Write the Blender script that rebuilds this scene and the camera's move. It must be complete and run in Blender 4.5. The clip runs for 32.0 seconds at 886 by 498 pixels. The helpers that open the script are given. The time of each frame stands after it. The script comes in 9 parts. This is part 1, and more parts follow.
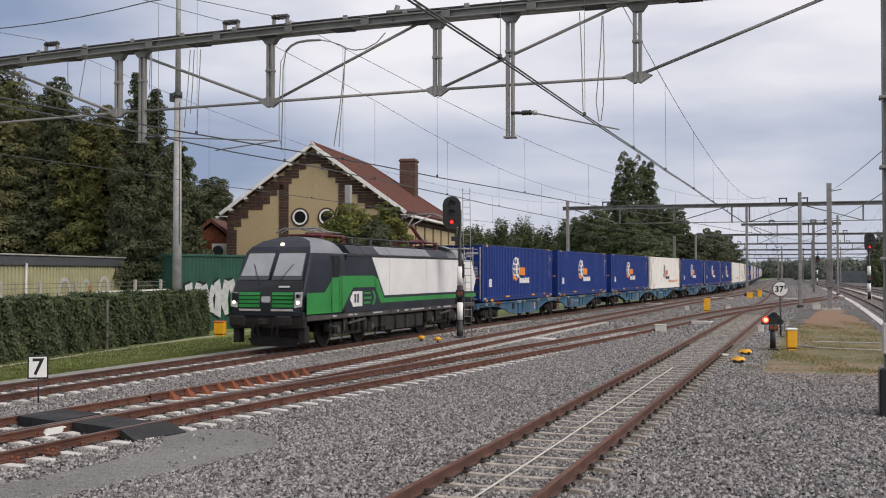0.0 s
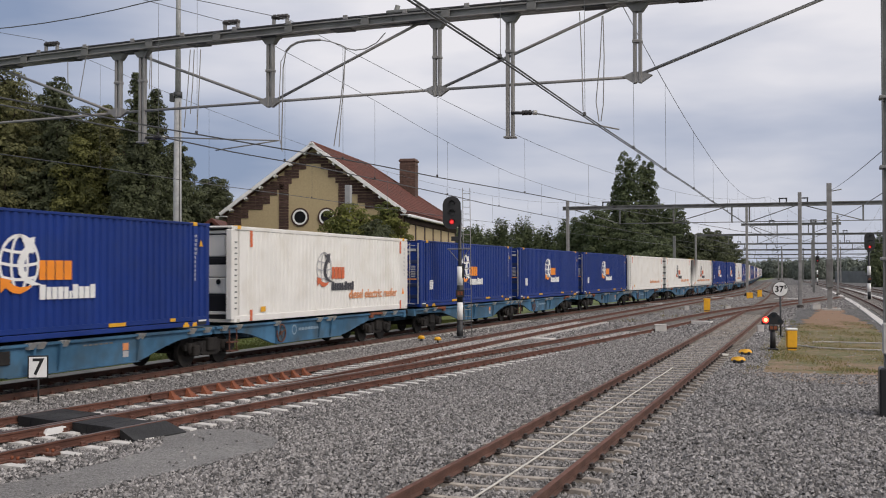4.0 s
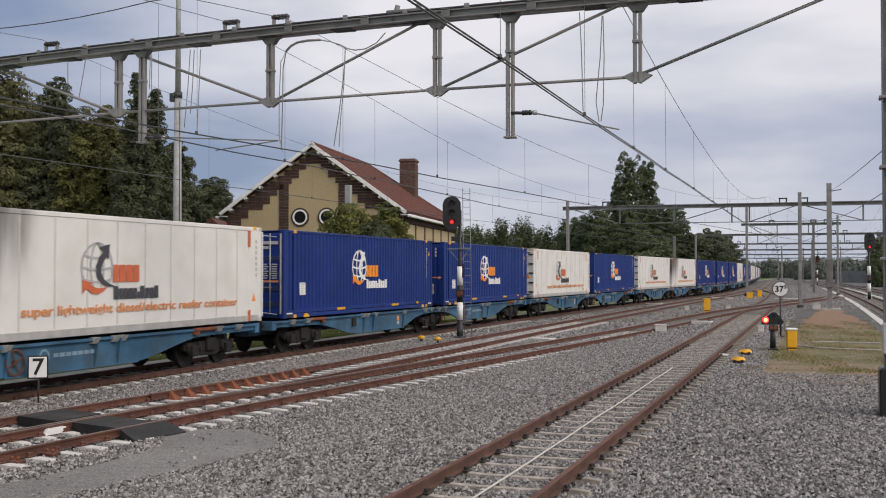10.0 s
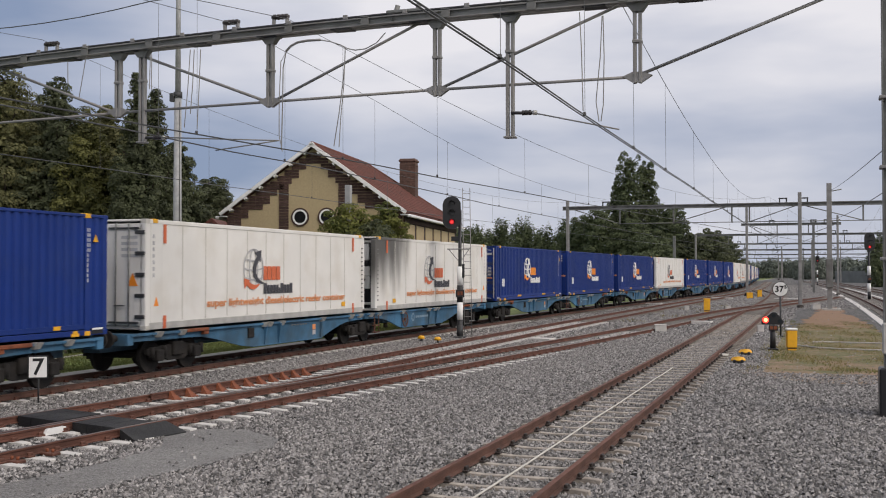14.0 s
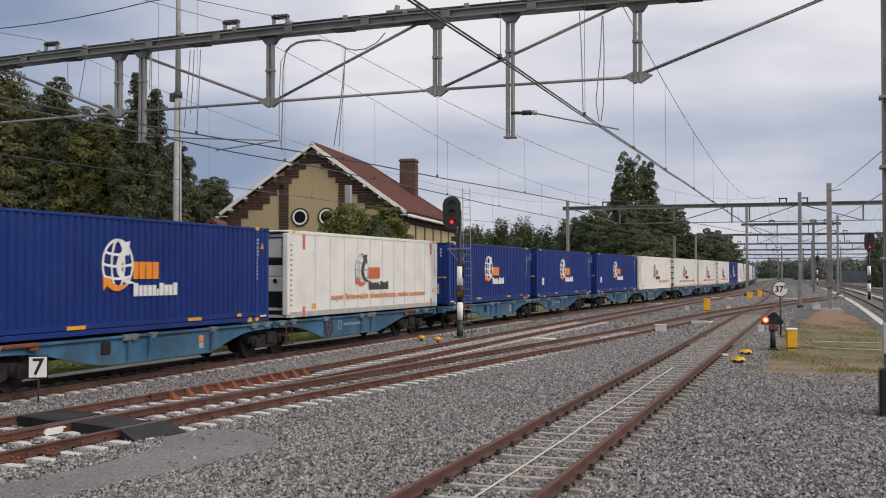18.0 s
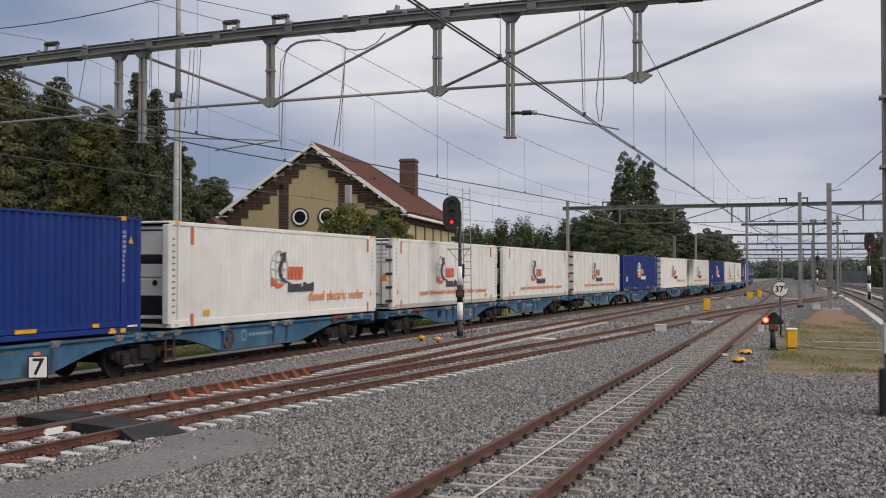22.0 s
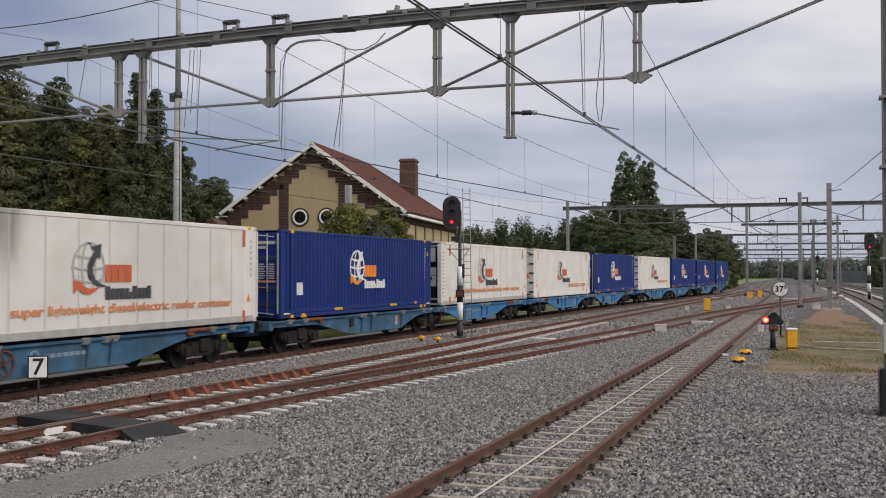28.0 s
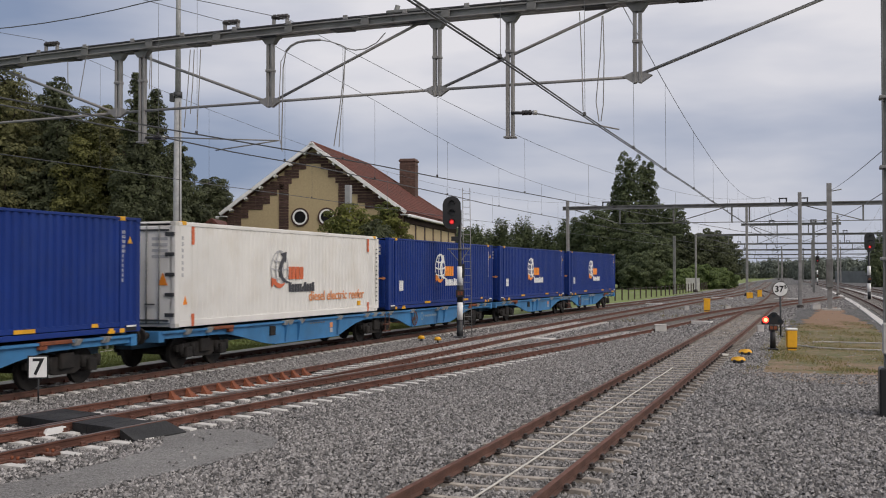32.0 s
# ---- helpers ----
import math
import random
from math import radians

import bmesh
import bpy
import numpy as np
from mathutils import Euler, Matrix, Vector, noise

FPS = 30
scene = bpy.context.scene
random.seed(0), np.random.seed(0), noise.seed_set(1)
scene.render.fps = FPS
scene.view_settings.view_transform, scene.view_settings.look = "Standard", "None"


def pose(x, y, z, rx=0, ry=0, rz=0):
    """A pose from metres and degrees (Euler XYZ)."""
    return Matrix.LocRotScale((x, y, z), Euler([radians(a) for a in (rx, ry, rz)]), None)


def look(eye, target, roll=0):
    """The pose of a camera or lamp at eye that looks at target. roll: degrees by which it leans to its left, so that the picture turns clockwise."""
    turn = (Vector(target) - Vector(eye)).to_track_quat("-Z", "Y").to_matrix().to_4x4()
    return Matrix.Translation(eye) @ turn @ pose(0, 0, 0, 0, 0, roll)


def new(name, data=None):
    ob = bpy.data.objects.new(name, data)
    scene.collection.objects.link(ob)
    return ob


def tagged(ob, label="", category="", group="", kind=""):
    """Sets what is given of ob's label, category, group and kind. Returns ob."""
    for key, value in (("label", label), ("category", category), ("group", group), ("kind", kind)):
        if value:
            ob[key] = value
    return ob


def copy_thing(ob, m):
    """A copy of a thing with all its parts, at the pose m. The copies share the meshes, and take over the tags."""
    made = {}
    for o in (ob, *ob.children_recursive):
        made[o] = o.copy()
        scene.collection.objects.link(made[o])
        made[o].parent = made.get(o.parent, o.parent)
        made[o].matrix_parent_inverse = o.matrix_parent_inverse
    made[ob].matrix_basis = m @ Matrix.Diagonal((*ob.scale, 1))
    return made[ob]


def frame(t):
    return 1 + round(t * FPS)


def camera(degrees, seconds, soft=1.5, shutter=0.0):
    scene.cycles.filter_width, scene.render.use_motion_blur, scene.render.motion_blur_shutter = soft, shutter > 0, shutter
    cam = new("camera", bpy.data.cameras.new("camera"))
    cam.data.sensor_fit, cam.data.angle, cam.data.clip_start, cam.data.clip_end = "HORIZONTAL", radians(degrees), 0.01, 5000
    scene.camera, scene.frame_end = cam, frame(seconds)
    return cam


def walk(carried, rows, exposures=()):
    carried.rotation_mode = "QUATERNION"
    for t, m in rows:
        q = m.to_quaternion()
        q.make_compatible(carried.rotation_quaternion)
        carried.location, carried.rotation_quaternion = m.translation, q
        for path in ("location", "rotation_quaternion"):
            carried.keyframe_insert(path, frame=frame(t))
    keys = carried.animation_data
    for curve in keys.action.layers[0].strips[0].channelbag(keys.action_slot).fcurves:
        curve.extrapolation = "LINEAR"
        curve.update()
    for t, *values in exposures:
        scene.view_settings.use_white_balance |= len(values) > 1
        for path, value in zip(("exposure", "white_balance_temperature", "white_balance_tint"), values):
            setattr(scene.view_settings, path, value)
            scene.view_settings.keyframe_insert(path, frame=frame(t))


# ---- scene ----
# ---- camera: it stands still on the platform end ----
cam = camera(44.3, 32.0, soft=1.05, shutter=0.12)
EYE_Z = 2.68
CAM = pose(0, 0, EYE_Z, 91.22, 0, 19.0)
walk(cam, [(0, CAM), (32.0, CAM)], exposures=[(0, -0.06, 6850, 13), (2.5, -0.16, 6850, 13), (19.0, -0.18, 6850, 13), (22.5, -0.28, 6850, 13), (32.0, -0.28, 6850, 13)])

# ---- overcast sky and one soft sun ----
world = bpy.data.worlds.new("World")
scene.world = world
world.use_nodes = True
SUN_EL, SUN_AZ = 39.0, 112.0


def build_world():
    nt = world.node_tree
    nt.nodes.clear()
    out = nt.nodes.new("ShaderNodeOutputWorld")
    tc = nt.nodes.new("ShaderNodeTexCoord")
    sky = nt.nodes.new("ShaderNodeTexSky")
    sky.sky_type, sky.sun_disc = "NISHITA", False
    sky.sun_elevation, sky.sun_rotation = radians(SUN_EL), radians(SUN_AZ)
    sky_bg = nt.nodes.new("ShaderNodeBackground")
    sky_bg.inputs["Strength"].default_value = 0.10
    nt.links.new(sky.outputs[0], sky_bg.inputs["Color"])
    # long flat cloud banks: noise stretched sideways
    mp = nt.nodes.new("ShaderNodeMapping")
    mp.inputs["Scale"].default_value = (2.2, 2.2, 8.5)
    mp.inputs["Location"].default_value = (0.35, 0.1, 0.62)
    nt.links.new(tc.outputs["Generated"], mp.inputs["Vector"])
    n1 = nt.nodes.new("ShaderNodeTexNoise")
    n1.inputs["Scale"].default_value, n1.inputs["Detail"].default_value = 1.15, 5.0
    n1.inputs["Roughness"].default_value = 0.48
    nt.links.new(mp.outputs[0], n1.inputs["Vector"])
    ramp = nt.nodes.new("ShaderNodeValToRGB")
    els = ramp.color_ramp.elements
    els[0].position, els[0].color = 0.34, (0.27, 0.36, 0.55, 1)
    els[1].position, els[1].color = 0.66, (0.93, 0.955, 1.03, 1)
    mid = els.new(0.50)
    mid.color = (0.555, 0.62, 0.77, 1)
    # the cloud base is darker low down and opens to brightness higher up
    sep = nt.nodes.new("ShaderNodeSeparateXYZ")
    nt.links.new(tc.outputs["Generated"], sep.inputs[0])
    lift = nt.nodes.new("ShaderNodeValToRGB")
    le = lift.color_ramp.elements
    le[0].position, le[0].color = 0.0, (0.69, 0.69, 0.69, 1)
    le[1].position, le[1].color = 0.36, (0.97, 0.97, 0.97, 1)
    for pos, v in ((0.04, 0.70), (0.06, 0.67), (0.083, 0.61), (0.105, 0.595), (0.128, 0.66), (0.165, 0.79), (0.245, 0.89)):
        e = le.new(pos)
        e.color = (v, v, v, 1)
    nt.links.new(sep.outputs["Z"], lift.inputs["Fac"])
    ma = nt.nodes.new("ShaderNodeMath")
    ma.operation = "MULTIPLY_ADD"
    nt.links.new(n1.outputs["Fac"], ma.inputs[0])
    ma.inputs[1].default_value = 0.72
    sub = nt.nodes.new("ShaderNodeMath")
    sub.operation = "SUBTRACT"
    nt.links.new(lift.outputs[0], sub.inputs[0])
    sub.inputs[1].default_value = 0.500
    # the cloud is thicker to the west, more so higher up
    west = nt.nodes.new("ShaderNodeMapRange")
    west.interpolation_type = "SMOOTHSTEP"
    west.inputs["From Min"].default_value, west.inputs["From Max"].default_value = -0.72, -0.30
    west.inputs["To Min"].default_value, west.inputs["To Max"].default_value = -0.40, 0.0
    nt.links.new(sep.outputs["X"], west.inputs["Value"])
    high = nt.nodes.new("ShaderNodeMath")
    high.operation, high.use_clamp = "MULTIPLY", True
    nt.links.new(sep.outputs["Z"], high.inputs[0])
    high.inputs[1].default_value = 5.0
    side = nt.nodes.new("ShaderNodeMath")
    side.operation = "MULTIPLY_ADD"
    nt.links.new(west.outputs[0], side.inputs[0])
    nt.links.new(high.outputs[0], side.inputs[1])
    nt.links.new(sub.outputs[0], side.inputs[2])
    nt.links.new(side.outputs[0], ma.inputs[2])
    nt.links.new(ma.outputs[0], ramp.inputs["Fac"])
    cl_bg = nt.nodes.new("ShaderNodeBackground")
    cl_bg.inputs["Strength"].default_value = 1.0
    nt.links.new(ramp.outputs[0], cl_bg.inputs["Color"])
    mix = nt.nodes.new("ShaderNodeMixShader")
    mix.inputs[0].default_value = 0.92
    nt.links.new(sky_bg.outputs[0], mix.inputs[1])
    nt.links.new(cl_bg.outputs[0], mix.inputs[2])
    nt.links.new(mix.outputs[0], out.inputs["Surface"])


build_world()
sun = new("sun", bpy.data.lights.new("sun", "SUN"))
sun.data.energy, sun.data.angle, sun.data.color = 1.9, radians(30), (1.0, 0.95, 0.88)
sun.matrix_world = look((60, -24, 52), (0, 0, 0))


# ---- materials ----
def mat(name, col, rough=0.7, metal=0.0, var=0.25, scale=3.0, bump=0.0, bscale=40.0, col2=None, island=0.0, spec=0.5,
        stain=None, stain_amt=0.0, stain_scale=0.6, emit=None, estr=0.0, objrand=0.0, stretch=None):
    m = bpy.data.materials.new(name)
    m.use_nodes = True
    nt = m.node_tree
    b = nt.nodes["Principled BSDF"]
    b.inputs["Roughness"].default_value, b.inputs["Metallic"].default_value = rough, metal
    b.inputs["Specular IOR Level"].default_value = spec
    tc = nt.nodes.new("ShaderNodeTexCoord")
    src = tc.outputs["Object"]
    if stretch:
        mp = nt.nodes.new("ShaderNodeMapping")
        mp.inputs["Scale"].default_value = stretch
        nt.links.new(src, mp.inputs["Vector"])
        src = mp.outputs[0]
    n = nt.nodes.new("ShaderNodeTexNoise")
    n.inputs["Scale"].default_value, n.inputs["Detail"].default_value = scale, 6.0
    nt.links.new(src, n.inputs["Vector"])
    c2 = col2 or tuple(c * (1 - var) for c in col)
    hi = tuple(min(1, c * (1 + var * 0.6)) for c in col)
    r = nt.nodes.new("ShaderNodeValToRGB")
    r.color_ramp.elements[0].position, r.color_ramp.elements[1].position = 0.32, 0.68
    r.color_ramp.elements[0].color, r.color_ramp.elements[1].color = (*c2, 1), (*hi, 1)
    nt.links.new(n.outputs["Fac"], r.inputs["Fac"])
    colour = r.outputs[0]
    if island or objrand:
        if island:
            g = nt.nodes.new("ShaderNodeNewGeometry")
            rnd = g.outputs["Random Per Island"]
        else:
            g = nt.nodes.new("ShaderNodeObjectInfo")
            rnd = g.outputs["Random"]
        amt = island or objrand
        mr = nt.nodes.new("ShaderNodeMapRange")
        mr.inputs["To Min"].default_value, mr.inputs["To Max"].default_value = 1 - amt, 1 + amt
        nt.links.new(rnd, mr.inputs["Value"])
        mu = nt.nodes.new("ShaderNodeMix")
        mu.data_type, mu.blend_type = "RGBA", "MULTIPLY"
        mu.inputs["Factor"].default_value = 1.0
        nt.links.new(colour, mu.inputs[6])
        nt.links.new(mr.outputs[0], mu.inputs[7])
        colour = mu.outputs[2]
    if stain:
        n2 = nt.nodes.new("ShaderNodeTexNoise")
        n2.inputs["Scale"].default_value, n2.inputs["Detail"].default_value = stain_scale, 8.0
        nt.links.new(tc.outputs["Object"], n2.inputs["Vector"])
        r2 = nt.nodes.new("ShaderNodeMapRange")
        r2.inputs["From Min"].default_value, r2.inputs["From Max"].default_value = 0.48, 0.72
        r2.inputs["To Max"].default_value = stain_amt
        nt.links.new(n2.outputs["Fac"], r2.inputs["Value"])
        mx = nt.nodes.new("ShaderNodeMix")
        mx.data_type = "RGBA"
        nt.links.new(r2.outputs[0], mx.inputs["Factor"])
        nt.links.new(colour, mx.inputs[6])
        mx.inputs[7].default_value = (*stain, 1)
        colour = mx.outputs[2]
    nt.links.new(colour, b.inputs["Base Color"])
    if bump:
        n3 = nt.nodes.new("ShaderNodeTexNoise")
        n3.inputs["Scale"].default_value, n3.inputs["Detail"].default_value = bscale, 4.0
        nt.links.new(src, n3.inputs["Vector"])
        bp = nt.nodes.new("ShaderNodeBump")
        bp.inputs["Strength"].default_value, bp.inputs["Distance"].default_value = bump, 0.03
        nt.links.new(n3.outputs["Fac"], bp.inputs["Height"])
        nt.links.new(bp.outputs[0], b.inputs["Normal"])
    if emit:
        b.inputs["Emission Color"].default_value = (*emit, 1)
        b.inputs["Emission Strength"].default_value = estr
    return m


def ballast_mat(name, scale, dark=0.11, light=0.40):
    """Crushed stone: cells of many greys with dark joints and stone relief."""
    m = bpy.data.materials.new(name)
    m.use_nodes = True
    nt = m.node_tree
    b = nt.nodes["Principled BSDF"]
    b.inputs["Roughness"].default_value = 0.9
    tc = nt.nodes.new("ShaderNodeTexCoord")
    v = nt.nodes.new("ShaderNodeTexVoronoi")
    v.inputs["Scale"].default_value = scale
    nt.links.new(tc.outputs["Object"], v.inputs["Vector"])
    sep = nt.nodes.new("ShaderNodeSeparateColor")
    nt.links.new(v.outputs["Color"], sep.inputs[0])
    r = nt.nodes.new("ShaderNodeValToRGB")
    e = r.color_ramp.elements
    e[0].position, e[0].color = 0.0, (dark, dark * 0.97, dark * 0.93, 1)
    e[1].position, e[1].color = 1.0, (light, light * 0.975, light * 0.94, 1)
    nt.links.new(sep.outputs[0], r.inputs["Fac"])
    big = nt.nodes.new("ShaderNodeTexNoise")
    big.inputs["Scale"].default_value, big.inputs["Detail"].default_value = 0.35, 5.0
    nt.links.new(tc.outputs["Object"], big.inputs["Vector"])
    mr = nt.nodes.new("ShaderNodeMapRange")
    mr.inputs["From Min"].default_value, mr.inputs["From Max"].default_value = 0.3, 0.7
    mr.inputs["To Min"].default_value, mr.inputs["To Max"].default_value = 0.80, 1.12
    nt.links.new(big.outputs["Fac"], mr.inputs["Value"])
    mu = nt.nodes.new("ShaderNodeMix")
    mu.data_type, mu.blend_type = "RGBA", "MULTIPLY"
    mu.inputs["Factor"].default_value = 1.0
    nt.links.new(r.outputs[0], mu.inputs[6])
    nt.links.new(mr.outputs[0], mu.inputs[7])
    nt.links.new(mu.outputs[2], b.inputs["Base Color"])
    bp = nt.nodes.new("ShaderNodeBump")
    bp.inputs["Strength"].default_value, bp.inputs["Distance"].default_value = 0.9, 0.05
    bp.invert = True
    nt.links.new(v.outputs["Distance"], bp.inputs["Height"])
    nt.links.new(bp.outputs[0], b.inputs["Normal"])
    return m


M = {}
# darker than the loose stones on it: shade of their gaps put into the colour
M["ballast"] = ballast_mat("ballast", 17.0, 0.03, 0.20)
M["stone"] = mat("ballast_stone", (0.250, 0.239, 0.233), 0.9, var=0.3, scale=14, island=0.68, bump=0.25, bscale=30)
M["grass"] = mat("grass", (0.165, 0.215, 0.055), 0.9, var=0.45, scale=1.3, bump=0.6, bscale=30, stain=(0.16, 0.16, 0.06), stain_amt=0.6, stain_scale=0.5)


def soil_mat():
    """Sandy orange soil far off, thin green in the middle stretch, brown near, broken by noise."""
    m = bpy.data.materials.new("sandy_soil")
    m.use_nodes = True
    nt = m.node_tree
    b = nt.nodes["Principled BSDF"]
    b.inputs["Roughness"].default_value = 0.95
    tc = nt.nodes.new("ShaderNodeTexCoord")
    sep = nt.nodes.new("ShaderNodeSeparateXYZ")
    nt.links.new(tc.outputs["Object"], sep.inputs[0])
    n = nt.nodes.new("ShaderNodeTexNoise")
    n.inputs["Scale"].default_value, n.inputs["Detail"].default_value = 0.8, 7.0
    nt.links.new(tc.outputs["Object"], n.inputs["Vector"])
    wob = nt.nodes.new("ShaderNodeMath")
    wob.operation = "MULTIPLY_ADD"
    nt.links.new(n.outputs["Fac"], wob.inputs[0])
    wob.inputs[1].default_value = 36.0
    nt.links.new(sep.outputs["Y"], wob.inputs[2])
    mr = nt.nodes.new("ShaderNodeMapRange")
    mr.inputs["From Min"].default_value, mr.inputs["From Max"].default_value = 46.0, 104.0
    nt.links.new(wob.outputs[0], mr.inputs["Value"])
    r = nt.nodes.new("ShaderNodeValToRGB")
    e = r.color_ramp.elements
    e[0].position, e[0].color = 0.0, (0.25, 0.17, 0.11, 1)
    e[1].position, e[1].color = 1.0, (0.27, 0.165, 0.105, 1)
    for pos, c in ((0.08, (0.21, 0.155, 0.09)), (0.14, (0.115, 0.12, 0.042)), (0.20, (0.23, 0.155, 0.09)), (0.26, (0.135, 0.132, 0.052)), (0.33, (0.20, 0.15, 0.085)), (0.40, (0.14, 0.135, 0.055)), (0.50, (0.24, 0.15, 0.09))):
        k = e.new(pos)
        k.color = (*c, 1)
    nt.links.new(mr.outputs[0], r.inputs["Fac"])
    n2 = nt.nodes.new("ShaderNodeTexNoise")
    n2.inputs["Scale"].default_value, n2.inputs["Detail"].default_value = 14.0, 5.0
    nt.links.new(tc.outputs["Object"], n2.inputs["Vector"])
    mr2 = nt.nodes.new("ShaderNodeMapRange")
    mr2.inputs["From Min"].default_value, mr2.inputs["From Max"].default_value = 0.3, 0.7
    mr2.inputs["To Min"].default_value, mr2.inputs["To Max"].default_value = 0.65, 1.25
    nt.links.new(n2.outputs["Fac"], mr2.inputs["Value"])
    mu = nt.nodes.new("ShaderNodeMix")
    mu.data_type, mu.blend_type = "RGBA", "MULTIPLY"
    mu.inputs["Factor"].default_value = 1.0
    nt.links.new(r.outputs[0], mu.inputs[6])
    nt.links.new(mr2.outputs[0], mu.inputs[7])
    nt.links.new(mu.outputs[2], b.inputs["Base Color"])
    bp = nt.nodes.new("ShaderNodeBump")
    bp.inputs["Strength"].default_value, bp.inputs["Distance"].default_value = 0.8, 0.05
    nt.links.new(n2.outputs["Fac"], bp.inputs["Height"])
    nt.links.new(bp.outputs[0], b.inputs["Normal"])
    return m


M["soil"] = soil_mat()
M["path"] = ballast_mat("fine_path_gravel", 48.0, 0.18, 0.44)
M["verge_path"] = mat("fine_gravel", (0.27, 0.26, 0.24), 0.95, var=0.25, scale=3, bump=0.4, bscale=70)
M["rust"] = mat("rail_rust", (0.135, 0.056, 0.038), 0.8, 0.1, var=0.4, scale=2.5, bump=0.3, bscale=60, stain=(0.10, 0.042, 0.03), stain_amt=0.6)
M["rail_side"] = mat("rail_brown", (0.125, 0.062, 0.045), 0.75, 0.2, var=0.35, scale=2.0, bump=0.2, bscale=60)
M["rail_top"] = mat("rail_head", (0.22, 0.17, 0.15), 0.45, 0.7, var=0.3, scale=2.0)
M["dark_rail"] = mat("dark_rail", (0.045, 0.036, 0.032), 0.6, 0.4, var=0.3, scale=2.0)
M["chair"] = mat("orange_rust_steel", (0.22, 0.065, 0.028), 0.8, 0.1, var=0.4, scale=6, bump=0.2)
M["concrete"] = mat("pale_concrete", (0.44, 0.42, 0.39), 0.9, var=0.25, scale=4, bump=0.3, bscale=50, stain=(0.25, 0.22, 0.19), stain_amt=0.6, stain_scale=2)
M["white_sleeper"] = mat("new_concrete", (0.58, 0.56, 0.535), 0.85, var=0.18, scale=4, bump=0.2, bscale=50, stain=(0.4, 0.37, 0.33), stain_amt=0.5, stain_scale=2)
M["old_sleeper"] = mat("worn_sleeper", (0.37, 0.33, 0.285), 0.9, var=0.3, scale=5, bump=0.4, bscale=40, stain=(0.2, 0.17, 0.145), stain_amt=0.7, stain_scale=1.5)
M["rubber"] = mat("black_rubber", (0.013, 0.013, 0.014), 0.75, var=0.35, scale=5, bump=0.3, bscale=80, stain=(0.07, 0.07, 0.066), stain_amt=0.45, stain_scale=1.5)
M["blue"] = mat("container_blue", (0.006, 0.030, 0.185), 0.5, 0.0, spec=0.28, var=0.14, scale=0.7, stain=(0.022, 0.045, 0.15), stain_amt=0.35, stain_scale=0.8, objrand=0.10)
M["blue_dark"] = mat("blue_shade", (0.016, 0.03, 0.10), 0.5, var=0.2, scale=1)
M["white_box"] = mat("reefer_white", (0.76, 0.745, 0.71), 0.5, var=0.06, scale=0.8, stain=(0.56, 0.51, 0.43), stain_amt=0.4, stain_scale=0.9, objrand=0.04)
M["white_seam"] = mat("white_seam", (0.55, 0.53, 0.48), 0.6, var=0.1, scale=3)
M["grey_alu"] = mat("aluminium_rail", (0.52, 0.51, 0.48), 0.5, 0.4, var=0.15, scale=3)
M["wagon_new"] = mat("wagon_fresh_blue", (0.045, 0.20, 0.42), 0.6, var=0.2, scale=1.2, spec=0.35, stain=(0.06, 0.10, 0.13), stain_amt=0.5, stain_scale=0.9)
M["wagon"] = mat("wagon_blue", (0.05, 0.145, 0.25), 0.7, var=0.38, scale=1.2, bump=0.1, spec=0.3, stain=(0.055, 0.075, 0.085), stain_amt=0.85, stain_scale=0.9, objrand=0.12)
M["wagon_mark"] = mat("faded_mark", (0.20, 0.29, 0.37), 0.7, var=0.25, scale=3)
M["wagon_dark"] = mat("wagon_dark", (0.05, 0.10, 0.14), 0.7, var=0.3, scale=1.5)
M["bogie"] = mat("bogie_grime", (0.014, 0.012, 0.011), 0.9, var=0.4, scale=4, bump=0.3, stain=(0.034, 0.026, 0.02), stain_amt=0.45, stain_scale=2)
M["orange"] = mat("orange_paint", (0.88, 0.27, 0.02), 0.55, var=0.08)
M["red_orange"] = mat("red_orange_print", (0.62, 0.14, 0.055), 0.55, var=0.1)
M["brown_print"] = mat("pale_orange_print", (0.70, 0.27, 0.10), 0.6, var=0.1)
M["dark_print"] = mat("dark_print", (0.055, 0.055, 0.065), 0.6, var=0.1)
M["grey_print"] = mat("grey_print", (0.45, 0.45, 0.46), 0.6, var=0.1)
M["white_paint"] = mat("white_paint", (0.80, 0.80, 0.79), 0.5, var=0.06, scale=4, stain=(0.6, 0.58, 0.54), stain_amt=0.3)
M["yellow"] = mat("yellow_paint", (0.80, 0.40, 0.015), 0.5, var=0.12, scale=4, stain=(0.5, 0.26, 0.03), stain_amt=0.4)
M["black"] = mat("black_paint", (0.012, 0.012, 0.014), 0.45, var=0.2, scale=5)
M["steel"] = mat("galvanised_steel", (0.265, 0.26, 0.255), 0.6, 0.25, var=0.22, scale=2.5, bump=0.06, stain=(0.22, 0.20, 0.17), stain_amt=0.5, stain_scale=1.2)
M["dull_steel"] = mat("dull_steel", (0.20, 0.205, 0.20), 0.65, 0.4, var=0.25, scale=2.0, stain=(0.11, 0.09, 0.075), stain_amt=0.6)
M["dark_steel"] = mat("dark_steel", (0.06, 0.062, 0.065), 0.6, 0.4, var=0.25, scale=3)
M["wire"] = mat("wire", (0.10, 0.105, 0.11), 0.6, 0.4, var=0.1)
M["insul"] = mat("insulator", (0.035, 0.03, 0.03), 0.35, var=0.1)
M["loco_grey"] = mat("loco_slate", (0.018, 0.022, 0.034), 0.5, 0.0, spec=0.25, var=0.14, scale=1.2, stain=(0.06, 0.06, 0.065), stain_amt=0.3)
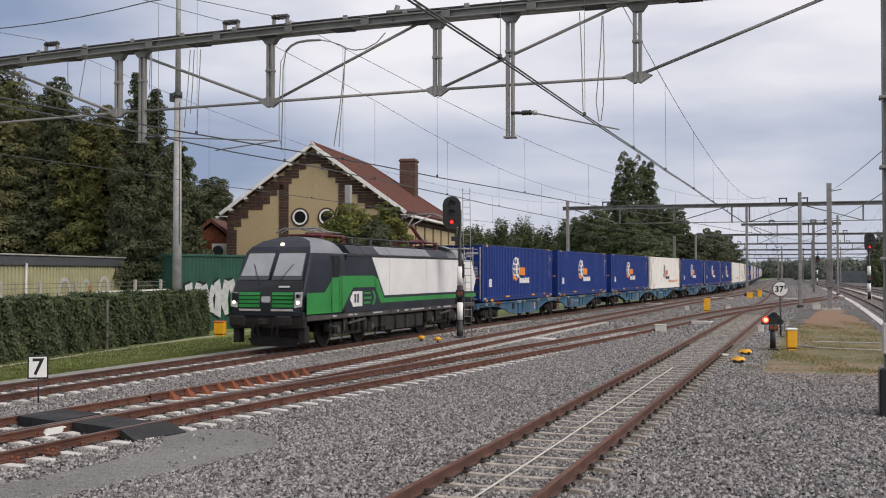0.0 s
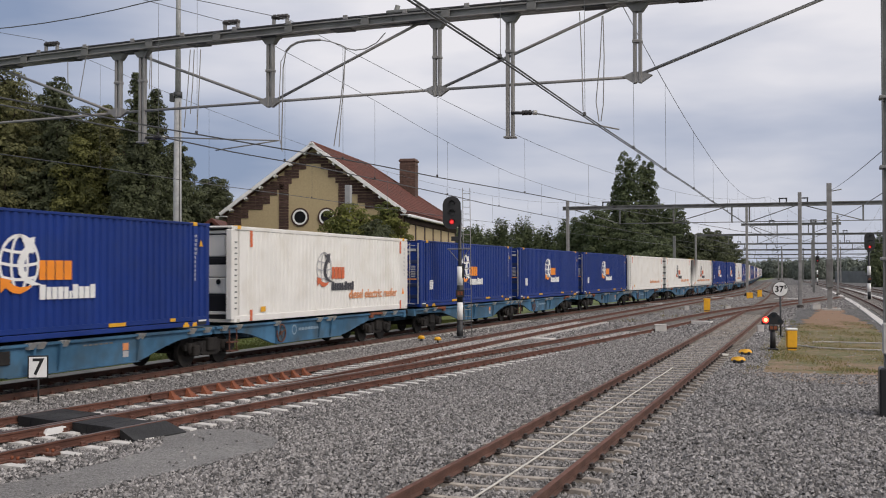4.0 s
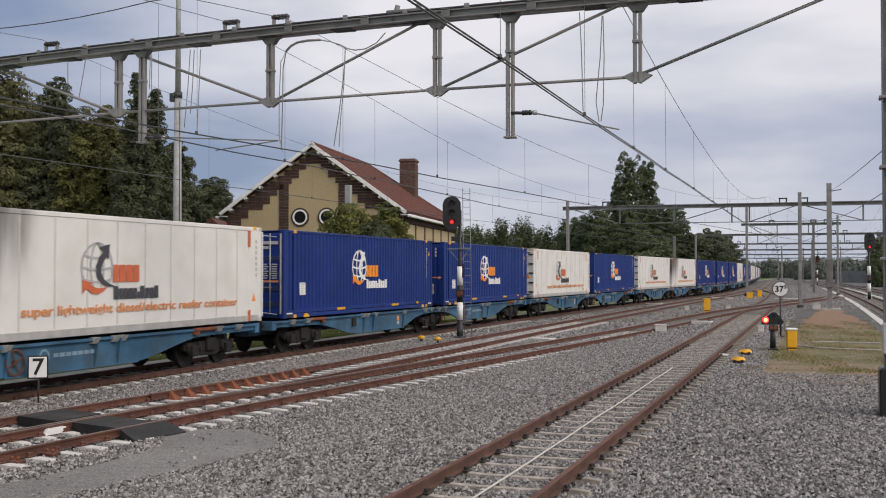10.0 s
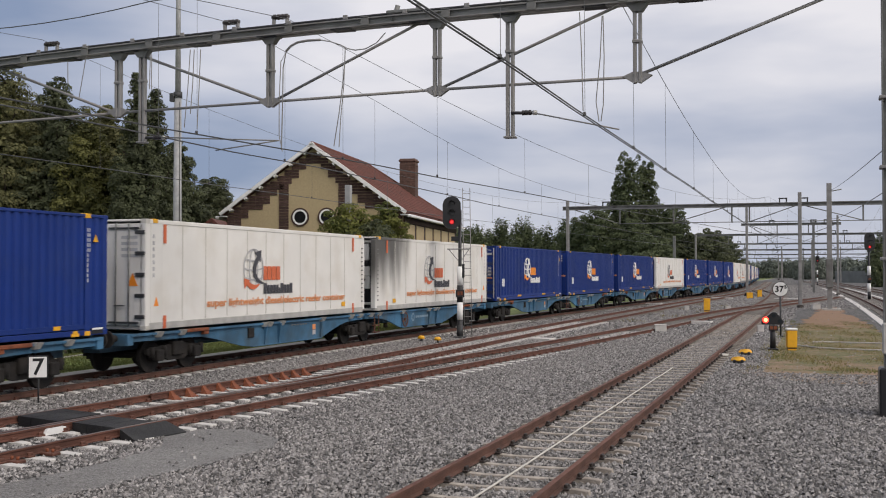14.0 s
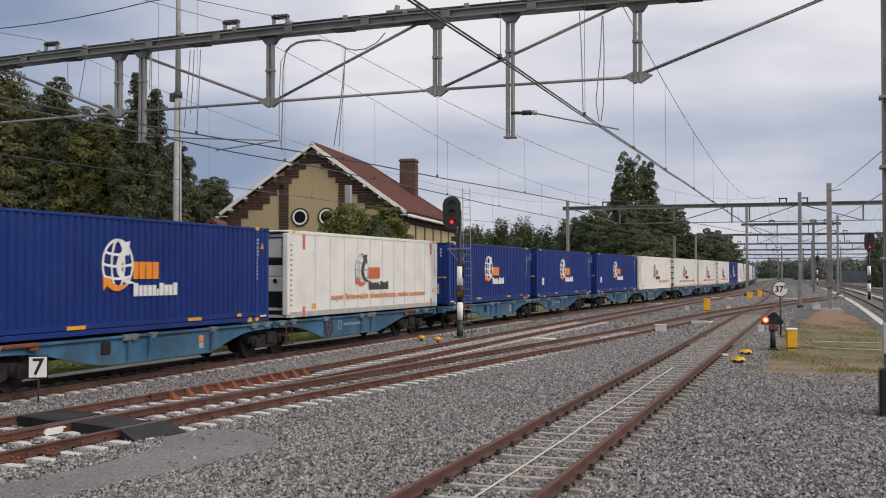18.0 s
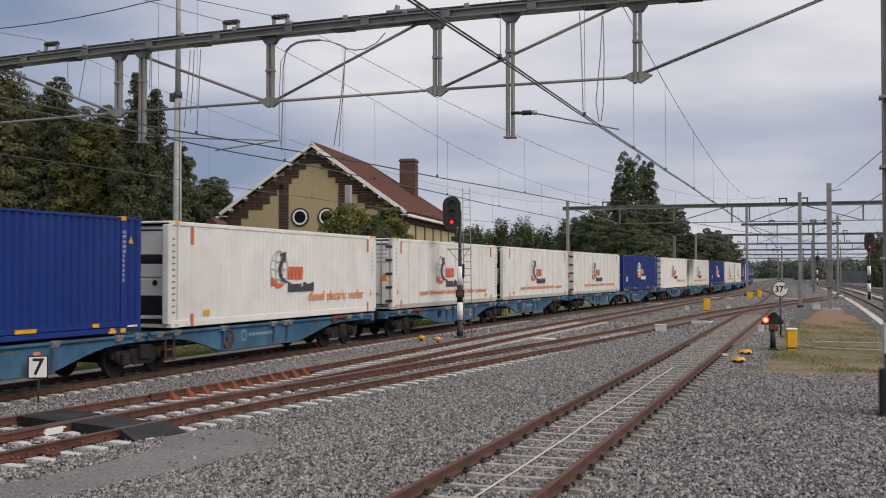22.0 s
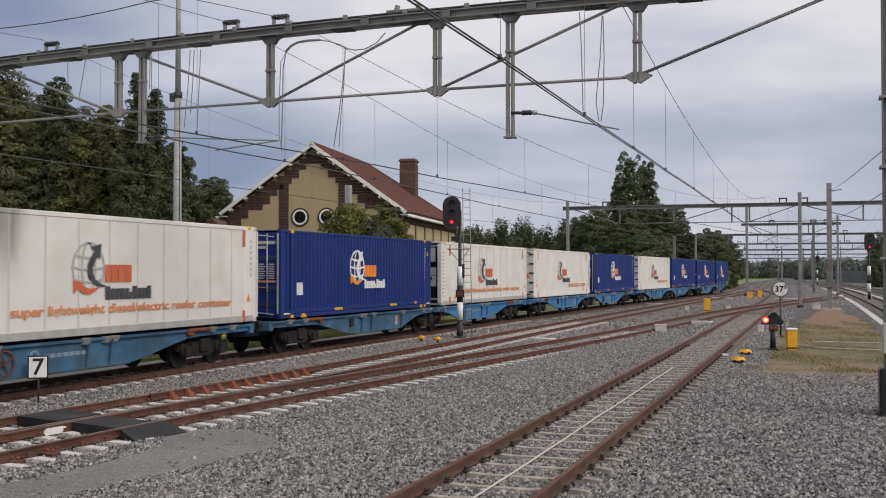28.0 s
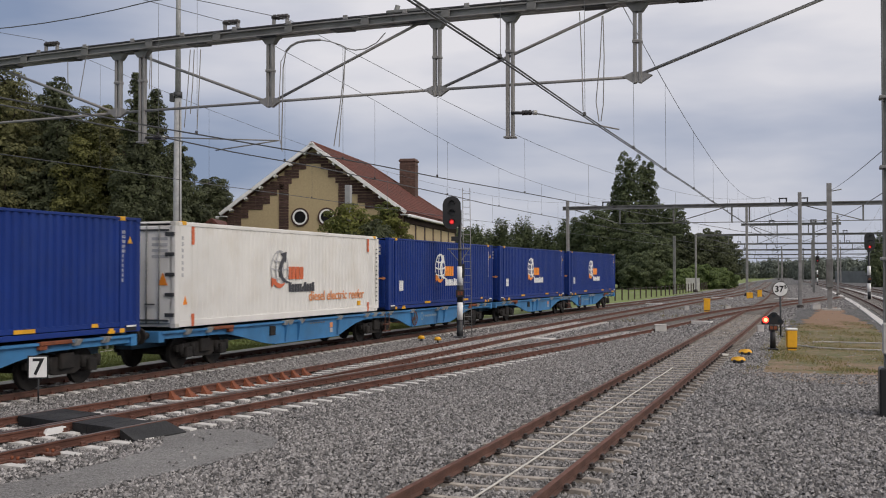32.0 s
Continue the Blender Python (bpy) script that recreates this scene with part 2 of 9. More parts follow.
M["loco_roof"] = mat("loco_roof_grey", (0.19, 0.20, 0.225), 0.5, var=0.15, scale=1.5, stain=(0.11, 0.11, 0.11), stain_amt=0.5)
M["loco_green"] = mat("loco_green", (0.012, 0.235, 0.042), 0.4, var=0.1, scale=1.5)
M["loco_white"] = mat("loco_silver_white", (0.74, 0.74, 0.74), 0.5, var=0.05, scale=0.9, stain=(0.55, 0.55, 0.55), stain_amt=0.3, stain_scale=1.2)
M["loco_sill"] = mat("loco_sill_grey", (0.068, 0.062, 0.059), 0.7, var=0.3, scale=2, stain=(0.03, 0.027, 0.025), stain_amt=0.7, stain_scale=1.4)
M["under"] = mat("underframe_grime", (0.017, 0.015, 0.014), 0.85, var=0.35, scale=3, bump=0.2, stain=(0.035, 0.03, 0.028), stain_amt=0.7, stain_scale=1.6)
M["pantograph"] = mat("red_insulator", (0.13, 0.028, 0.03), 0.5, var=0.2)
M["blind"] = mat("window_blind", (0.30, 0.325, 0.345), 0.6, var=0.1, scale=2)
M["brick"] = mat("dark_brick", (0.075, 0.042, 0.034), 0.9, var=0.35, scale=6, bump=0.4, bscale=30, objrand=0.25)
M["ochre"] = mat("ochre_brick", (0.43, 0.34, 0.20), 0.9, var=0.10, scale=9, bump=0.3, bscale=40, stain=(0.37, 0.285, 0.165), stain_amt=0.4, objrand=0.06)
M["chimney"] = mat("weathered_brick", (0.125, 0.072, 0.055), 0.9, var=0.35, scale=7, bump=0.4, bscale=30, stain=(0.06, 0.045, 0.04), stain_amt=0.5, objrand=0.2)
M["roof_tile"] = mat("red_roof_tile", (0.13, 0.044, 0.032), 0.85, var=0.35, scale=4, stain=(0.08, 0.04, 0.034), stain_amt=0.6, stain_scale=0.7, objrand=0.2)
M["bark"] = mat("bark", (0.06, 0.046, 0.034), 0.95, var=0.4, scale=4, bump=0.6, bscale=14, stretch=(1, 1, 0.2))
M["shed"] = mat("olive_cladding", (0.40, 0.385, 0.235), 0.65, var=0.16, scale=1.0, stain=(0.29, 0.28, 0.18), stain_amt=0.4, stain_scale=0.8)
M["shed_trim"] = mat("dark_roof_edge", (0.07, 0.075, 0.085), 0.6, var=0.2)
M["green_box"] = mat("dark_green_steel", (0.02, 0.085, 0.062), 0.6, var=0.2, scale=1.2)
M["graffiti"] = mat("silver_graffiti", (0.52, 0.54, 0.56), 0.6, var=0.2, scale=4)
M["glow_red"] = mat("signal_red", (0.5, 0.01, 0.01), 0.4, emit=(1.0, 0.03, 0.02), estr=5.0)
M["glow_red_mid"] = mat("signal_red_lamp", (0.5, 0.01, 0.01), 0.4, emit=(1.0, 0.05, 0.05), estr=1.5)
M["glow_red_hot"] = mat("signal_red_core", (0.6, 0.05, 0.02), 0.4, emit=(1.0, 0.16, 0.07), estr=9.0)
M["lamp_glass"] = mat("lamp_glass", (0.48, 0.48, 0.48), 0.12, var=0.15, scale=9)
M["glow_red_dim"] = mat("signal_red_dim", (0.3, 0.01, 0.012), 0.4, emit=(1.0, 0.02, 0.03), estr=0.5)
M["pane"] = mat("dark_pane", (0.004, 0.004, 0.005), 0.25, var=0.1, spec=0.2)
M["far_screen"] = mat("far_screen", (0.17, 0.185, 0.175), 0.7, var=0.25, scale=0.4)
M["pole"] = mat("pale_pole", (0.36, 0.365, 0.37), 0.55, 0.1, var=0.22, scale=5, stain=(0.24, 0.235, 0.23), stain_amt=0.6, stain_scale=2.5)
M["glow_white"] = mat("headlight", (0.8, 0.8, 0.7), 0.3, emit=(1.0, 0.88, 0.66), estr=1.8)
M["far_sleeper"] = mat("far_sleeper", (0.22, 0.20, 0.18), 0.9, var=0.3, scale=3)
M["front_mask"] = mat("front_mask_black", (0.007, 0.008, 0.011), 0.4, var=0.1)
M["soot"] = mat("soot", (0.06, 0.055, 0.05), 0.9, var=0.3, scale=3)


def leaf_mat(name, col, col2, tr=0.25):
    m = bpy.data.materials.new(name)
    m.use_nodes = True
    nt = m.node_tree
    b = nt.nodes["Principled BSDF"]
    b.inputs["Roughness"].default_value = 0.65
    b.inputs["Specular IOR Level"].default_value = 0.25
    g = nt.nodes.new("ShaderNodeNewGeometry")
    tc = nt.nodes.new("ShaderNodeTexCoord")
    n = nt.nodes.new("ShaderNodeTexNoise")
    n.inputs["Scale"].default_value, n.inputs["Detail"].default_value = 0.9, 4.0
    nt.links.new(tc.outputs["Object"], n.inputs["Vector"])
    ad = nt.nodes.new("ShaderNodeMath")
    ad.operation = "MULTIPLY_ADD"
    nt.links.new(g.outputs["Random Per Island"], ad.inputs[0])
    ad.inputs[1].default_value = 0.38
    nt.links.new(n.outputs["Fac"], ad.inputs[2])
    r = nt.nodes.new("ShaderNodeValToRGB")
    r.color_ramp.elements[0].position, r.color_ramp.elements[1].position = 0.42, 0.92
    r.color_ramp.elements[0].color, r.color_ramp.elements[1].color = (*col2, 1), (*col, 1)
    nt.links.new(ad.outputs[0], r.inputs["Fac"])
    nt.links.new(r.outputs[0], b.inputs["Base Color"])
    t = nt.nodes.new("ShaderNodeBsdfTranslucent")
    nt.links.new(r.outputs[0], t.inputs["Color"])
    mx = nt.nodes.new("ShaderNodeMixShader")
    mx.inputs[0].default_value = tr
    out = nt.nodes["Material Output"]
    nt.links.new(b.outputs[0], mx.inputs[1])
    nt.links.new(t.outputs[0], mx.inputs[2])
    nt.links.new(mx.outputs[0], out.inputs["Surface"])
    return m


M["leaf"] = leaf_mat("leaf_olive", (0.185, 0.182, 0.080), (0.058, 0.064, 0.031))
M["leaf_warm"] = leaf_mat("leaf_yellow_olive", (0.165, 0.165, 0.052), (0.05, 0.056, 0.022))
M["leaf_dark"] = leaf_mat("leaf_dark", (0.120, 0.136, 0.070), (0.040, 0.049, 0.030))
M["leaf_far"] = leaf_mat("leaf_grey_green", (0.125, 0.15, 0.072), (0.045, 0.062, 0.034))
# farthest woods: air haze painted into the leaf colour, pale and low in contrast
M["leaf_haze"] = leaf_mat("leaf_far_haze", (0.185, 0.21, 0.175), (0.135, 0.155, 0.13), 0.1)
M["shrub"] = leaf_mat("shrub_leaf", (0.15, 0.20, 0.065), (0.065, 0.095, 0.035))
M["leaf_light"] = leaf_mat("leaf_light", (0.20, 0.205, 0.055), (0.06, 0.08, 0.022))
M["ivy"] = leaf_mat("ivy_leaf", (0.13, 0.165, 0.08), (0.033, 0.048, 0.028))
M["blade"] = leaf_mat("grass_blade", (0.19, 0.205, 0.07), (0.09, 0.11, 0.036))
M["blade_dry"] = leaf_mat("dry_blade", (0.30, 0.25, 0.10), (0.15, 0.13, 0.05))


def glass_mat(name, tint=(0.03, 0.035, 0.04)):
    m = bpy.data.materials.new(name)
    m.use_nodes = True
    b = m.node_tree.nodes["Principled BSDF"]
    b.inputs["Base Color"].default_value = (*tint, 1)
    b.inputs["Roughness"].default_value = 0.06
    b.inputs["Specular IOR Level"].default_value = 0.6
    return m


M["glass"] = glass_mat("dark_glass")


def sooty_mat():
    m = M["white_box"].copy()
    m.name = "reefer_white_sooty"
    nt = m.node_tree
    b = nt.nodes["Principled BSDF"]
    old = b.inputs["Base Color"].links[0].from_socket
    tc = nt.nodes.new("ShaderNodeTexCoord")
    mp = nt.nodes.new("ShaderNodeMapping")
    mp.inputs["Location"].default_value = (0, 6.4 * 0.26, -4.2 * 0.36)
    mp.inputs["Scale"].default_value = (0, 0.26, 0.36)
    nt.links.new(tc.outputs["Object"], mp.inputs["Vector"])
    n = nt.nodes.new("ShaderNodeTexNoise")
    n.inputs["Scale"].default_value, n.inputs["Detail"].default_value = 0.9, 5.0
    mp2 = nt.nodes.new("ShaderNodeMapping")
    mp2.inputs["Scale"].default_value = (1, 1.6, 0.25)
    nt.links.new(tc.outputs["Object"], mp2.inputs["Vector"])
    nt.links.new(mp2.outputs[0], n.inputs["Vector"])
    ln = nt.nodes.new("ShaderNodeVectorMath")
    ln.operation = "LENGTH"
    nt.links.new(mp.outputs[0], ln.inputs[0])
    ad = nt.nodes.new("ShaderNodeMath")
    ad.operation = "MULTIPLY_ADD"
    nt.links.new(n.outputs["Fac"], ad.inputs[0])
    ad.inputs[1].default_value = -0.9
    nt.links.new(ln.outputs["Value"], ad.inputs[2])
    mr = nt.nodes.new("ShaderNodeMapRange")
    mr.interpolation_type = "SMOOTHSTEP"
    mr.inputs["From Min"].default_value, mr.inputs["From Max"].default_value = -0.20, 0.52
    mr.inputs["To Min"].default_value, mr.inputs["To Max"].default_value = 0.93, 0.0
    nt.links.new(ad.outputs[0], mr.inputs["Value"])
    mx = nt.nodes.new("ShaderNodeMix")
    mx.data_type = "RGBA"
    nt.links.new(mr.outputs[0], mx.inputs["Factor"])
    nt.links.new(old, mx.inputs[6])
    mx.inputs[7].default_value = (0.05, 0.046, 0.042, 1)
    nt.links.new(mx.outputs[2], b.inputs["Base Color"])
    return m


M["sooty"] = sooty_mat()


# ---- mesh helpers ----
def box(bm, x0, x1, y0, y1, z0, z1, m=None):
    vs = [Vector((x, y, z)) for z in (z0, z1) for y in (y0, y1) for x in (x0, x1)]
    if m is not None:
        vs = [m @ v for v in vs]
    v = [bm.verts.new(p) for p in vs]
    fs = []
    for f in ((0, 2, 3, 1), (4, 5, 7, 6), (0, 1, 5, 4), (2, 6, 7, 3), (0, 4, 6, 2), (1, 3, 7, 5)):
        fs.append(bm.faces.new([v[i] for i in f]))
    return fs


def bbox(bm, x0, x1, y0, y1, z0, z1, bev=0.01, m=None):
    """A box with bevelled edges."""
    b2 = bmesh.new()
    box(b2, x0, x1, y0, y1, z0, z1)
    bmesh.ops.bevel(b2, geom=list(b2.edges), offset=bev, segments=1, affect="EDGES", profile=0.5)
    join(bm, b2, m)


def join(bm, other, m=None):
    vm = {}
    for v in other.verts:
        vm[v] = bm.verts.new(m @ v.co if m is not None else v.co)
    for f in other.faces:
        try:
            nf = bm.faces.new([vm[v] for v in f.verts])
            nf.material_index, nf.smooth = f.material_index, f.smooth
        except ValueError:
            pass
    other.free()


def tube(bm, a, b, r, n=8, r2=None, cap=True):
    a, b = Vector(a), Vector(b)
    d = (b - a).normalized()
    q = d.to_track_quat("Z", "Y")
    r2 = r if r2 is None else r2
    ra = [bm.verts.new(a + q @ Vector((math.cos(2 * math.pi * i / n) * r, math.sin(2 * math.pi * i / n) * r, 0))) for i in range(n)]
    rb = [bm.verts.new(b + q @ Vector((math.cos(2 * math.pi * i / n) * r2, math.sin(2 * math.pi * i / n) * r2, 0))) for i in range(n)]
    for i in range(n):
        f = bm.faces.new((ra[i], ra[(i + 1) % n], rb[(i + 1) % n], rb[i]))
        f.smooth = n > 5
    if cap:
        bm.faces.new(ra[::-1])
        bm.faces.new(rb)


def polytube(bm, pts, r, n=4):
    """One bent tube through the points."""
    pts = [Vector(p) for p in pts]
    rings = []
    for i, p in enumerate(pts):
        d = (pts[min(i + 1, len(pts) - 1)] - pts[max(i - 1, 0)]).normalized()
        side = d.cross(Vector((0, 0, 1)) if abs(d.z) < 0.9 else Vector((1, 0, 0))).normalized()
        up = side.cross(d)
        rings.append([bm.verts.new(p + (side * math.cos(2 * math.pi * k / n) + up * math.sin(2 * math.pi * k / n)) * r) for k in range(n)])
    for a, b in zip(rings, rings[1:]):
        for k in range(n):
            bm.faces.new((a[k], a[(k + 1) % n], b[(k + 1) % n], b[k]))
    bm.faces.new(rings[0][::-1])
    bm.faces.new(rings[-1])


def prism(bm, pts, d0, d1, axis="y"):
    """A polygon of (u, z) points pushed along an axis from d0 to d1."""
    def p(u, z, d):
        return (u, d, z) if axis == "y" else ((d, u, z) if axis == "x" else (u, z, d))
    a = [bm.verts.new(p(u, z, d0)) for u, z in pts]
    b = [bm.verts.new(p(u, z, d1)) for u, z in pts]
    n = len(pts)
    for i in range(n):
        bm.faces.new((a[i], a[(i + 1) % n], b[(i + 1) % n], b[i]))
    bm.faces.new(a[::-1])
    bm.faces.new(b)
    bmesh.ops.recalc_face_normals(bm, faces=bm.faces)


def disc(bm, c, r, d0, d1, axis="x", n=20, r_in=0.0):
    """A round plate, or a ring with r_in, across an axis from d0 to d1."""
    def p(u, v, d):
        return (c[0] + d, c[1] + u, c[2] + v) if axis == "x" else ((c[0] + u, c[1] + d, c[2] + v) if axis == "y" else (c[0] + u, c[1] + v, c[2] + d))
    def ring(rad, d):
        return [bm.verts.new(p(rad * math.cos(2 * math.pi * i / n), rad * math.sin(2 * math.pi * i / n), d)) for i in range(n)]
    o0, o1 = ring(r, d0), ring(r, d1)
    if r_in:
        i0, i1 = ring(r_in, d0), ring(r_in, d1)
    for k in range(n):
        j = (k + 1) % n
        bm.faces.new((o0[k], o0[j], o1[j], o1[k]))
        if r_in:
            bm.faces.new((i0[j], i0[k], i1[k], i1[j]))
            bm.faces.new((o1[k], o1[j], i1[j], i1[k]))
            bm.faces.new((o0[j], o0[k], i0[k], i0[j]))
    if not r_in:
        bm.faces.new(o0[::-1])
        bm.faces.new(o1)
    bmesh.ops.recalc_face_normals(bm, faces=bm.faces)


def mesh_of(name, bm, *mats):
    me = bpy.data.meshes.new(name)
    bm.to_mesh(me)
    bm.free()
    for m in mats:
        me.materials.append(M[m])
    return me


def part(name, bm, material, parent=None, label=""):
    me = mesh_of(name, bm, *(material if isinstance(material, (tuple, list)) else (material,)))
    ob = new(name, me)
    ob.parent = parent
    if label:
        ob["label"] = label
    return ob


def thing(name, label, category, m=None, group="", kind=""):
    ob = new(name)
    ob.empty_display_size = 0.2
    if m is not None:
        ob.matrix_world = m
    return tagged(ob, label, category, group, kind)


def share(name, me, parent, m, label=""):
    ob = new(name, me)
    ob.parent = parent
    ob.matrix_local = m
    if label:
        ob["label"] = label
    return ob


def soup(name, verts, faces, *mats):
    me = bpy.data.meshes.new(name)
    me.from_pydata(verts.tolist() if hasattr(verts, "tolist") else verts, [], faces.tolist() if hasattr(faces, "tolist") else faces)
    for m in mats:
        me.materials.append(M[m])
    return me


rng = np.random.default_rng(7)


# ---- plan: the centre lines of the tracks, x against y ----
def hermite(ys, xs, y):
    """A smooth curve through the nodes, straight beyond them."""
    ys, xs = np.asarray(ys, float), np.asarray(xs, float)
    sl = np.empty(len(ys))
    sl[1:-1] = (xs[2:] - xs[:-2]) / (ys[2:] - ys[:-2])
    sl[0] = (xs[1] - xs[0]) / (ys[1] - ys[0])
    sl[-1] = (xs[-1] - xs[-2]) / (ys[-1] - ys[-2])
    y = np.asarray(y, float)
    j = np.clip(np.searchsorted(ys, y) - 1, 0, len(ys) - 2)
    h = ys[j + 1] - ys[j]
    u = (y - ys[j]) / h
    uc = np.clip(u, 0, 1)
    v = ((1 + 2 * uc) * (1 - uc) ** 2 * xs[j] + uc * (1 - uc) ** 2 * h * sl[j] + uc * uc * (3 - 2 * uc) * xs[j + 1] + uc * uc * (uc - 1) * h * sl[j + 1])
    return v + np.where(u < 0, (y - ys[0]) * sl[0], 0) + np.where(u > 1, (y - ys[-1]) * sl[-1], 0)


MAIN = ([-60, 10, 30, 50, 70, 90, 115, 140, 170, 200, 240, 290], [-17.66, -17.66, -17.63, -17.28, -16.74, -15.80, -14.30, -13.05, -12.65, -13.2, -14.5, -16.4])
LOOP = ([-60, 16, 24, 35, 45, 58, 72, 88, 106, 138, 200, 290], [-19.0, -13.5, -13.0, -12.85, -12.75, -12.5, -12.15, -11.7, -11.1, -9.7, -9.7, -12.3])
CROSS = ([-60, 13, 18, 27, 35, 45, 52, 63, 78, 95, 120, 200], [-13.6, -12.3, -11.95, -10.95, -10.05, -8.8, -7.85, -6.6, -4.7, -2.2, 1.4, 4.5])
NEAR = ([-60, 75, 110, 150, 200, 290], [-3.74, -3.74, -4.0, -5.0, -6.6, -9.6])
PLAT = ([-60, 60, 120, 200, 290], [4.9, 4.9, 4.4, 2.2, -1.5])
PLAT_FAR = ([-60, 60, 120, 200, 290], [9.0, 9.0, 8.6, 6.2, 2.5])


def at(line, y):
    return float(hermite(line[0], line[1], y))


def rail_z(x):
    u = np.clip((np.asarray(x, float) + 9.5) / 4.5, 0, 1)
    return 0.22 * u * u * (3 - 2 * u)


def ground_z(x, y):
    x = np.asarray(x, float)
    g = rail_z(x) - 0.208
    left = np.clip((-20.3 - x) / 2.0, 0, 1)
    return g - 0.12 * left


# ---- ground ----
def build_ground():
    us = np.array([-1500, -600, -300, -160, -100, -70, -50, -40, -34, -30, -27, -25, -23.5, -22.3, -21.2, -20.55, -19.75] + list(np.arange(-19.2, 12.1, 0.7)) + [13.5, 16, 22, 40, 90, 200, 600, 1500.0])
    ys = np.array([-1500, -700, -300, -150, -80, -40, -20, -10, -5] + list(np.arange(0, 60, 1.5)) + list(np.arange(60, 170, 5.0)) + list(np.arange(170, 330, 15.0)) + [350, 420, 550, 800, 1300, 2200, 3500.0])
    shift = hermite(*MAIN, ys) + 17.66
    shift[ys > 300] = shift[ys <= 300][-1]
    w = np.clip((-6 - us) / 7, 0, 1)
    X = us[None, :] + shift[:, None] * w[None, :]
    Y = np.repeat(ys[:, None], len(us), 1)
    Z = ground_z(X, Y)
    bump = np.array([[noise.noise((x * 0.5, y * 0.5, 0)) * 0.025 if abs(x) < 30 and y < 170 and not (-13 < x < -7 and y < 20) else 0 for x, y in zip(rx, ry)] for rx, ry in zip(X, Y)])
    V = np.stack([X, Y, Z + bump], -1).reshape(-1, 3)
    nc = len(us)
    F, MI = [], []
    for i in range(len(ys) - 1):
        for j in range(nc - 1):
            F.append((i * nc + j, i * nc + j + 1, (i + 1) * nc + j + 1, (i + 1) * nc + j))
            uc = (us[j] + us[j + 1]) / 2
            MI.append(1 if (uc < -20.55 or uc > 16) else (2 if uc < -19.75 else 0))
    me = soup("ground", V, F, "ballast", "grass", "verge_path")
    me.polygons.foreach_set("material_index", MI)
    ob = new("ground", me)
    tagged(ob, "grey crushed-stone railway yard with a grass verge along its edge", "ground", kind="structure")


build_ground()


def flat_patch(name, outline, z_off, material, label, category, rough=0.0):
    """A thin sheet over the ground with the given outline."""
    # an uneven edge: short steps that wander sideways
    fine = []
    for (xa, ya), (xb, yb) in zip(outline, outline[1:] + outline[:1]):
        n = max(1, int(math.hypot(xb - xa, yb - ya) / (0.8 if rough else 50)))
        for k in range(n):
            x, y = xa + (xb - xa) * k / n, ya + (yb - ya) * k / n
            fine.append((x + rough * noise.noise((x * 0.9, y * 0.7, 5)), y + rough * 2 * noise.noise((x * 0.9, y * 0.5, 9))))
    b = bmesh.new()
    vs = [b.verts.new((x, y, 0)) for x, y in fine]
    f = b.faces.new(vs)
    bmesh.ops.triangulate(b, faces=[f])
    bmesh.ops.subdivide_edges(b, edges=list(b.edges), cuts=2 if rough else 4, use_grid_fill=True)
    for v in b.verts:
        v.co.z = float(ground_z(v.co.x, v.co.y)) + z_off + 0.006 * noise.noise((v.co.x * 2, v.co.y * 2, 3))
    ob = part(name, b, material)
    return tagged(ob, label, category, kind="structure")


PATH = [(-11.1, 17.3), (-9.9, 17.7), (-8.75, 16.8), (-8.35, 15.8), (-8.6, 14.0), (-9.0, 12.5), (-9.26, 11.6), (-9.5, 9.0), (-9.6, 6.0), (-11.6, 6.0), (-11.0, 10.5), (-10.5, 12.0), (-10.27, 13.1), (-10.2, 14.7), (-10.3, 15.6), (-10.8, 16.4)]
flat_patch("footpath", PATH, 0.016, "path", "worn grey asphalt service path across the ballast", "path")
flat_patch("dry_grass_patch", [(-1.9, 30.2), (-0.6, 27.8), (1.4, 27.2), (2.6, 28.5), (2.7, 40), (2.4, 60), (1.2, 88), (0.2, 84), (-0.7, 60), (-1.4, 46), (-1.7, 40), (-1.2, 35)], 0.02, "soil", "patchy dry grass on bare sandy soil between the tracks", "grass", 0.55)


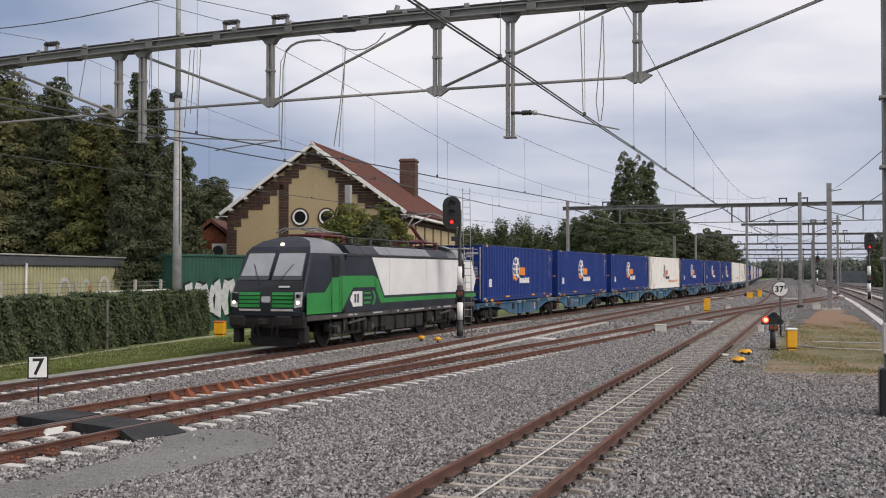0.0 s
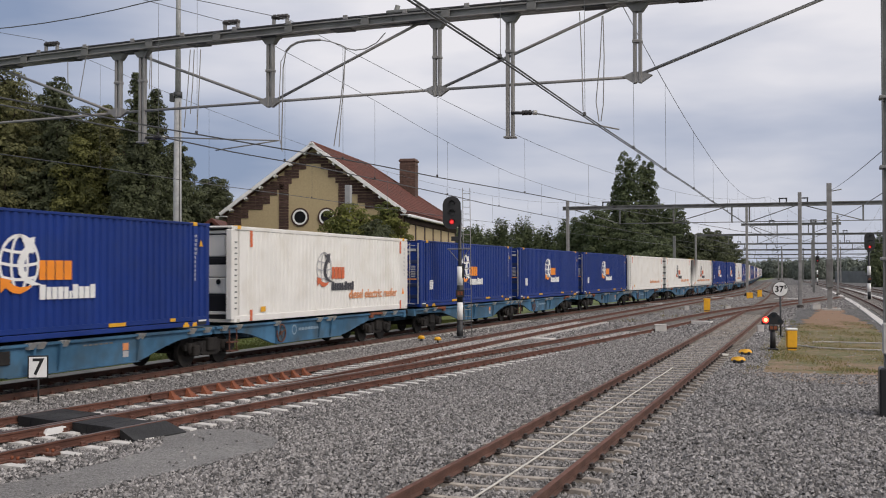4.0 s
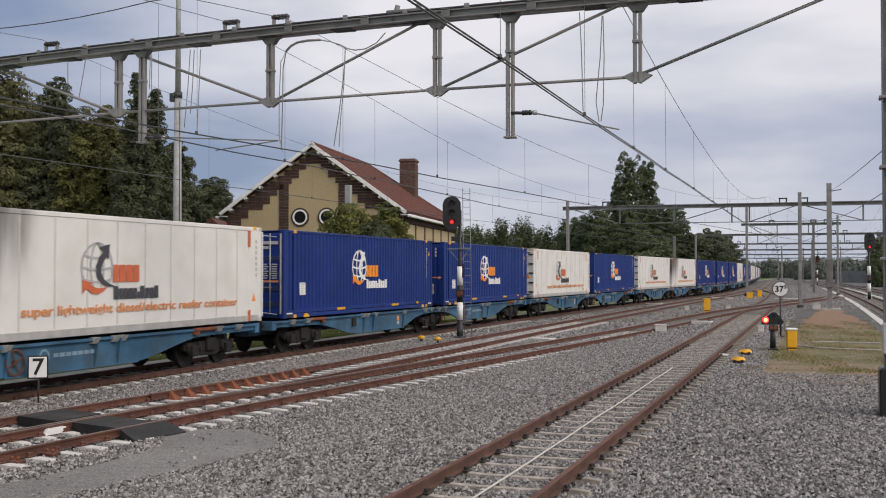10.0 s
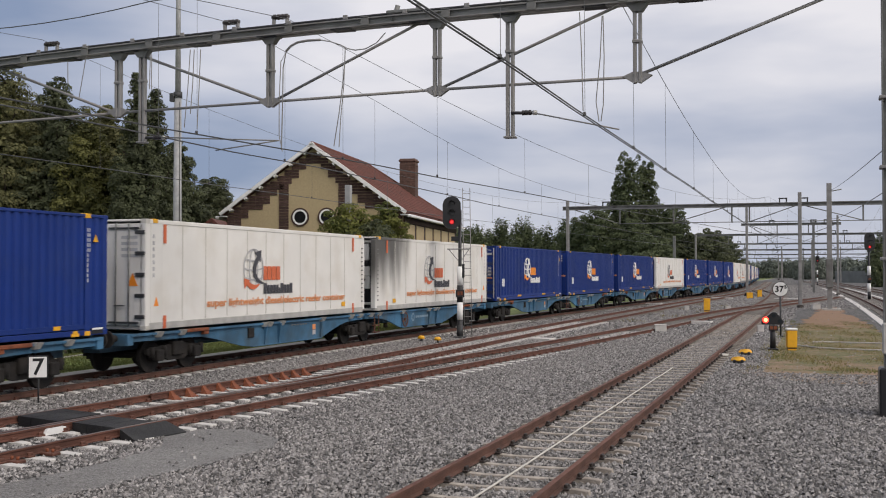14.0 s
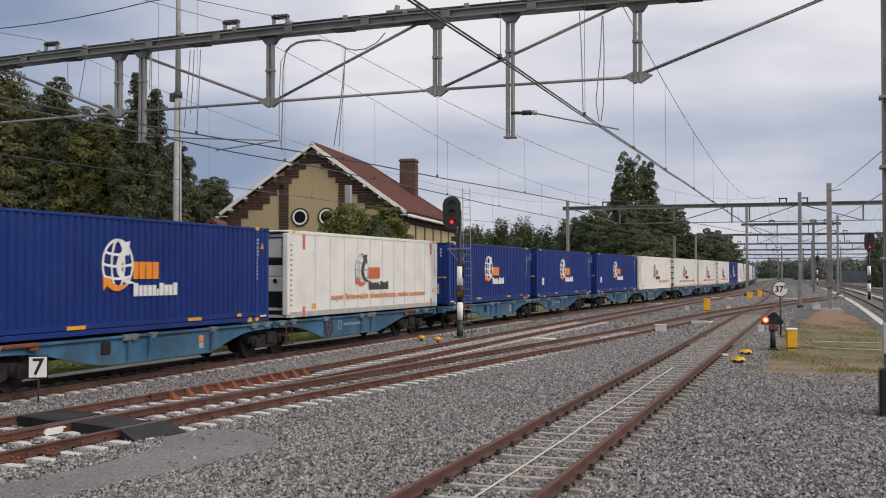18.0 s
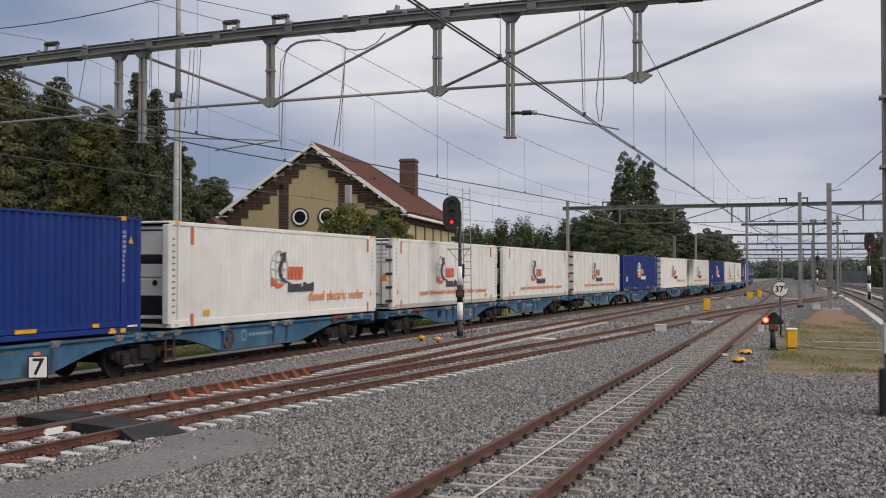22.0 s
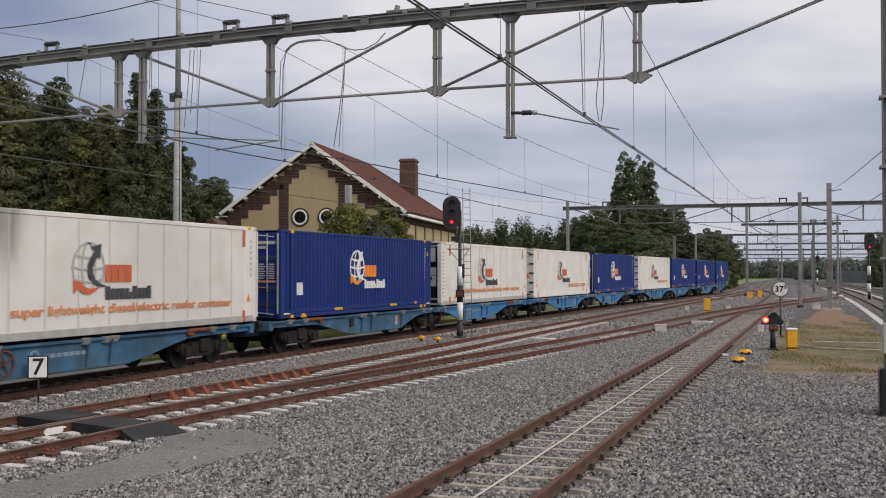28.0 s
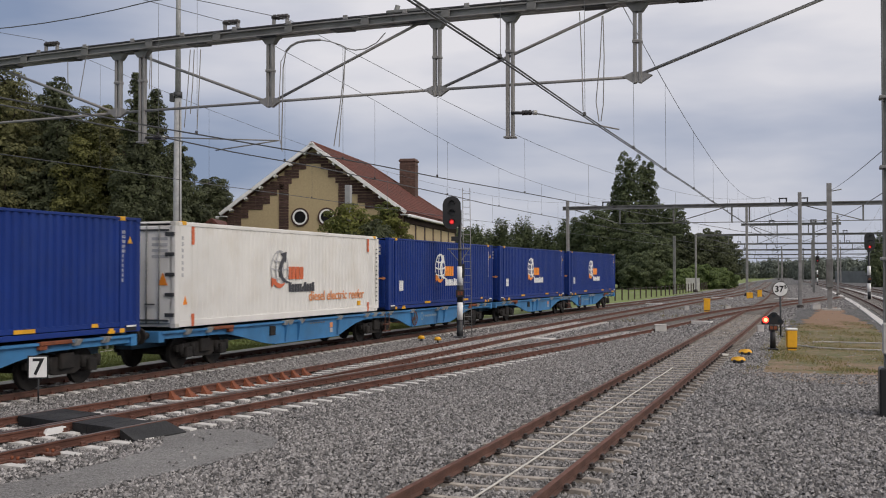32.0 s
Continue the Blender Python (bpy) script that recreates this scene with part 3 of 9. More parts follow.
def stones(name, n, area, size, seed, dense=1.25):
    """Loose ballast stones lying in the surface."""
    r = np.random.default_rng(seed)
    x0, x1, y0, y1 = area
    # denser towards the low end of y
    y = y0 + (y1 - y0) * r.random(n * 2) ** dense
    x = x0 + (x1 - x0) * r.random(n * 2)
    # inside the wedge that the shot shows
    ang = np.degrees(np.arctan2(-x, y))
    keep = (ang > -4.6) & (ang < 43)
    # few stones lie on the path
    inside = np.zeros(len(x), bool)
    for (xa, ya), (xb, yb) in zip(PATH, PATH[1:] + PATH[:1]):
        cross = ((ya > y) != (yb > y)) & (x < (xb - xa) * (y - ya) / (yb - ya + 1e-9) + xa)
        inside ^= cross
    keep &= ~(inside & (r.random(len(x)) < 0.985))
    keep &= ~((x > -1.4) & (y > 30) & (y < 84) & (r.random(len(x)) < 0.985))
    # the sleepers show between the stones
    for line, half, wide, p, gap in ((NEAR, 1.16, 0.085, 0.95, 0.76), (MAIN, 1.15, 0.13, 0.9, 0.6), (LOOP, 1.15, 0.12, 0.9, 0.6), (CROSS, 1.3, 0.13, 0.93, 0.6)):
        ux = x - hermite(*line, y)
        sl = (hermite(*line, y + 1) - hermite(*line, y - 1)) / 2
        ph = np.abs((y + sl * ux + 19.8 + gap / 2) % gap - gap / 2)
        keep &= ~((np.abs(ux) < half) & (ph < wide) & (r.random(len(x)) < p))
    x, y = x[keep][:n], y[keep][:n]
    n = len(x)
    base = np.array([(1, 0, -0.25), (0, 1, -0.25), (-1, 0, -0.25), (0, -1, -0.25), (0, 0, 0.8)], float)
    tri = np.array([(0, 1, 4), (1, 2, 4), (2, 3, 4), (3, 0, 4)])
    sc = size * (0.6 + 0.8 * r.random(n))
    v = base[None] * (0.7 + 0.6 * r.random((n, 5, 1))) + r.normal(0, 0.22, (n, 5, 3))
    v *= np.stack([sc, sc * (0.6 + 0.4 * r.random(n)), sc * (0.6 + 0.4 * r.random(n))], -1)[:, None, :]
    a = r.random(n) * 6.283
    t = r.normal(0, 0.42, n)
    ca, sa, ct, st = np.cos(a), np.sin(a), np.cos(t), np.sin(t)
    xx, zz = v[..., 0] * ct[:, None] - v[..., 2] * st[:, None], v[..., 0] * st[:, None] + v[..., 2] * ct[:, None]
    v = np.stack([xx * ca[:, None] - v[..., 1] * sa[:, None], xx * sa[:, None] + v[..., 1] * ca[:, None], zz], -1)
    z = ground_z(x, y) + 0.012 + r.random(n) * 0.02 - np.where(size > 0.05, 0.02, 0)
    v += np.stack([x, y, z], -1)[:, None, :]
    f = (tri[None] + (np.arange(n) * 5)[:, None, None]).reshape(-1, 3)
    ob = new(name, soup(name, v.reshape(-1, 3), f, "stone"))
    return tagged(ob, "loose grey crushed ballast stones between the rails", "ballast", kind="stuff")


stones("ballast_stones", 190000, (-19.3, 3.5, 9.5, 46), 0.0300, 3)
stones("far_ballast_stones", 80000, (-16.5, 9.0, 44, 230), 0.064, 4, 1.5)


# ---- tracks ----
PROFILE = [(-0.066, -0.138), (0.066, -0.138), (0.066, -0.128), (0.011, -0.116), (0.011, -0.042), (0.034, -0.033), (0.034, -0.004), (0.027, 0.0), (-0.027, 0.0), (-0.034, -0.004), (-0.034, -0.033), (-0.011, -0.042), (-0.011, -0.116), (-0.066, -0.128)]


def sweep_rail(name, parent, line, off, ys, mats, lift=0.0):
    xs = hermite(*line, ys)
    d = np.gradient(xs, ys)
    nx, ny = 1 / np.sqrt(1 + d * d), -d / np.sqrt(1 + d * d)
    zb = rail_z(xs) + lift
    V, F, MI = [], [], []
    k = len(PROFILE)
    for i in range(len(ys)):
        for o, z in PROFILE:
            V.append((xs[i] + nx[i] * (off + o), ys[i] + ny[i] * (off + o), zb[i] + z))
    for i in range(len(ys) - 1):
        for j in range(k):
            jj = (j + 1) % k
            F.append((i * k + j, i * k + jj, (i + 1) * k + jj, (i + 1) * k + j))
            MI.append(1 if j in (6, 7, 8) else 0)
    F += [tuple(range(k))[::-1], tuple((len(ys) - 1) * k + q for q in range(k))]
    MI += [0, 0]
    me = soup(name, V, F, *mats)
    me.polygons.foreach_set("material_index", MI)
    ob = new(name, me)
    ob.parent = parent
    return ob


def sleeper_mesh(material, half=1.26, dish=0.05, wide=0.13):
    b = bmesh.new()
    prof = [(-half, -0.18), (half, -0.18), (half - 0.03, 0.0), (0.95, 0.015), (0.45, 0.015 - dish), (-0.45, 0.015 - dish), (-0.95, 0.015), (-half + 0.03, 0.0)]
    prism(b, prof, -wide, wide)
    bmesh.ops.bevel(b, geom=[e for e in b.edges if e.calc_length() < 0.9 or abs(e.verts[0].co.y - e.verts[1].co.y) < 0.01], offset=0.006, segments=1, affect="EDGES")
    return mesh_of("sleeper", b, material)


def pad_mesh(material):
    b = bmesh.new()
    bbox(b, -0.045, 0.045, -0.075, 0.075, 0.0, 0.03, 0.008)
    bbox(b, -0.02, 0.02, -0.055, 0.055, 0.03, 0.075, 0.008)
    return mesh_of("rail_clip", b, material)


CLIP = None


def track(line, y0, y1, sleeper, mats, label, near=110.0, spacing=0.6, half=1.26, lift=0.0, clips=True, sink=0.0, dish=0.05, wide=0.13, clip="rust"):
    t = thing("railway_track", label, "track")
    ys = np.concatenate([np.arange(y0, min(y1, 120), 1.5), np.arange(max(y0, 120), y1 + 1, 6.0)])
    for off in (-0.7535, 0.7535):
        sweep_rail("rail", t, line, off, ys, mats, lift)
    me = sleeper_mesh(sleeper, half, dish, wide)
    ce = pad_mesh(clip) if clips else None
    rest = []
    y = max(y0, -19.8)
    k = 0
    while y < y1:
        x = at(line, y)
        ang = -math.atan((at(line, y + 1) - at(line, y - 1)) / 2)
        z = float(rail_z(x)) - 0.153 + lift
        m = pose(x, y, z - sink, 0, 0, math.degrees(ang) + rng.normal(0, 0.4))
        if y < near:
            share("sleeper", me, t, m)
            if ce and 11 < y < 40:
                for o in (-0.845, -0.66, 0.66, 0.845):
                    share("rail_clip", ce, t, pose(x, y, z, 0, 0, math.degrees(ang)) @ Matrix.Translation((o, 0, 0)))
        else:
            rest.append(m)
        y += spacing
        k += 1
    if rest:
        b = bmesh.new()
        for m in rest:
            box(b, -half, half, -0.13, 0.13, -0.15, 0.012, m)
        tagged(part("far_sleeper_bed", b, "far_sleeper", t), kind="stuff")
    return t


track(MAIN, -40, 330, "white_sleeper", ("rail_side", "dark_rail"), "main railway track with dark worn rails on pale concrete sleepers", near=62, half=1.14, dish=0.035, wide=0.10, sink=0.004)
track(LOOP, -40, 330, "white_sleeper", ("rust", "rail_top"), "loop track with rusty brown rails on pale concrete bearers", near=62, half=1.14, dish=0.03, wide=0.095, sink=0.006)
track(CROSS, -20, 125, "white_sleeper", ("rust", "rail_top"), "diverging crossover track with rusty rails on white bearers", near=52, half=1.30, dish=0.055, wide=0.10, sink=0.012)
track(NEAR, -30, 290, "old_sleeper", ("rail_side", "rust"), "disused siding with brown rails on half-buried worn sleepers", near=70, spacing=0.76, half=1.15, sink=-0.006, dish=0.035, wide=0.06, clip="dark_rail")
XLINK = ([95, 107, 122, 145, 172, 196, 215], [-3.83, -3.98, -4.75, -6.6, -8.6, -9.6, -9.95])
track(XLINK, 104, 206, "white_sleeper", ("rust", "rail_top"), "connecting track curving across to the loop on pale bearers", near=104)
track(PLAT, -40, 330, "white_sleeper", ("rust", "rail_top"), "platform track with brown rails on pale sleepers", near=20)
track(PLAT_FAR, -40, 330, "white_sleeper", ("rust", "rail_top"), "far platform track with brown rails on pale sleepers", near=20)


# ---- the goods train ----
YS = np.linspace(-900, 1200, 4201)
XS = hermite(*MAIN, YS)
XS[YS > 290] = -16.4 - 0.040 * (YS[YS > 290] - 290)
SS = np.concatenate([[0], np.cumsum(np.hypot(np.diff(XS), np.diff(YS)))])
SS += 2.0 - np.interp(2.0, YS, SS)


def on_track(s):
    y = np.interp(s, SS, YS)
    return np.interp(y, YS, XS), y


def car_pose(s, half):
    """Where a car stands whose two bogies ride on the track, half apart from its middle."""
    (xa, ya), (xb, yb) = on_track(s - half), on_track(s + half)
    return pose((xa + xb) / 2, (ya + yb) / 2, 0, 0, 0, -math.degrees(math.atan2(xb - xa, yb - ya)))


def run(t):
    """How far the train has come after t seconds: it slows a little."""
    return 17.117 * t + 0.0092 * t * (32 - t)


PITCH = 15.298
FIRST = 58.96


def wheel_pair(b, y, r=0.45):
    for s in (-1, 1):
        disc(b, (s * 0.73, y, r), r, -0.06, 0.06, "x", 20)
        disc(b, (s * 0.80, y, r), r * 0.35, -0.05, 0.08, "x", 12)
    tube(b, (-0.7, y, r), (0.7, y, r), 0.08, 8)


def bogie(parent, y, base=0.9, r=0.45):
    b = bmesh.new()
    for s in (-1, 1):
        prism2 = bmesh.new()
        prism(prism2, [(-base - 0.45, 0.50), (-base + 0.25, 0.42), (-0.35, 0.30), (0.35, 0.30), (base - 0.25, 0.42), (base + 0.45, 0.50), (base + 0.45, 0.66), (0.5, 0.72), (-0.5, 0.72), (-base - 0.45, 0.66)], 0.0, 0.10, "x")
        join(b, prism2, Matrix.Translation((s * 0.98 - 0.05, y, 0)))
        for e in (-base, base):
            bbox(b, s * 1.06 - 0.10, s * 1.06 + 0.10, y + e - 0.16, y + e + 0.16, 0.32, 0.62, 0.03)
            for q in (-0.28, 0.28):
                tube(b, (s * 1.05, y + e + q, 0.42), (s * 1.05, y + e + q, 0.70), 0.075, 8)
        bbox(b, s * 1.02 - 0.1, s * 1.02 + 0.1, y - 0.25, y + 0.25, 0.42, 0.80, 0.03)
    box(b, -0.95, 0.95, y - 0.2, y + 0.2, 0.45, 0.75)
    fr = part("bogie", b, "bogie", parent, "grimy two-axle bogie")
    for e in (-base, base):
        b = bmesh.new()
        wheel_pair(b, y + e, r)
        part("wheelset", b, "bogie", fr)


def buffers(b, y, d, s, z=1.0):
    tube(b, (s * 0.875, y, z), (s * 0.875, y + d * 0.42, z), 0.09, 10)
    disc(b, (s * 0.875, y + d * 0.42, z), 0.22, -0.03, 0.03, "y", 16)


FLOOR = 1.17


def build_wagon(kind):
    """One half of an articulated pair. 'lead' has its own bogie at the low end of y and carries the shared bogie
    at the other; 'trail' is its mirror image, resting on the shared bogie of the half before it."""
    lead = kind == "lead"
    w = thing("flat_wagon", "blue articulated container wagon half with its own end bogie" if lead else "blue articulated container wagon half with a brake handwheel", "wagon", group="container wagons of the goods train")

    def f(y):
        return y if lead else -0.9 - y

    def span(ya, yb):
        return sorted((f(ya), f(yb)))
    outline = [(-7.5, FLOOR - 0.10), (-7.5, 0.90), (-4.6, 0.88), (-4.0, 0.85), (-3.3, 0.74), (-2.6, 0.60), (-1.9, 0.47), (-1.5, 0.42), (-1.2, 0.405), (3.45, 0.405), (3.75, 0.45), (4.4, 0.62), (5.0, 0.76), (5.5, 0.84), (6.0, 0.88), (7.1, 0.90), (7.1, FLOOR - 0.10)]
    outline = [(f(y), z) for y, z in outline]
    for s in (-1, 1):
        b = bmesh.new()
        prism(b, outline, s * 1.12, s * 1.20, "x")
        part("side_sill", b, "wagon", w)
        b = bmesh.new()
        box(b, *sorted((s * 1.10, s * 1.28)), *span(-7.5, 7.1), FLOOR - 0.13, FLOOR - 0.07)
        box(b, *sorted((s * 1.16, s * 1.26)), *span(-1.3, 3.5), 0.39, 0.42)
        part("flange", b, "wagon", w)
        for y in (-0.5, 0.40, 3.45):
            b = bmesh.new()
            prism(b, [(1.18, 0.42), (1.23, 0.42), (1.33, FLOOR - 0.12), (1.18, FLOOR - 0.12)], f(y) - 0.03, f(y) + 0.03)
            if s < 0:
                bmesh.ops.scale(b, vec=(-1, 1, 1), verts=b.verts)
            part("rib", b, "wagon", w)
        for y in (-6.3, -5.2, -0.6, -0.3, 0.5, 3.5, 5.9, 6.7):
            b = bmesh.new()
            prism(b, [(1.2, FLOOR - 0.20), (1.30, FLOOR - 0.20), (1.40, FLOOR - 0.05), (1.2, FLOOR - 0.05)], f(y) - 0.09, f(y) + 0.09)
            if s < 0:
                bmesh.ops.scale(b, vec=(-1, 1, 1), verts=b.verts)
            part("container_lug", b, "grey_alu", w)
        b = bmesh.new()
        bbox(b, *sorted((s * 1.2, s * 1.33)), *span(-5.0, -3.9), FLOOR - 0.14, FLOOR - 0.05, 0.015)
        bbox(b, *sorted((s * 1.2, s * 1.31)), *span(-4.15, -3.9), FLOOR - 0.24, FLOOR - 0.14, 0.015)
        part("load_stop", b, "chair", w, "rusty load stop on the sill")
    b = bmesh.new()
    box(b, -1.1, 1.1, *span(-7.5, 7.1), FLOOR - 0.13, FLOOR - 0.09)
    box(b, -0.25, 0.25, *span(-7.4, 7.0), 0.6, FLOOR - 0.10)
    for y in (-3, -1, 1, 3, 5):
        box(b, -1.1, 1.1, f(y) - 0.08, f(y) + 0.08, 0.7, FLOOR - 0.10)
    part("floor_frame", b, "wagon_dark", w)
    d = -1 if lead else 1
    ye = f(-7.5)
    b = bmesh.new()
    box(b, -1.25, 1.25, ye - 0.12, ye + 0.12, 0.82, FLOOR - 0.06)
    part("end_beam", b, "wagon", w)
    b = bmesh.new()
    bbox(b, -0.12, 0.12, *sorted((ye + d * 0.1, ye + d * 0.45)), 0.92, 1.08, 0.02)
    part("coupling", b, "bogie", w)
    for s in (-1, 1):
        b = bmesh.new()
        buffers(b, ye + d * 0.05, d, s)
        part("buffer", b, "bogie", w)
    bogie(w, f(-5.1))
    if lead:
        bogie(w, 7.3)
        b = bmesh.new()
        bbox(b, 1.20, 1.25, -1.55, -1.2, 0.68, 0.98, 0.015)
        part("valve_plate", b, "bogie", w, "square grimy brake valve cover")
        b = bmesh.new()
        box(b, 1.206, 1.211, 2.85, 3.08, 0.72, 0.90)
        part("data_panel", b, "brown_print", w)
        b = bmesh.new()
        box(b, 1.206, 1.211, 2.85, 3.08, 0.55, 0.70)
        part("data_panel", b, "grey_print", w)
        b = bmesh.new()
        for k in range(6):
            box(b, 1.206, 1.209, 1.3 + k * 0.2, 1.44 + k * 0.2, 0.92, 0.96)
        part("small_bars", b, "dull_steel", w)["kind"] = "stuff"
    else:
        b = bmesh.new()
        disc(b, (1.25, -4.1, 0.72), 0.30, 0, 0.03, "x", 22, 0.26)
        disc(b, (1.25, -4.1, 0.72), 0.06, -0.04, 0.03, "x", 10)
        for a in range(4):
            c, sn = math.cos(a * 1.571 + 0.4) * 0.27, math.sin(a * 1.571 + 0.4) * 0.27
            tube(b, (1.265, -4.1, 0.72), (1.265, -4.1 + c, 0.72 + sn), 0.014, 5)
        part("brake_handwheel", b, "rust", w, "brown brake handwheel")
        b = bmesh.new()
        disc(b, (1.204, -4.1, 0.72), 0.27, 0, 0.006, "x", 20)
        part("wheel_recess", b, "wagon_dark", w)
        b = bmesh.new()
        disc(b, (1.204, -3.1, 0.78), 0.17, 0, 0.006, "x", 22, 0.12)
        for k in range(7):
            box(b, 1.204, 1.209, -2.8 + k * 0.22, -2.62 + k * 0.22, 0.74, 0.83)
        part("owner_mark", b, "wagon_mark", w)["kind"] = "stuff"
        b = bmesh.new()
        for yy in (-7.35, -6.95):
            tube(b, (1.3, yy, 0.33), (1.3, yy, 1.0), 0.02, 5)
        for z in (0.36, 0.62):
            box(b, 1.2, 1.36, -7.36, -6.94, z - 0.02, z + 0.02)
        part("step", b, "rust", w, "rusty brown step iron")
    return w


CH, CL, CW = 2.896, 13.716, 1.25


def corner_castings(c, material):
    me = None
    for y in (-CL / 2, CL / 2):
        for x in (-CW, CW):
            for z in (FLOOR, FLOOR + CH - 0.118):
                if me is None:
                    b = bmesh.new()
                    bbox(b, -0.085, 0.085, -0.09, 0.09, 0, 0.118, 0.008)
                    me = mesh_of("corner_casting", b, material)
                share("corner_casting", me, c, Matrix.Translation((x - math.copysign(0.08, x), y - math.copysign(0.085, y), z)))


def corrugated(b, sx, y0, y1, z0, z1, pitch=0.278, depth=0.048):
    """Trapezoid wall sheet in the plane x = sx, bowed inwards by depth."""
    s = math.copysign(1, sx)
    n = int(round((y1 - y0) / pitch))
    p = (y1 - y0) / n
    ys = []
    for i in range(n):
        a = y0 + i * p
        ys += [(a, 0), (a + p * 0.40, 0), (a + p * 0.52, 1), (a + p * 0.88, 1)]
    ys.append((y1, 0))
    prev = None
    for y, d in ys:
        x = sx - s * depth * d
        cur = (b.verts.new((x, y, z0)), b.verts.new((x, y, z1)))
        if prev:
            f = (prev[0], cur[0], cur[1], prev[1])
            b.faces.new(f if s > 0 else f[::-1])
        prev = cur


def logo(c, sx, y, z, k, globe, hook, word1, word2):
    """The firm's globe with two arrows and two rows of plain blocks, as flat shapes on one side wall."""
    s = math.copysign(1, sx)
    # u runs in the reading direction of this side
    gu, gr = y - s * 0.55 * k, 0.62 * k

    def P(u, v, out):
        return (sx + s * out, gu + s * u * gr, z + v * gr)

    def strip(b, mid, out):
        """A band along (u, v, half width) points."""
        rows = []
        for n, (u, v, w) in enumerate(mid):
            a, e = mid[max(0, n - 1)], mid[min(len(mid) - 1, n + 1)]
            du, dv = e[0] - a[0], e[1] - a[1]
            ln = math.hypot(du, dv)
            rows.append([b.verts.new(P(u + q * -dv / ln * w, v + q * du / ln * w, o)) for q, o in ((-1, out), (1, out), (1, 0), (-1, 0))])
        for r0, r1 in zip(rows, rows[1:]):
            for n in range(4):
                b.faces.new((r0[n], r0[(n + 1) % 4], r1[(n + 1) % 4], r1[n]))
        b.faces.new(rows[0])
        b.faces.new(rows[-1][::-1])

    def plate(b, pts, out):
        lo, hi = [b.verts.new(P(u, v, 0)) for u, v in pts], [b.verts.new(P(u, v, out)) for u, v in pts]
        b.faces.new(hi)
        for n in range(len(pts)):
            m = (n + 1) % len(pts)
            b.faces.new((lo[n], lo[m], hi[m], hi[n]))

    def done(name, b, m, parent=c):
        bmesh.ops.recalc_face_normals(b, faces=b.faces)
        return part(name, b, m, parent)
    w = 0.045 if globe == "grey_print" else 0.06
    b = bmesh.new()
    for wide in (1.0, 0.42):
        strip(b, [(wide * math.cos(a), math.sin(a), w) for a in np.linspace(0, 2 * math.pi, 33)], 0.004)
    for v in (-0.48, 0.02, 0.5):
        e = math.sqrt(1 - v * v)
        strip(b, [(q * e, v - 0.10 * (1 - q * q), w * 0.9) for q in np.linspace(-1, 1, 9)], 0.003)
    done("globe_mark", b, globe)
    b = bmesh.new()
    strip(b, [(0.50, 0.58, 0.15), (0.22, 0.32, 0.165), (0.06, 0.0, 0.175), (0.10, -0.3, 0.16), (0.35, -0.58, 0.12), (0.75, -0.73, 0.07), (1.16, -0.77, 0.012)], 0.007)
    plate(b, [(0.80, 0.98), (0.10, 0.84), (0.70, 0.34)], 0.0075)
    done("hook_mark", b, hook)
    b = bmesh.new()
    strip(b, [(-0.62, -0.76, 0.13), (-0.3, -0.92, 0.14), (0.05, -0.97, 0.12), (0.4, -0.90, 0.07), (0.62, -0.80, 0.02)], 0.006)
    plate(b, [(-0.98, -0.50), (-0.95, -1.05), (-0.38, -0.60)], 0.0065)
    done("arrow_mark", b, word1)

    def row(u, v, h, widths, gap, lifts, m):
        """Plain upright blocks side by side."""
        b = bmesh.new()
        for wd, up in zip(widths, lifts):
            bbox(b, *sorted((sx, sx + s * 0.006)), *sorted((y + s * u * k, y + s * (u + wd) * k)), z + v * k, z + (v + h * up) * k, 0.0015)
            u += wd + gap
        part("word_mark", b, m, c)["kind"] = "stuff"
    row(0.10, -0.37, 0.45, (0.22, 0.27, 0.27, 0.27), 0.035, (1, 1, 1, 1), word1)
    row(0.12, -0.82, 0.34, (0.20, 0.16, 0.18, 0.18, 0.16, 0.09, 0.20, 0.18, 0.18, 0.19), 0.032, (1, 0.84, 0.84, 0.84, 0.84, 0.55, 1, 0.84, 0.84, 1), word2)


def text_part(c, body, sx, y, z, size, material, width=None):
    """Flat lettering on the side wall x = sx, centred on y."""
    cu = bpy.data.curves.new("lettering", "FONT")
    cu.body, cu.size, cu.extrude, cu.align_x, cu.offset = body, size, 0.002, "CENTER", 0.006
    tmp = bpy.data.objects.new("lettering", cu)
    me = bpy.data.meshes.new_from_object(tmp)
    bpy.data.objects.remove(tmp)
    if width:
        xs = [v.co.x for v in me.vertices]
        k = width / (max(xs) - min(xs))
        for v in me.vertices:
            v.co.x *= k
    me.materials.clear()
    me.materials.append(M[material])
    ob = new("lettering", me)
    ob.parent = c
    ob["kind"] = "stuff"
    s = math.copysign(1, sx)
    ob.matrix_local = Matrix.Translation((sx + s * 0.006, y, z)) @ Matrix.Rotation(s * math.pi / 2, 4, "Z") @ Matrix.Rotation(math.pi / 2, 4, "X")
    return ob


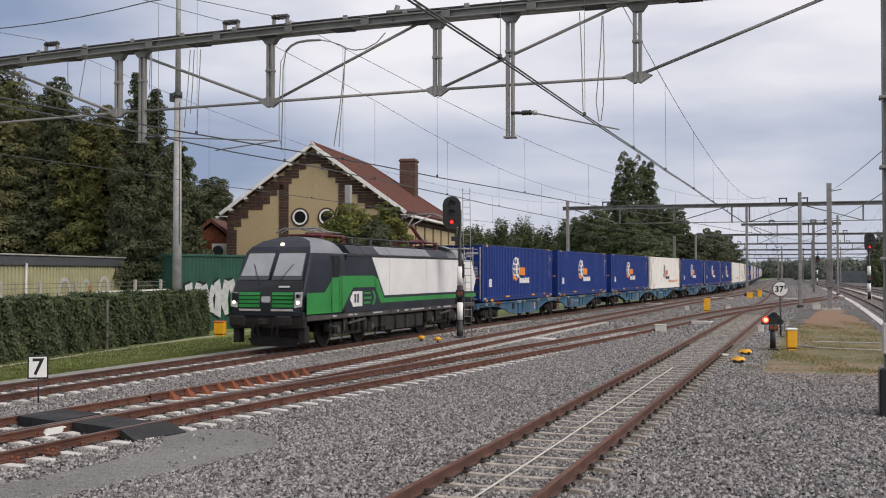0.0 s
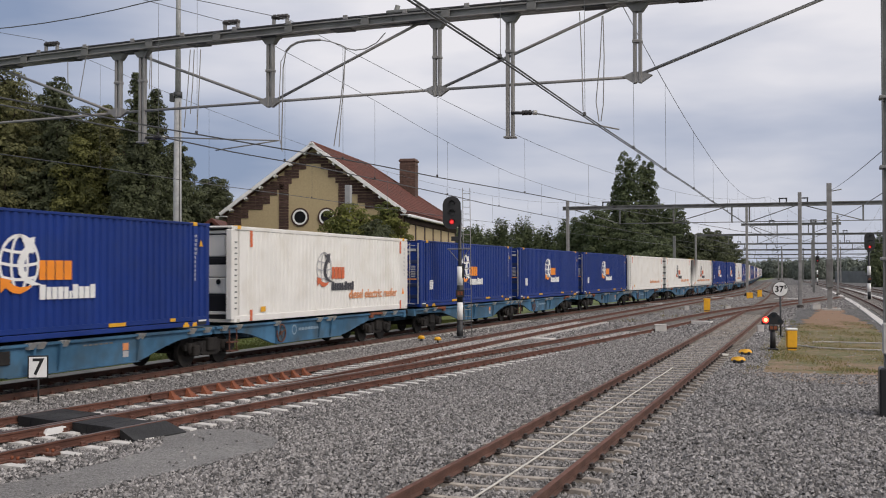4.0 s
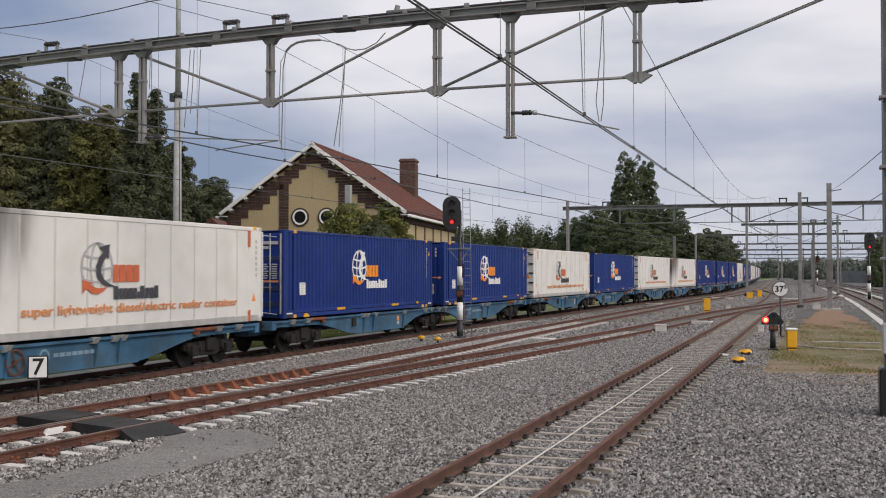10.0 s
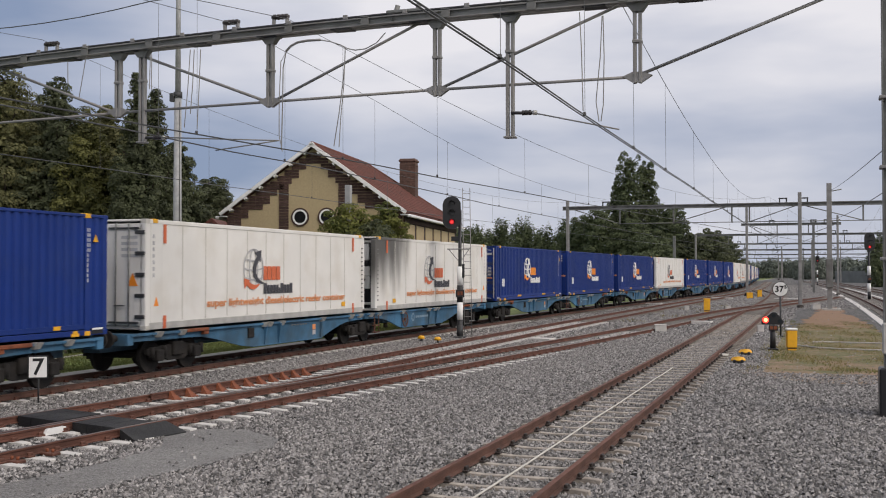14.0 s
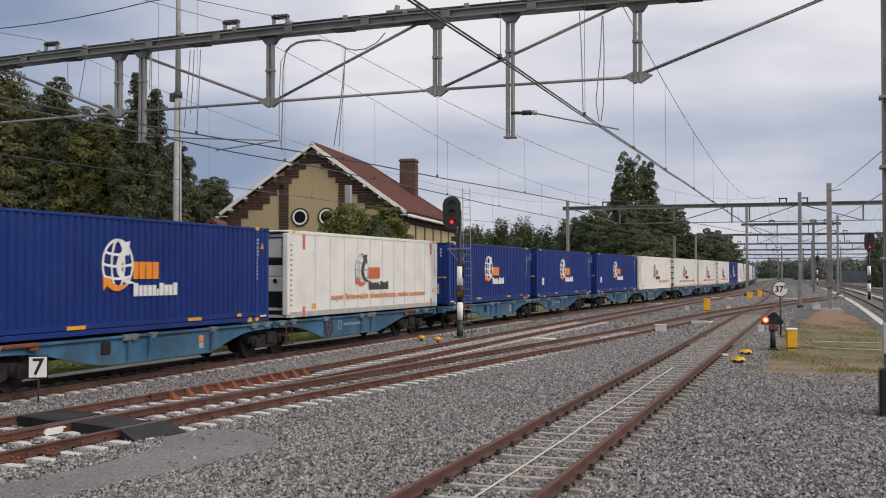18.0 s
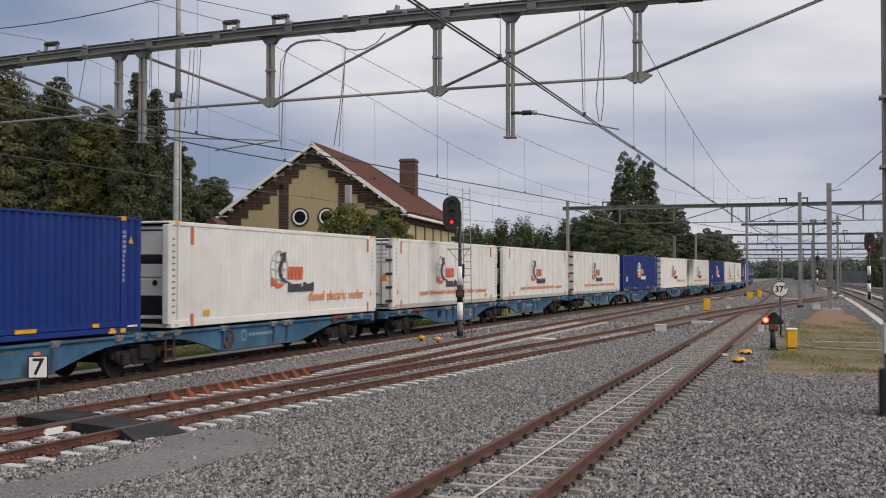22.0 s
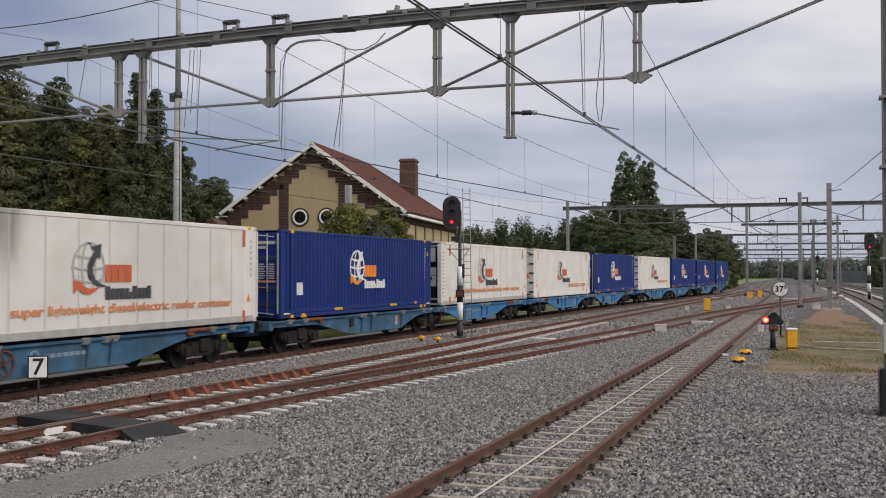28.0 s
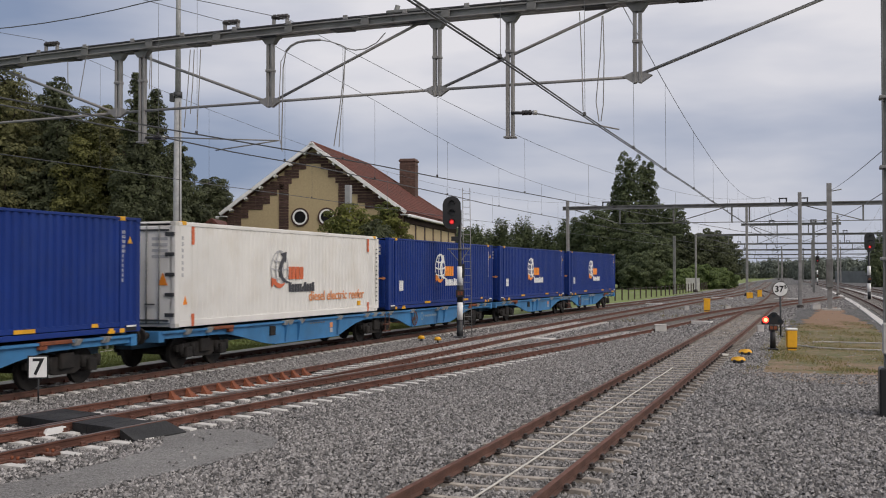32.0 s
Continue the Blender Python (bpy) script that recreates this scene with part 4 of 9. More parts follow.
def build_blue(doors):
    c = thing("shipping_container", "dark blue corrugated container with doors and orange-white mark on a wagon" if doors else "dark blue corrugated container with plain ribbed end and orange-white mark", "container", group="blue containers on the train")
    z0, z1 = FLOOR, FLOOR + CH
    for s in (-1, 1):
        b = bmesh.new()
        corrugated(b, s * (CW - 0.012), -CL / 2 + 0.17, CL / 2 - 0.17, z0 + 0.25, z1 - 0.07)
        part("side_wall", b, "blue", c)
        b = bmesh.new()
        xa, xb = sorted((s * (CW - 0.07), s * CW))
        bbox(b, xa, xb, -CL / 2 + 0.17, CL / 2 - 0.17, z0 + 0.01, z0 + 0.135, 0.01)
        bbox(b, xa, xb - 0.012 if s > 0 else xb, -CL / 2 + 0.17, CL / 2 - 0.17, z0 + 0.15, z0 + 0.27, 0.012)
        part("bottom_rail", b, "blue", c)
        for y in (-6.1, 6.1):
            b = bmesh.new()
            bbox(b, *sorted((s * (CW - 0.06), s * (CW + 0.004))), y - 0.09, y + 0.09, z0 + 0.02, z1 - 0.03, 0.012)
            part("stacking_post", b, "blue", c)
        b = bmesh.new()
        bbox(b, xa, xb, -CL / 2 + 0.17, CL / 2 - 0.17, z1 - 0.075, z1 - 0.005, 0.01)
        part("top_rail", b, "blue", c)
        for y in (-CL / 2, CL / 2):
            b = bmesh.new()
            ya, yb = sorted((y, y - math.copysign(0.17, y)))
            bbox(b, min(s * (CW - 0.16), s * (CW - 0.004)), max(s * (CW - 0.16), s * (CW - 0.004)), ya, yb, z0 + 0.1, z1 - 0.1, 0.015)
            part("corner_post", b, "blue", c)
    b = bmesh.new()
    box(b, -CW + 0.05, CW - 0.05, -CL / 2 + 0.1, CL / 2 - 0.1, z1 - 0.05, z1 - 0.02)
    part("roof", b, "blue", c)
    b = bmesh.new()
    box(b, -CW + 0.05, CW - 0.05, -CL / 2 + 0.05, CL / 2 - 0.05, z0 + 0.02, z0 + 0.10)
    part("floor", b, "blue_dark", c)
    # doors at the near end of the run, a plain ribbed wall at the other
    for y, d in ((-CL / 2 + 0.05, -1), (CL / 2 - 0.05, 1)):
        b = bmesh.new()
        box(b, -CW + 0.14, CW - 0.14, y - 0.03, y + 0.03, z0 + 0.1, z1 - 0.1)
        part("end_wall", b, "blue", c)
        if not doors and d < 0:
            for i in range(9):
                b = bmesh.new()
                x = -1.0 + i * 0.25
                bbox(b, x - 0.075, x + 0.075, y - 0.05, y - 0.02, z0 + 0.25, z1 - 0.2, 0.012)
                part("rib", b, "blue", c)
            continue
        for i in range(5):
            b = bmesh.new()
            z = z0 + 0.38 + i * 0.5
            bbox(b, -CW + 0.16, CW - 0.16, min(y + d * 0.02, y + d * 0.055), max(y + d * 0.02, y + d * 0.055), z, z + 0.16, 0.012)
            part("rib", b, "blue_dark", c)
    yn = -CL / 2
    if doors:
        for x in (-0.75, -0.3, 0.3, 0.75):
            b = bmesh.new()
            tube(b, (x, yn - 0.03, z0 + 0.15), (x, yn - 0.03, z1 - 0.12), 0.018, 6)
            part("lock_rod", b, "grey_alu", c, "bright steel locking rod")
        b = bmesh.new()
        box(b, 0.36, 1.02, yn - 0.014, yn - 0.008, z0 + 2.42, z0 + 2.52)
        box(b, 0.40, 0.70, yn - 0.014, yn - 0.008, z0 + 2.27, z0 + 2.36)
        for k in range(7):
            box(b, 0.36, 0.62 + 0.05 * (k % 2), yn - 0.014, yn - 0.008, z0 + 1.30 + k * 0.075, z0 + 1.335 + k * 0.075)
            box(b, 0.80, 1.0, yn - 0.014, yn - 0.008, z0 + 1.30 + k * 0.075, z0 + 1.335 + k * 0.075)
        part("code_bars", b, "grey_print", c)["kind"] = "stuff"
        for x in (-CW + 0.12, CW - 0.12):
            b = bmesh.new()
            bbox(b, x - 0.025, x + 0.025, yn - 0.03, yn - 0.005, z0 + 0.15, z1 - 0.12, 0.006)
            part("door_edge", b, "grey_alu", c)
        for z in (z0 + 0.14, z1 - 0.24):
            b = bmesh.new()
            polytube(b, [(-1.0, yn - 0.05, z), (-0.5, yn - 0.05, z + 0.05), (0.5, yn - 0.05, z + 0.05), (1.0, yn - 0.05, z)], 0.016, 5)
            part("rod_guide", b, "grey_alu", c)
        b = bmesh.new()
        box(b, -1.05, 1.05, yn - 0.02, yn - 0.01, z0 + 1.18, z0 + 1.24)
        part("orange_strip", b, "brown_print", c)
        b = bmesh.new()
        for x in (-0.52, 0.52):
            bbox(b, x - 0.3, x + 0.3, yn - 0.06, yn - 0.03, z0 + 1.0, z0 + 1.03, 0.005)
        part("lock_handles", b, "steel", c)
    else:
        b = bmesh.new()
        box(b, 0.15, 1.0, yn - 0.02, yn - 0.012, z0 + 1.24, z0 + 1.29)
        prism(b, [(0.98, z0 + 1.19), (1.14, z0 + 1.265), (0.98, z0 + 1.34)], yn - 0.02, yn - 0.012)
        part("orange_arrow", b, "brown_print", c)
        b = bmesh.new()
        box(b, 0.3, 0.75, yn - 0.02, yn - 0.012, z0 + 0.50, z0 + 0.98)
        part("notice", b, "grey_print", c, "pale notice plate")
        b = bmesh.new()
        for k in range(8):
            box(b, 0.58, 0.66, yn - 0.02, yn - 0.012, z0 + 2.52 - k * 0.15, z0 + 2.62 - k * 0.15)
        for k in range(3):
            box(b, 0.80, 0.88, yn - 0.02, yn - 0.012, z0 + 2.52 - k * 0.15, z0 + 2.62 - k * 0.15)
        part("code_bars", b, "grey_print", c)["kind"] = "stuff"
    for y in (-6.48, 6.48):
        b = bmesh.new()
        bbox(b, CW - 0.03, CW + 0.003, y - 0.23, y + 0.23, z0 + 0.03, z0 + 0.17, 0.004)
        pk = part("pocket", b, "black", c)
        b = bmesh.new()
        bbox(b, CW, CW + 0.012, y - 0.2, y + 0.2, z0 + 0.13, z0 + 0.175, 0.003)
        part("pocket_lip", b, "white_paint", pk)
    corner_castings(c, "blue")
    for s in (1,):
        sx = s * CW
        logo(c, sx + s * 0.002, -0.42 * s, z0 + 1.70, 0.98, "white_paint", "white_paint", "orange", "white_paint")
        # white notice, red title
        b = bmesh.new()
        box(b, min(sx, sx + s * 0.005), max(sx, sx + s * 0.005), -5.78, -5.36, z0 + 0.75, z0 + 1.16)
        part("notice", b, "white_paint", c, "white notice sticker")
        b = bmesh.new()
        box(b, sx + 0.005, sx + 0.007, -5.74, -5.40, z0 + 1.09, z0 + 1.13)
        for k in range(4):
            box(b, sx + 0.005, sx + 0.007, -5.72, -5.46 - 0.04 * (k % 2), z0 + 0.80 + k * 0.07, z0 + 0.825 + k * 0.07)
        part("notice_lines", b, "grey_print", c)["kind"] = "stuff"
        b = bmesh.new()
        for i in range(11):
            zz = z1 - 0.42 - i * 0.12
            box(b, sx + 0.004, sx + 0.008, 6.07, 6.115, zz, zz + 0.08)
        for i in range(5):
            zz = z1 - 0.42 - i * 0.12
            box(b, sx + 0.004, sx + 0.008, 6.145, 6.18, zz, zz + 0.08)
        part("code_bars", b, "grey_print", c)["kind"] = "stuff"
        for y, hw, za, zb in ((-2.55, 0.34, 0.16, 0.25), (2.55, 0.34, 0.16, 0.25), (5.0, 0.12, 0.18, 0.27), (-5.3, 0.2, 0.0, 0.07), (-5.3, 0.12, 0.07, 0.13), (5.65, 0.14, 0.0, 0.07), (5.65, 0.08, 0.07, 0.13)):
            b = bmesh.new()
            box(b, min(sx, sx + s * 0.012), max(sx, sx + s * 0.012), y - hw, y + hw, z0 + za, z0 + zb)
            part("yellow_mark", b, "yellow", c)
        for y in (-6.1, 6.1):
            for za in (0.0, CH - 0.10):
                b = bmesh.new()
                bbox(b, sx - 0.15, sx + 0.010, y - 0.10, y + 0.10, z0 + za, z0 + za + 0.11, 0.008)
                part("lift_casting", b, "yellow", c, "yellow lifting casting")
        b = bmesh.new()
        prism(b, [(6.3, z1 - 0.66), (6.5, z1 - 0.66), (6.4, z1 - 0.48)], sx, sx + s * 0.006, "x")
        part("warning_triangle", b, "yellow", c)
    return c


def build_white(kind, flip=False):
    """kind: 'smooth' for the panelled one with a long line of words, 'ribbed' for the corrugated one, 'plain' with no mark."""
    what = {"smooth": "white flat-panelled refrigerated container with orange lettering", "ribbed": "cream-white ribbed refrigerated container with short orange lettering", "plain": "cream-white ribbed refrigerated container without a mark"}[kind]
    c = thing("reefer_container", what, "container", group="white containers on the train")
    z0, z1 = FLOOR, FLOOR + CH
    e = -1 if flip else 1
    for s in (-1, 1):
        xa, xb = sorted((s * (CW - 0.08), s * CW))
        b = bmesh.new()
        if kind == "smooth":
            box(b, *sorted((s * (CW - 0.03), s * (CW - 0.02))), -CL / 2 + 0.1, CL / 2 - 0.1, z0 + 0.1, z1 - 0.05)
            part("side_wall", b, "white_box", c)
            for i in range(1, 11):
                y = -CL / 2 + 0.55 + i * 1.17
                b = bmesh.new()
                box(b, *sorted((s * (CW - 0.022), s * (CW - 0.014))), y - 0.02, y + 0.02, z0 + 0.22, z1 - 0.14)
                part("panel_joint", b, "white_seam", c)
        else:
            corrugated(b, s * (CW - 0.015), *sorted((e * (-CL / 2 + 0.6), e * (CL / 2 - 0.45))), z0 + 0.2, z1 - 0.1, 0.27, 0.022)
            box(b, *sorted((s * (CW - 0.05), s * (CW - 0.04))), -CL / 2 + 0.1, CL / 2 - 0.1, z0 + 0.1, z1 - 0.05)
            part("side_wall", b, "white_box", c)
        b = bmesh.new()
        bbox(b, xa, xb, -CL / 2 + 0.15, CL / 2 - 0.15, z0 + 0.01, z0 + 0.20, 0.012)
        part("bottom_rail", b, "grey_alu" if kind == "smooth" else "white_box", c)
        b = bmesh.new()
        bbox(b, xa, xb, -CL / 2 + 0.15, CL / 2 - 0.15, z1 - 0.12, z1 - 0.005, 0.012)
        part("top_rail", b, "white_box", c)
        for y in (-CL / 2, CL / 2):
            b = bmesh.new()
            ya, yb = sorted((y, y - math.copysign(0.22, y)))
            bbox(b, *sorted((s * (CW - 0.2), s * (CW - 0.003))), ya, yb, z0 + 0.1, z1 - 0.1, 0.02)
            part("corner_post", b, "white_box", c)
        b = bmesh.new()
        bbox(b, *sorted((s * (CW - 0.03), s * (CW - 0.006))), *sorted((e * (-CL / 2 + 0.22), e * (-CL / 2 + 0.78))), z0 + 0.15, z1 - 0.1, 0.01)
        part("end_panel", b, "white_box", c)
        if s < 0:
            continue
        sx = s * CW
        if kind == "smooth":
            logo(c, sx + s * 0.002, -0.75, z0 + 1.62, 0.95, "grey_print", "dark_print", "red_orange", "dark_print")
            text_part(c, "super lightweight diesel/electric reefer container", sx, 0.72 * s, z0 + 0.53, 0.31, "brown_print", 9.3)
        elif kind == "ribbed":
            logo(c, sx + s * 0.002, -0.45, z0 + 1.62, 0.92, "grey_print", "dark_print", "red_orange", "dark_print")
            text_part(c, "diesel electric reefer", sx, 3.4 * s, z0 + 0.55, 0.46, "brown_print", 4.6)
        else:
            text_part(c, "diesel electric reefer", sx, 3.1 * s, z0 + 0.55, 0.40, "brown_print", 4.3)
        for y in (-CL / 2 + 0.85, CL / 2 - 0.75):
            b = bmesh.new()
            box(b, *sorted((sx, sx + s * 0.006)), y - 0.07, y + 0.07, z1 - 0.62, z1 - 0.12)
            part("marker_stripe", b, "red_orange", c)
            b = bmesh.new()
            box(b, *sorted((sx, sx + s * 0.006)), y - 0.07, y + 0.07, z0 + 0.02, z0 + 0.36)
            part("marker_stripe", b, "red_orange", c)
        b = bmesh.new()
        prism(b, [(e * (-CL / 2 + 0.36), z0 + 0.62), (e * (-CL / 2 + 0.58), z0 + 0.62), (e * (-CL / 2 + 0.47), z0 + 0.86)], sx - s * 0.005, sx + s * 0.004, "x")
        part("warning_triangle", b, "orange", c)
        for y in (-CL / 2 + 0.42, CL / 2 - 0.42):
            b = bmesh.new()
            bbox(b, sx - 0.2, sx + 0.006, y - 0.11, y + 0.11, z1 - 0.10, z1 + 0.012, 0.01)
            part("lift_point", b, "yellow", c, "yellow top lifting point")
        b = bmesh.new()
        for i in range(13):
            zz = z0 + 0.40 + i * 0.165
            box(b, sx - 0.01, sx + 0.012, *sorted((e * (CL / 2 - 0.29), e * (CL / 2 - 0.18))), zz, zz + 0.045)
        part("bolt_strip", b, "dull_steel", c)["kind"] = "stuff"
        b = bmesh.new()
        box(b, *sorted((sx, sx + s * 0.006)), *sorted((e * (CL / 2 - 1.75), e * (CL / 2 - 1.45))), z0 + 0.28, z0 + 0.44)
        part("type_plate", b, "yellow", c)
        b = bmesh.new()
        for i in range(7):
            zz = z1 - 0.5 - i * 0.17
            box(b, *sorted((sx, sx + s * 0.005)), *sorted((e * (-CL / 2 + 0.30), e * (-CL / 2 + 0.38))), zz, zz + 0.10)
        part("code_bars", b, "grey_print", c)["kind"] = "stuff"
    b = bmesh.new()
    bbox(b, -CW + 0.05, CW - 0.05, -CL / 2 + 0.1, CL / 2 - 0.1, z1 - 0.06, z1 + 0.0, 0.02)
    part("roof", b, "white_box", c)
    b = bmesh.new()
    box(b, -CW + 0.05, CW - 0.05, -CL / 2 + 0.05, CL / 2 - 0.05, z0 + 0.02, z0 + 0.10)
    part("floor", b, "white_seam", c)
    # doors with hinges and lock rods at one end
    y = -CL / 2
    for s in (-1, 1):
        b = bmesh.new()
        bbox(b, min(0.01 * s, s * (CW - 0.1)), max(0.01 * s, s * (CW - 0.1)), y + 0.0, y + 0.08, z0 + 0.12, z1 - 0.12, 0.015)
        door = part("door", b, "white_box", c)
        for i in range(5):
            b = bmesh.new()
            z = z0 + 0.35 + i * 0.55
            bbox(b, *sorted((s * (CW - 0.32), s * (CW - 0.03))), y - 0.04, y + 0.01, z - 0.05, z + 0.05, 0.01)
            part("hinge", b, "dark_steel", door)
        for x in (0.35, 0.75):
            b = bmesh.new()
            tube(b, (s * x, y - 0.04, z0 + 0.1), (s * x, y - 0.04, z1 - 0.1), 0.02, 6)
            part("lock_rod", b, "dull_steel", door)
        for z in (z0 + 0.20, z1 - 0.24):
            b = bmesh.new()
            bbox(b, *sorted((s * 0.12, s * 1.05)), y - 0.05, y - 0.01, z - 0.025, z + 0.025, 0.006)
            part("rod_bar", b, "dark_steel", door)
        b = bmesh.new()
        bbox(b, *sorted((s * 0.30, s * 0.62)), y - 0.06, y - 0.03, z0 + 0.62, z0 + 0.655, 0.005)
        part("lock_handle", b, "dark_steel", door)
        b = bmesh.new()
        prism(b, [(s * 0.85 - 0.16, z0 + 1.15), (s * 0.85 + 0.16, z0 + 1.15), (s * 0.85, z0 + 1.5)], y - 0.01, y - 0.004)
        part("warning_triangle", b, "orange", door)
        b = bmesh.new()
        for i in range(4):
            box(b, *sorted((s * 0.5, s * 1.0)), y - 0.008, y - 0.003, z0 + 1.9 + i * 0.16, z0 + 1.98 + i * 0.16)
        part("code_bars", b, "grey_print", door)["kind"] = "stuff"
    # cooling unit in the other end
    y = CL / 2
    b = bmesh.new()
    box(b, -CW + 0.1, CW - 0.1, y - 0.14, y - 0.10, z0 + 0.1, z1 - 0.1)
    part("end_wall", b, "black", c)
    b = bmesh.new()
    bbox(b, -0.82, 0.82, y - 0.12, y - 0.06, z0 + 1.98, z1 - 0.26, 0.03)
    part("fan_cover", b, "white_box", c)
    b = bmesh.new()
    bbox(b, -0.8, 0.2, y - 0.05, y - 0.02, z0 + 1.78, z0 + 1.92, 0.01)
    disc(b, (-0.6, y - 0.03, z0 + 1.22), 0.08, 0, 0.012, "y", 14)
    part("machine_slot", b, "black", c)
    b = bmesh.new()
    bbox(b, -0.86, 0.86, y - 0.12, y - 0.05, z0 + 1.36, z0 + 1.74, 0.03)
    part("machine_box", b, "white_box", c)
    b = bmesh.new()
    bbox(b, -0.86, 0.86, y - 0.12, y - 0.06, z0 + 0.34, z0 + 0.84, 0.03)
    part("machine_box", b, "black", c)
    b = bmesh.new()
    bbox(b, 0.3, 0.5, y - 0.04, y - 0.01, z0 + 0.72, z0 + 0.84, 0.01)
    part("power_socket", b, "red_orange", c, "red power socket")
    b = bmesh.new()
    bbox(b, -0.86, 0.86, y - 0.12, y - 0.045, z0 + 0.86, z0 + 1.345, 0.03)
    part("machine_box", b, "white_box", c)
    b = bmesh.new()
    bbox(b, -CW + 0.12, CW - 0.12, y - 0.10, y - 0.02, z0 + 0.24, z0 + 0.33, 0.01)
    bbox(b, -CW + 0.12, CW - 0.12, y - 0.10, y - 0.02, z1 - 0.22, z1 - 0.13, 0.01)
    part("cross_bar", b, "white_box", c)
    if flip:
        # the unit faces the front of the train, the doors the rear
        for o in c.children:
            if o.name.split(".")[0] in ("door", "end_wall", "fan_cover", "machine_box", "machine_slot", "power_socket", "cross_bar"):
                o.matrix_local = Matrix.Rotation(math.pi, 4, "Z")
    corner_castings(c, "white_seam")
    # the machine compartment makes this end stand out farther
    for o in c.children:
        if o.name.split(".")[0] == "corner_casting":
            if e * o.matrix_local.translation.y > 6.25:
                o.matrix_local = Matrix.Translation((0, e * 0.3, 0)) @ o.matrix_local
            continue
        m = o.matrix_local.copy()
        back = m.inverted()
        for v in o.data.vertices:
            q = m @ v.co
            if e * q.y > 6.25:
                v.co = back @ (q + Vector((0, e * 0.3, 0)))
    return c


def side_poly(b, pts, x, t):
    """A flat panel of (y, z) points on the body side x, t thick outwards, on both sides of the body."""
    for s in (-1, 1):
        b2 = bmesh.new()
        prism(b2, pts, s * x, s * (x + t), "x")
        join(b, b2)


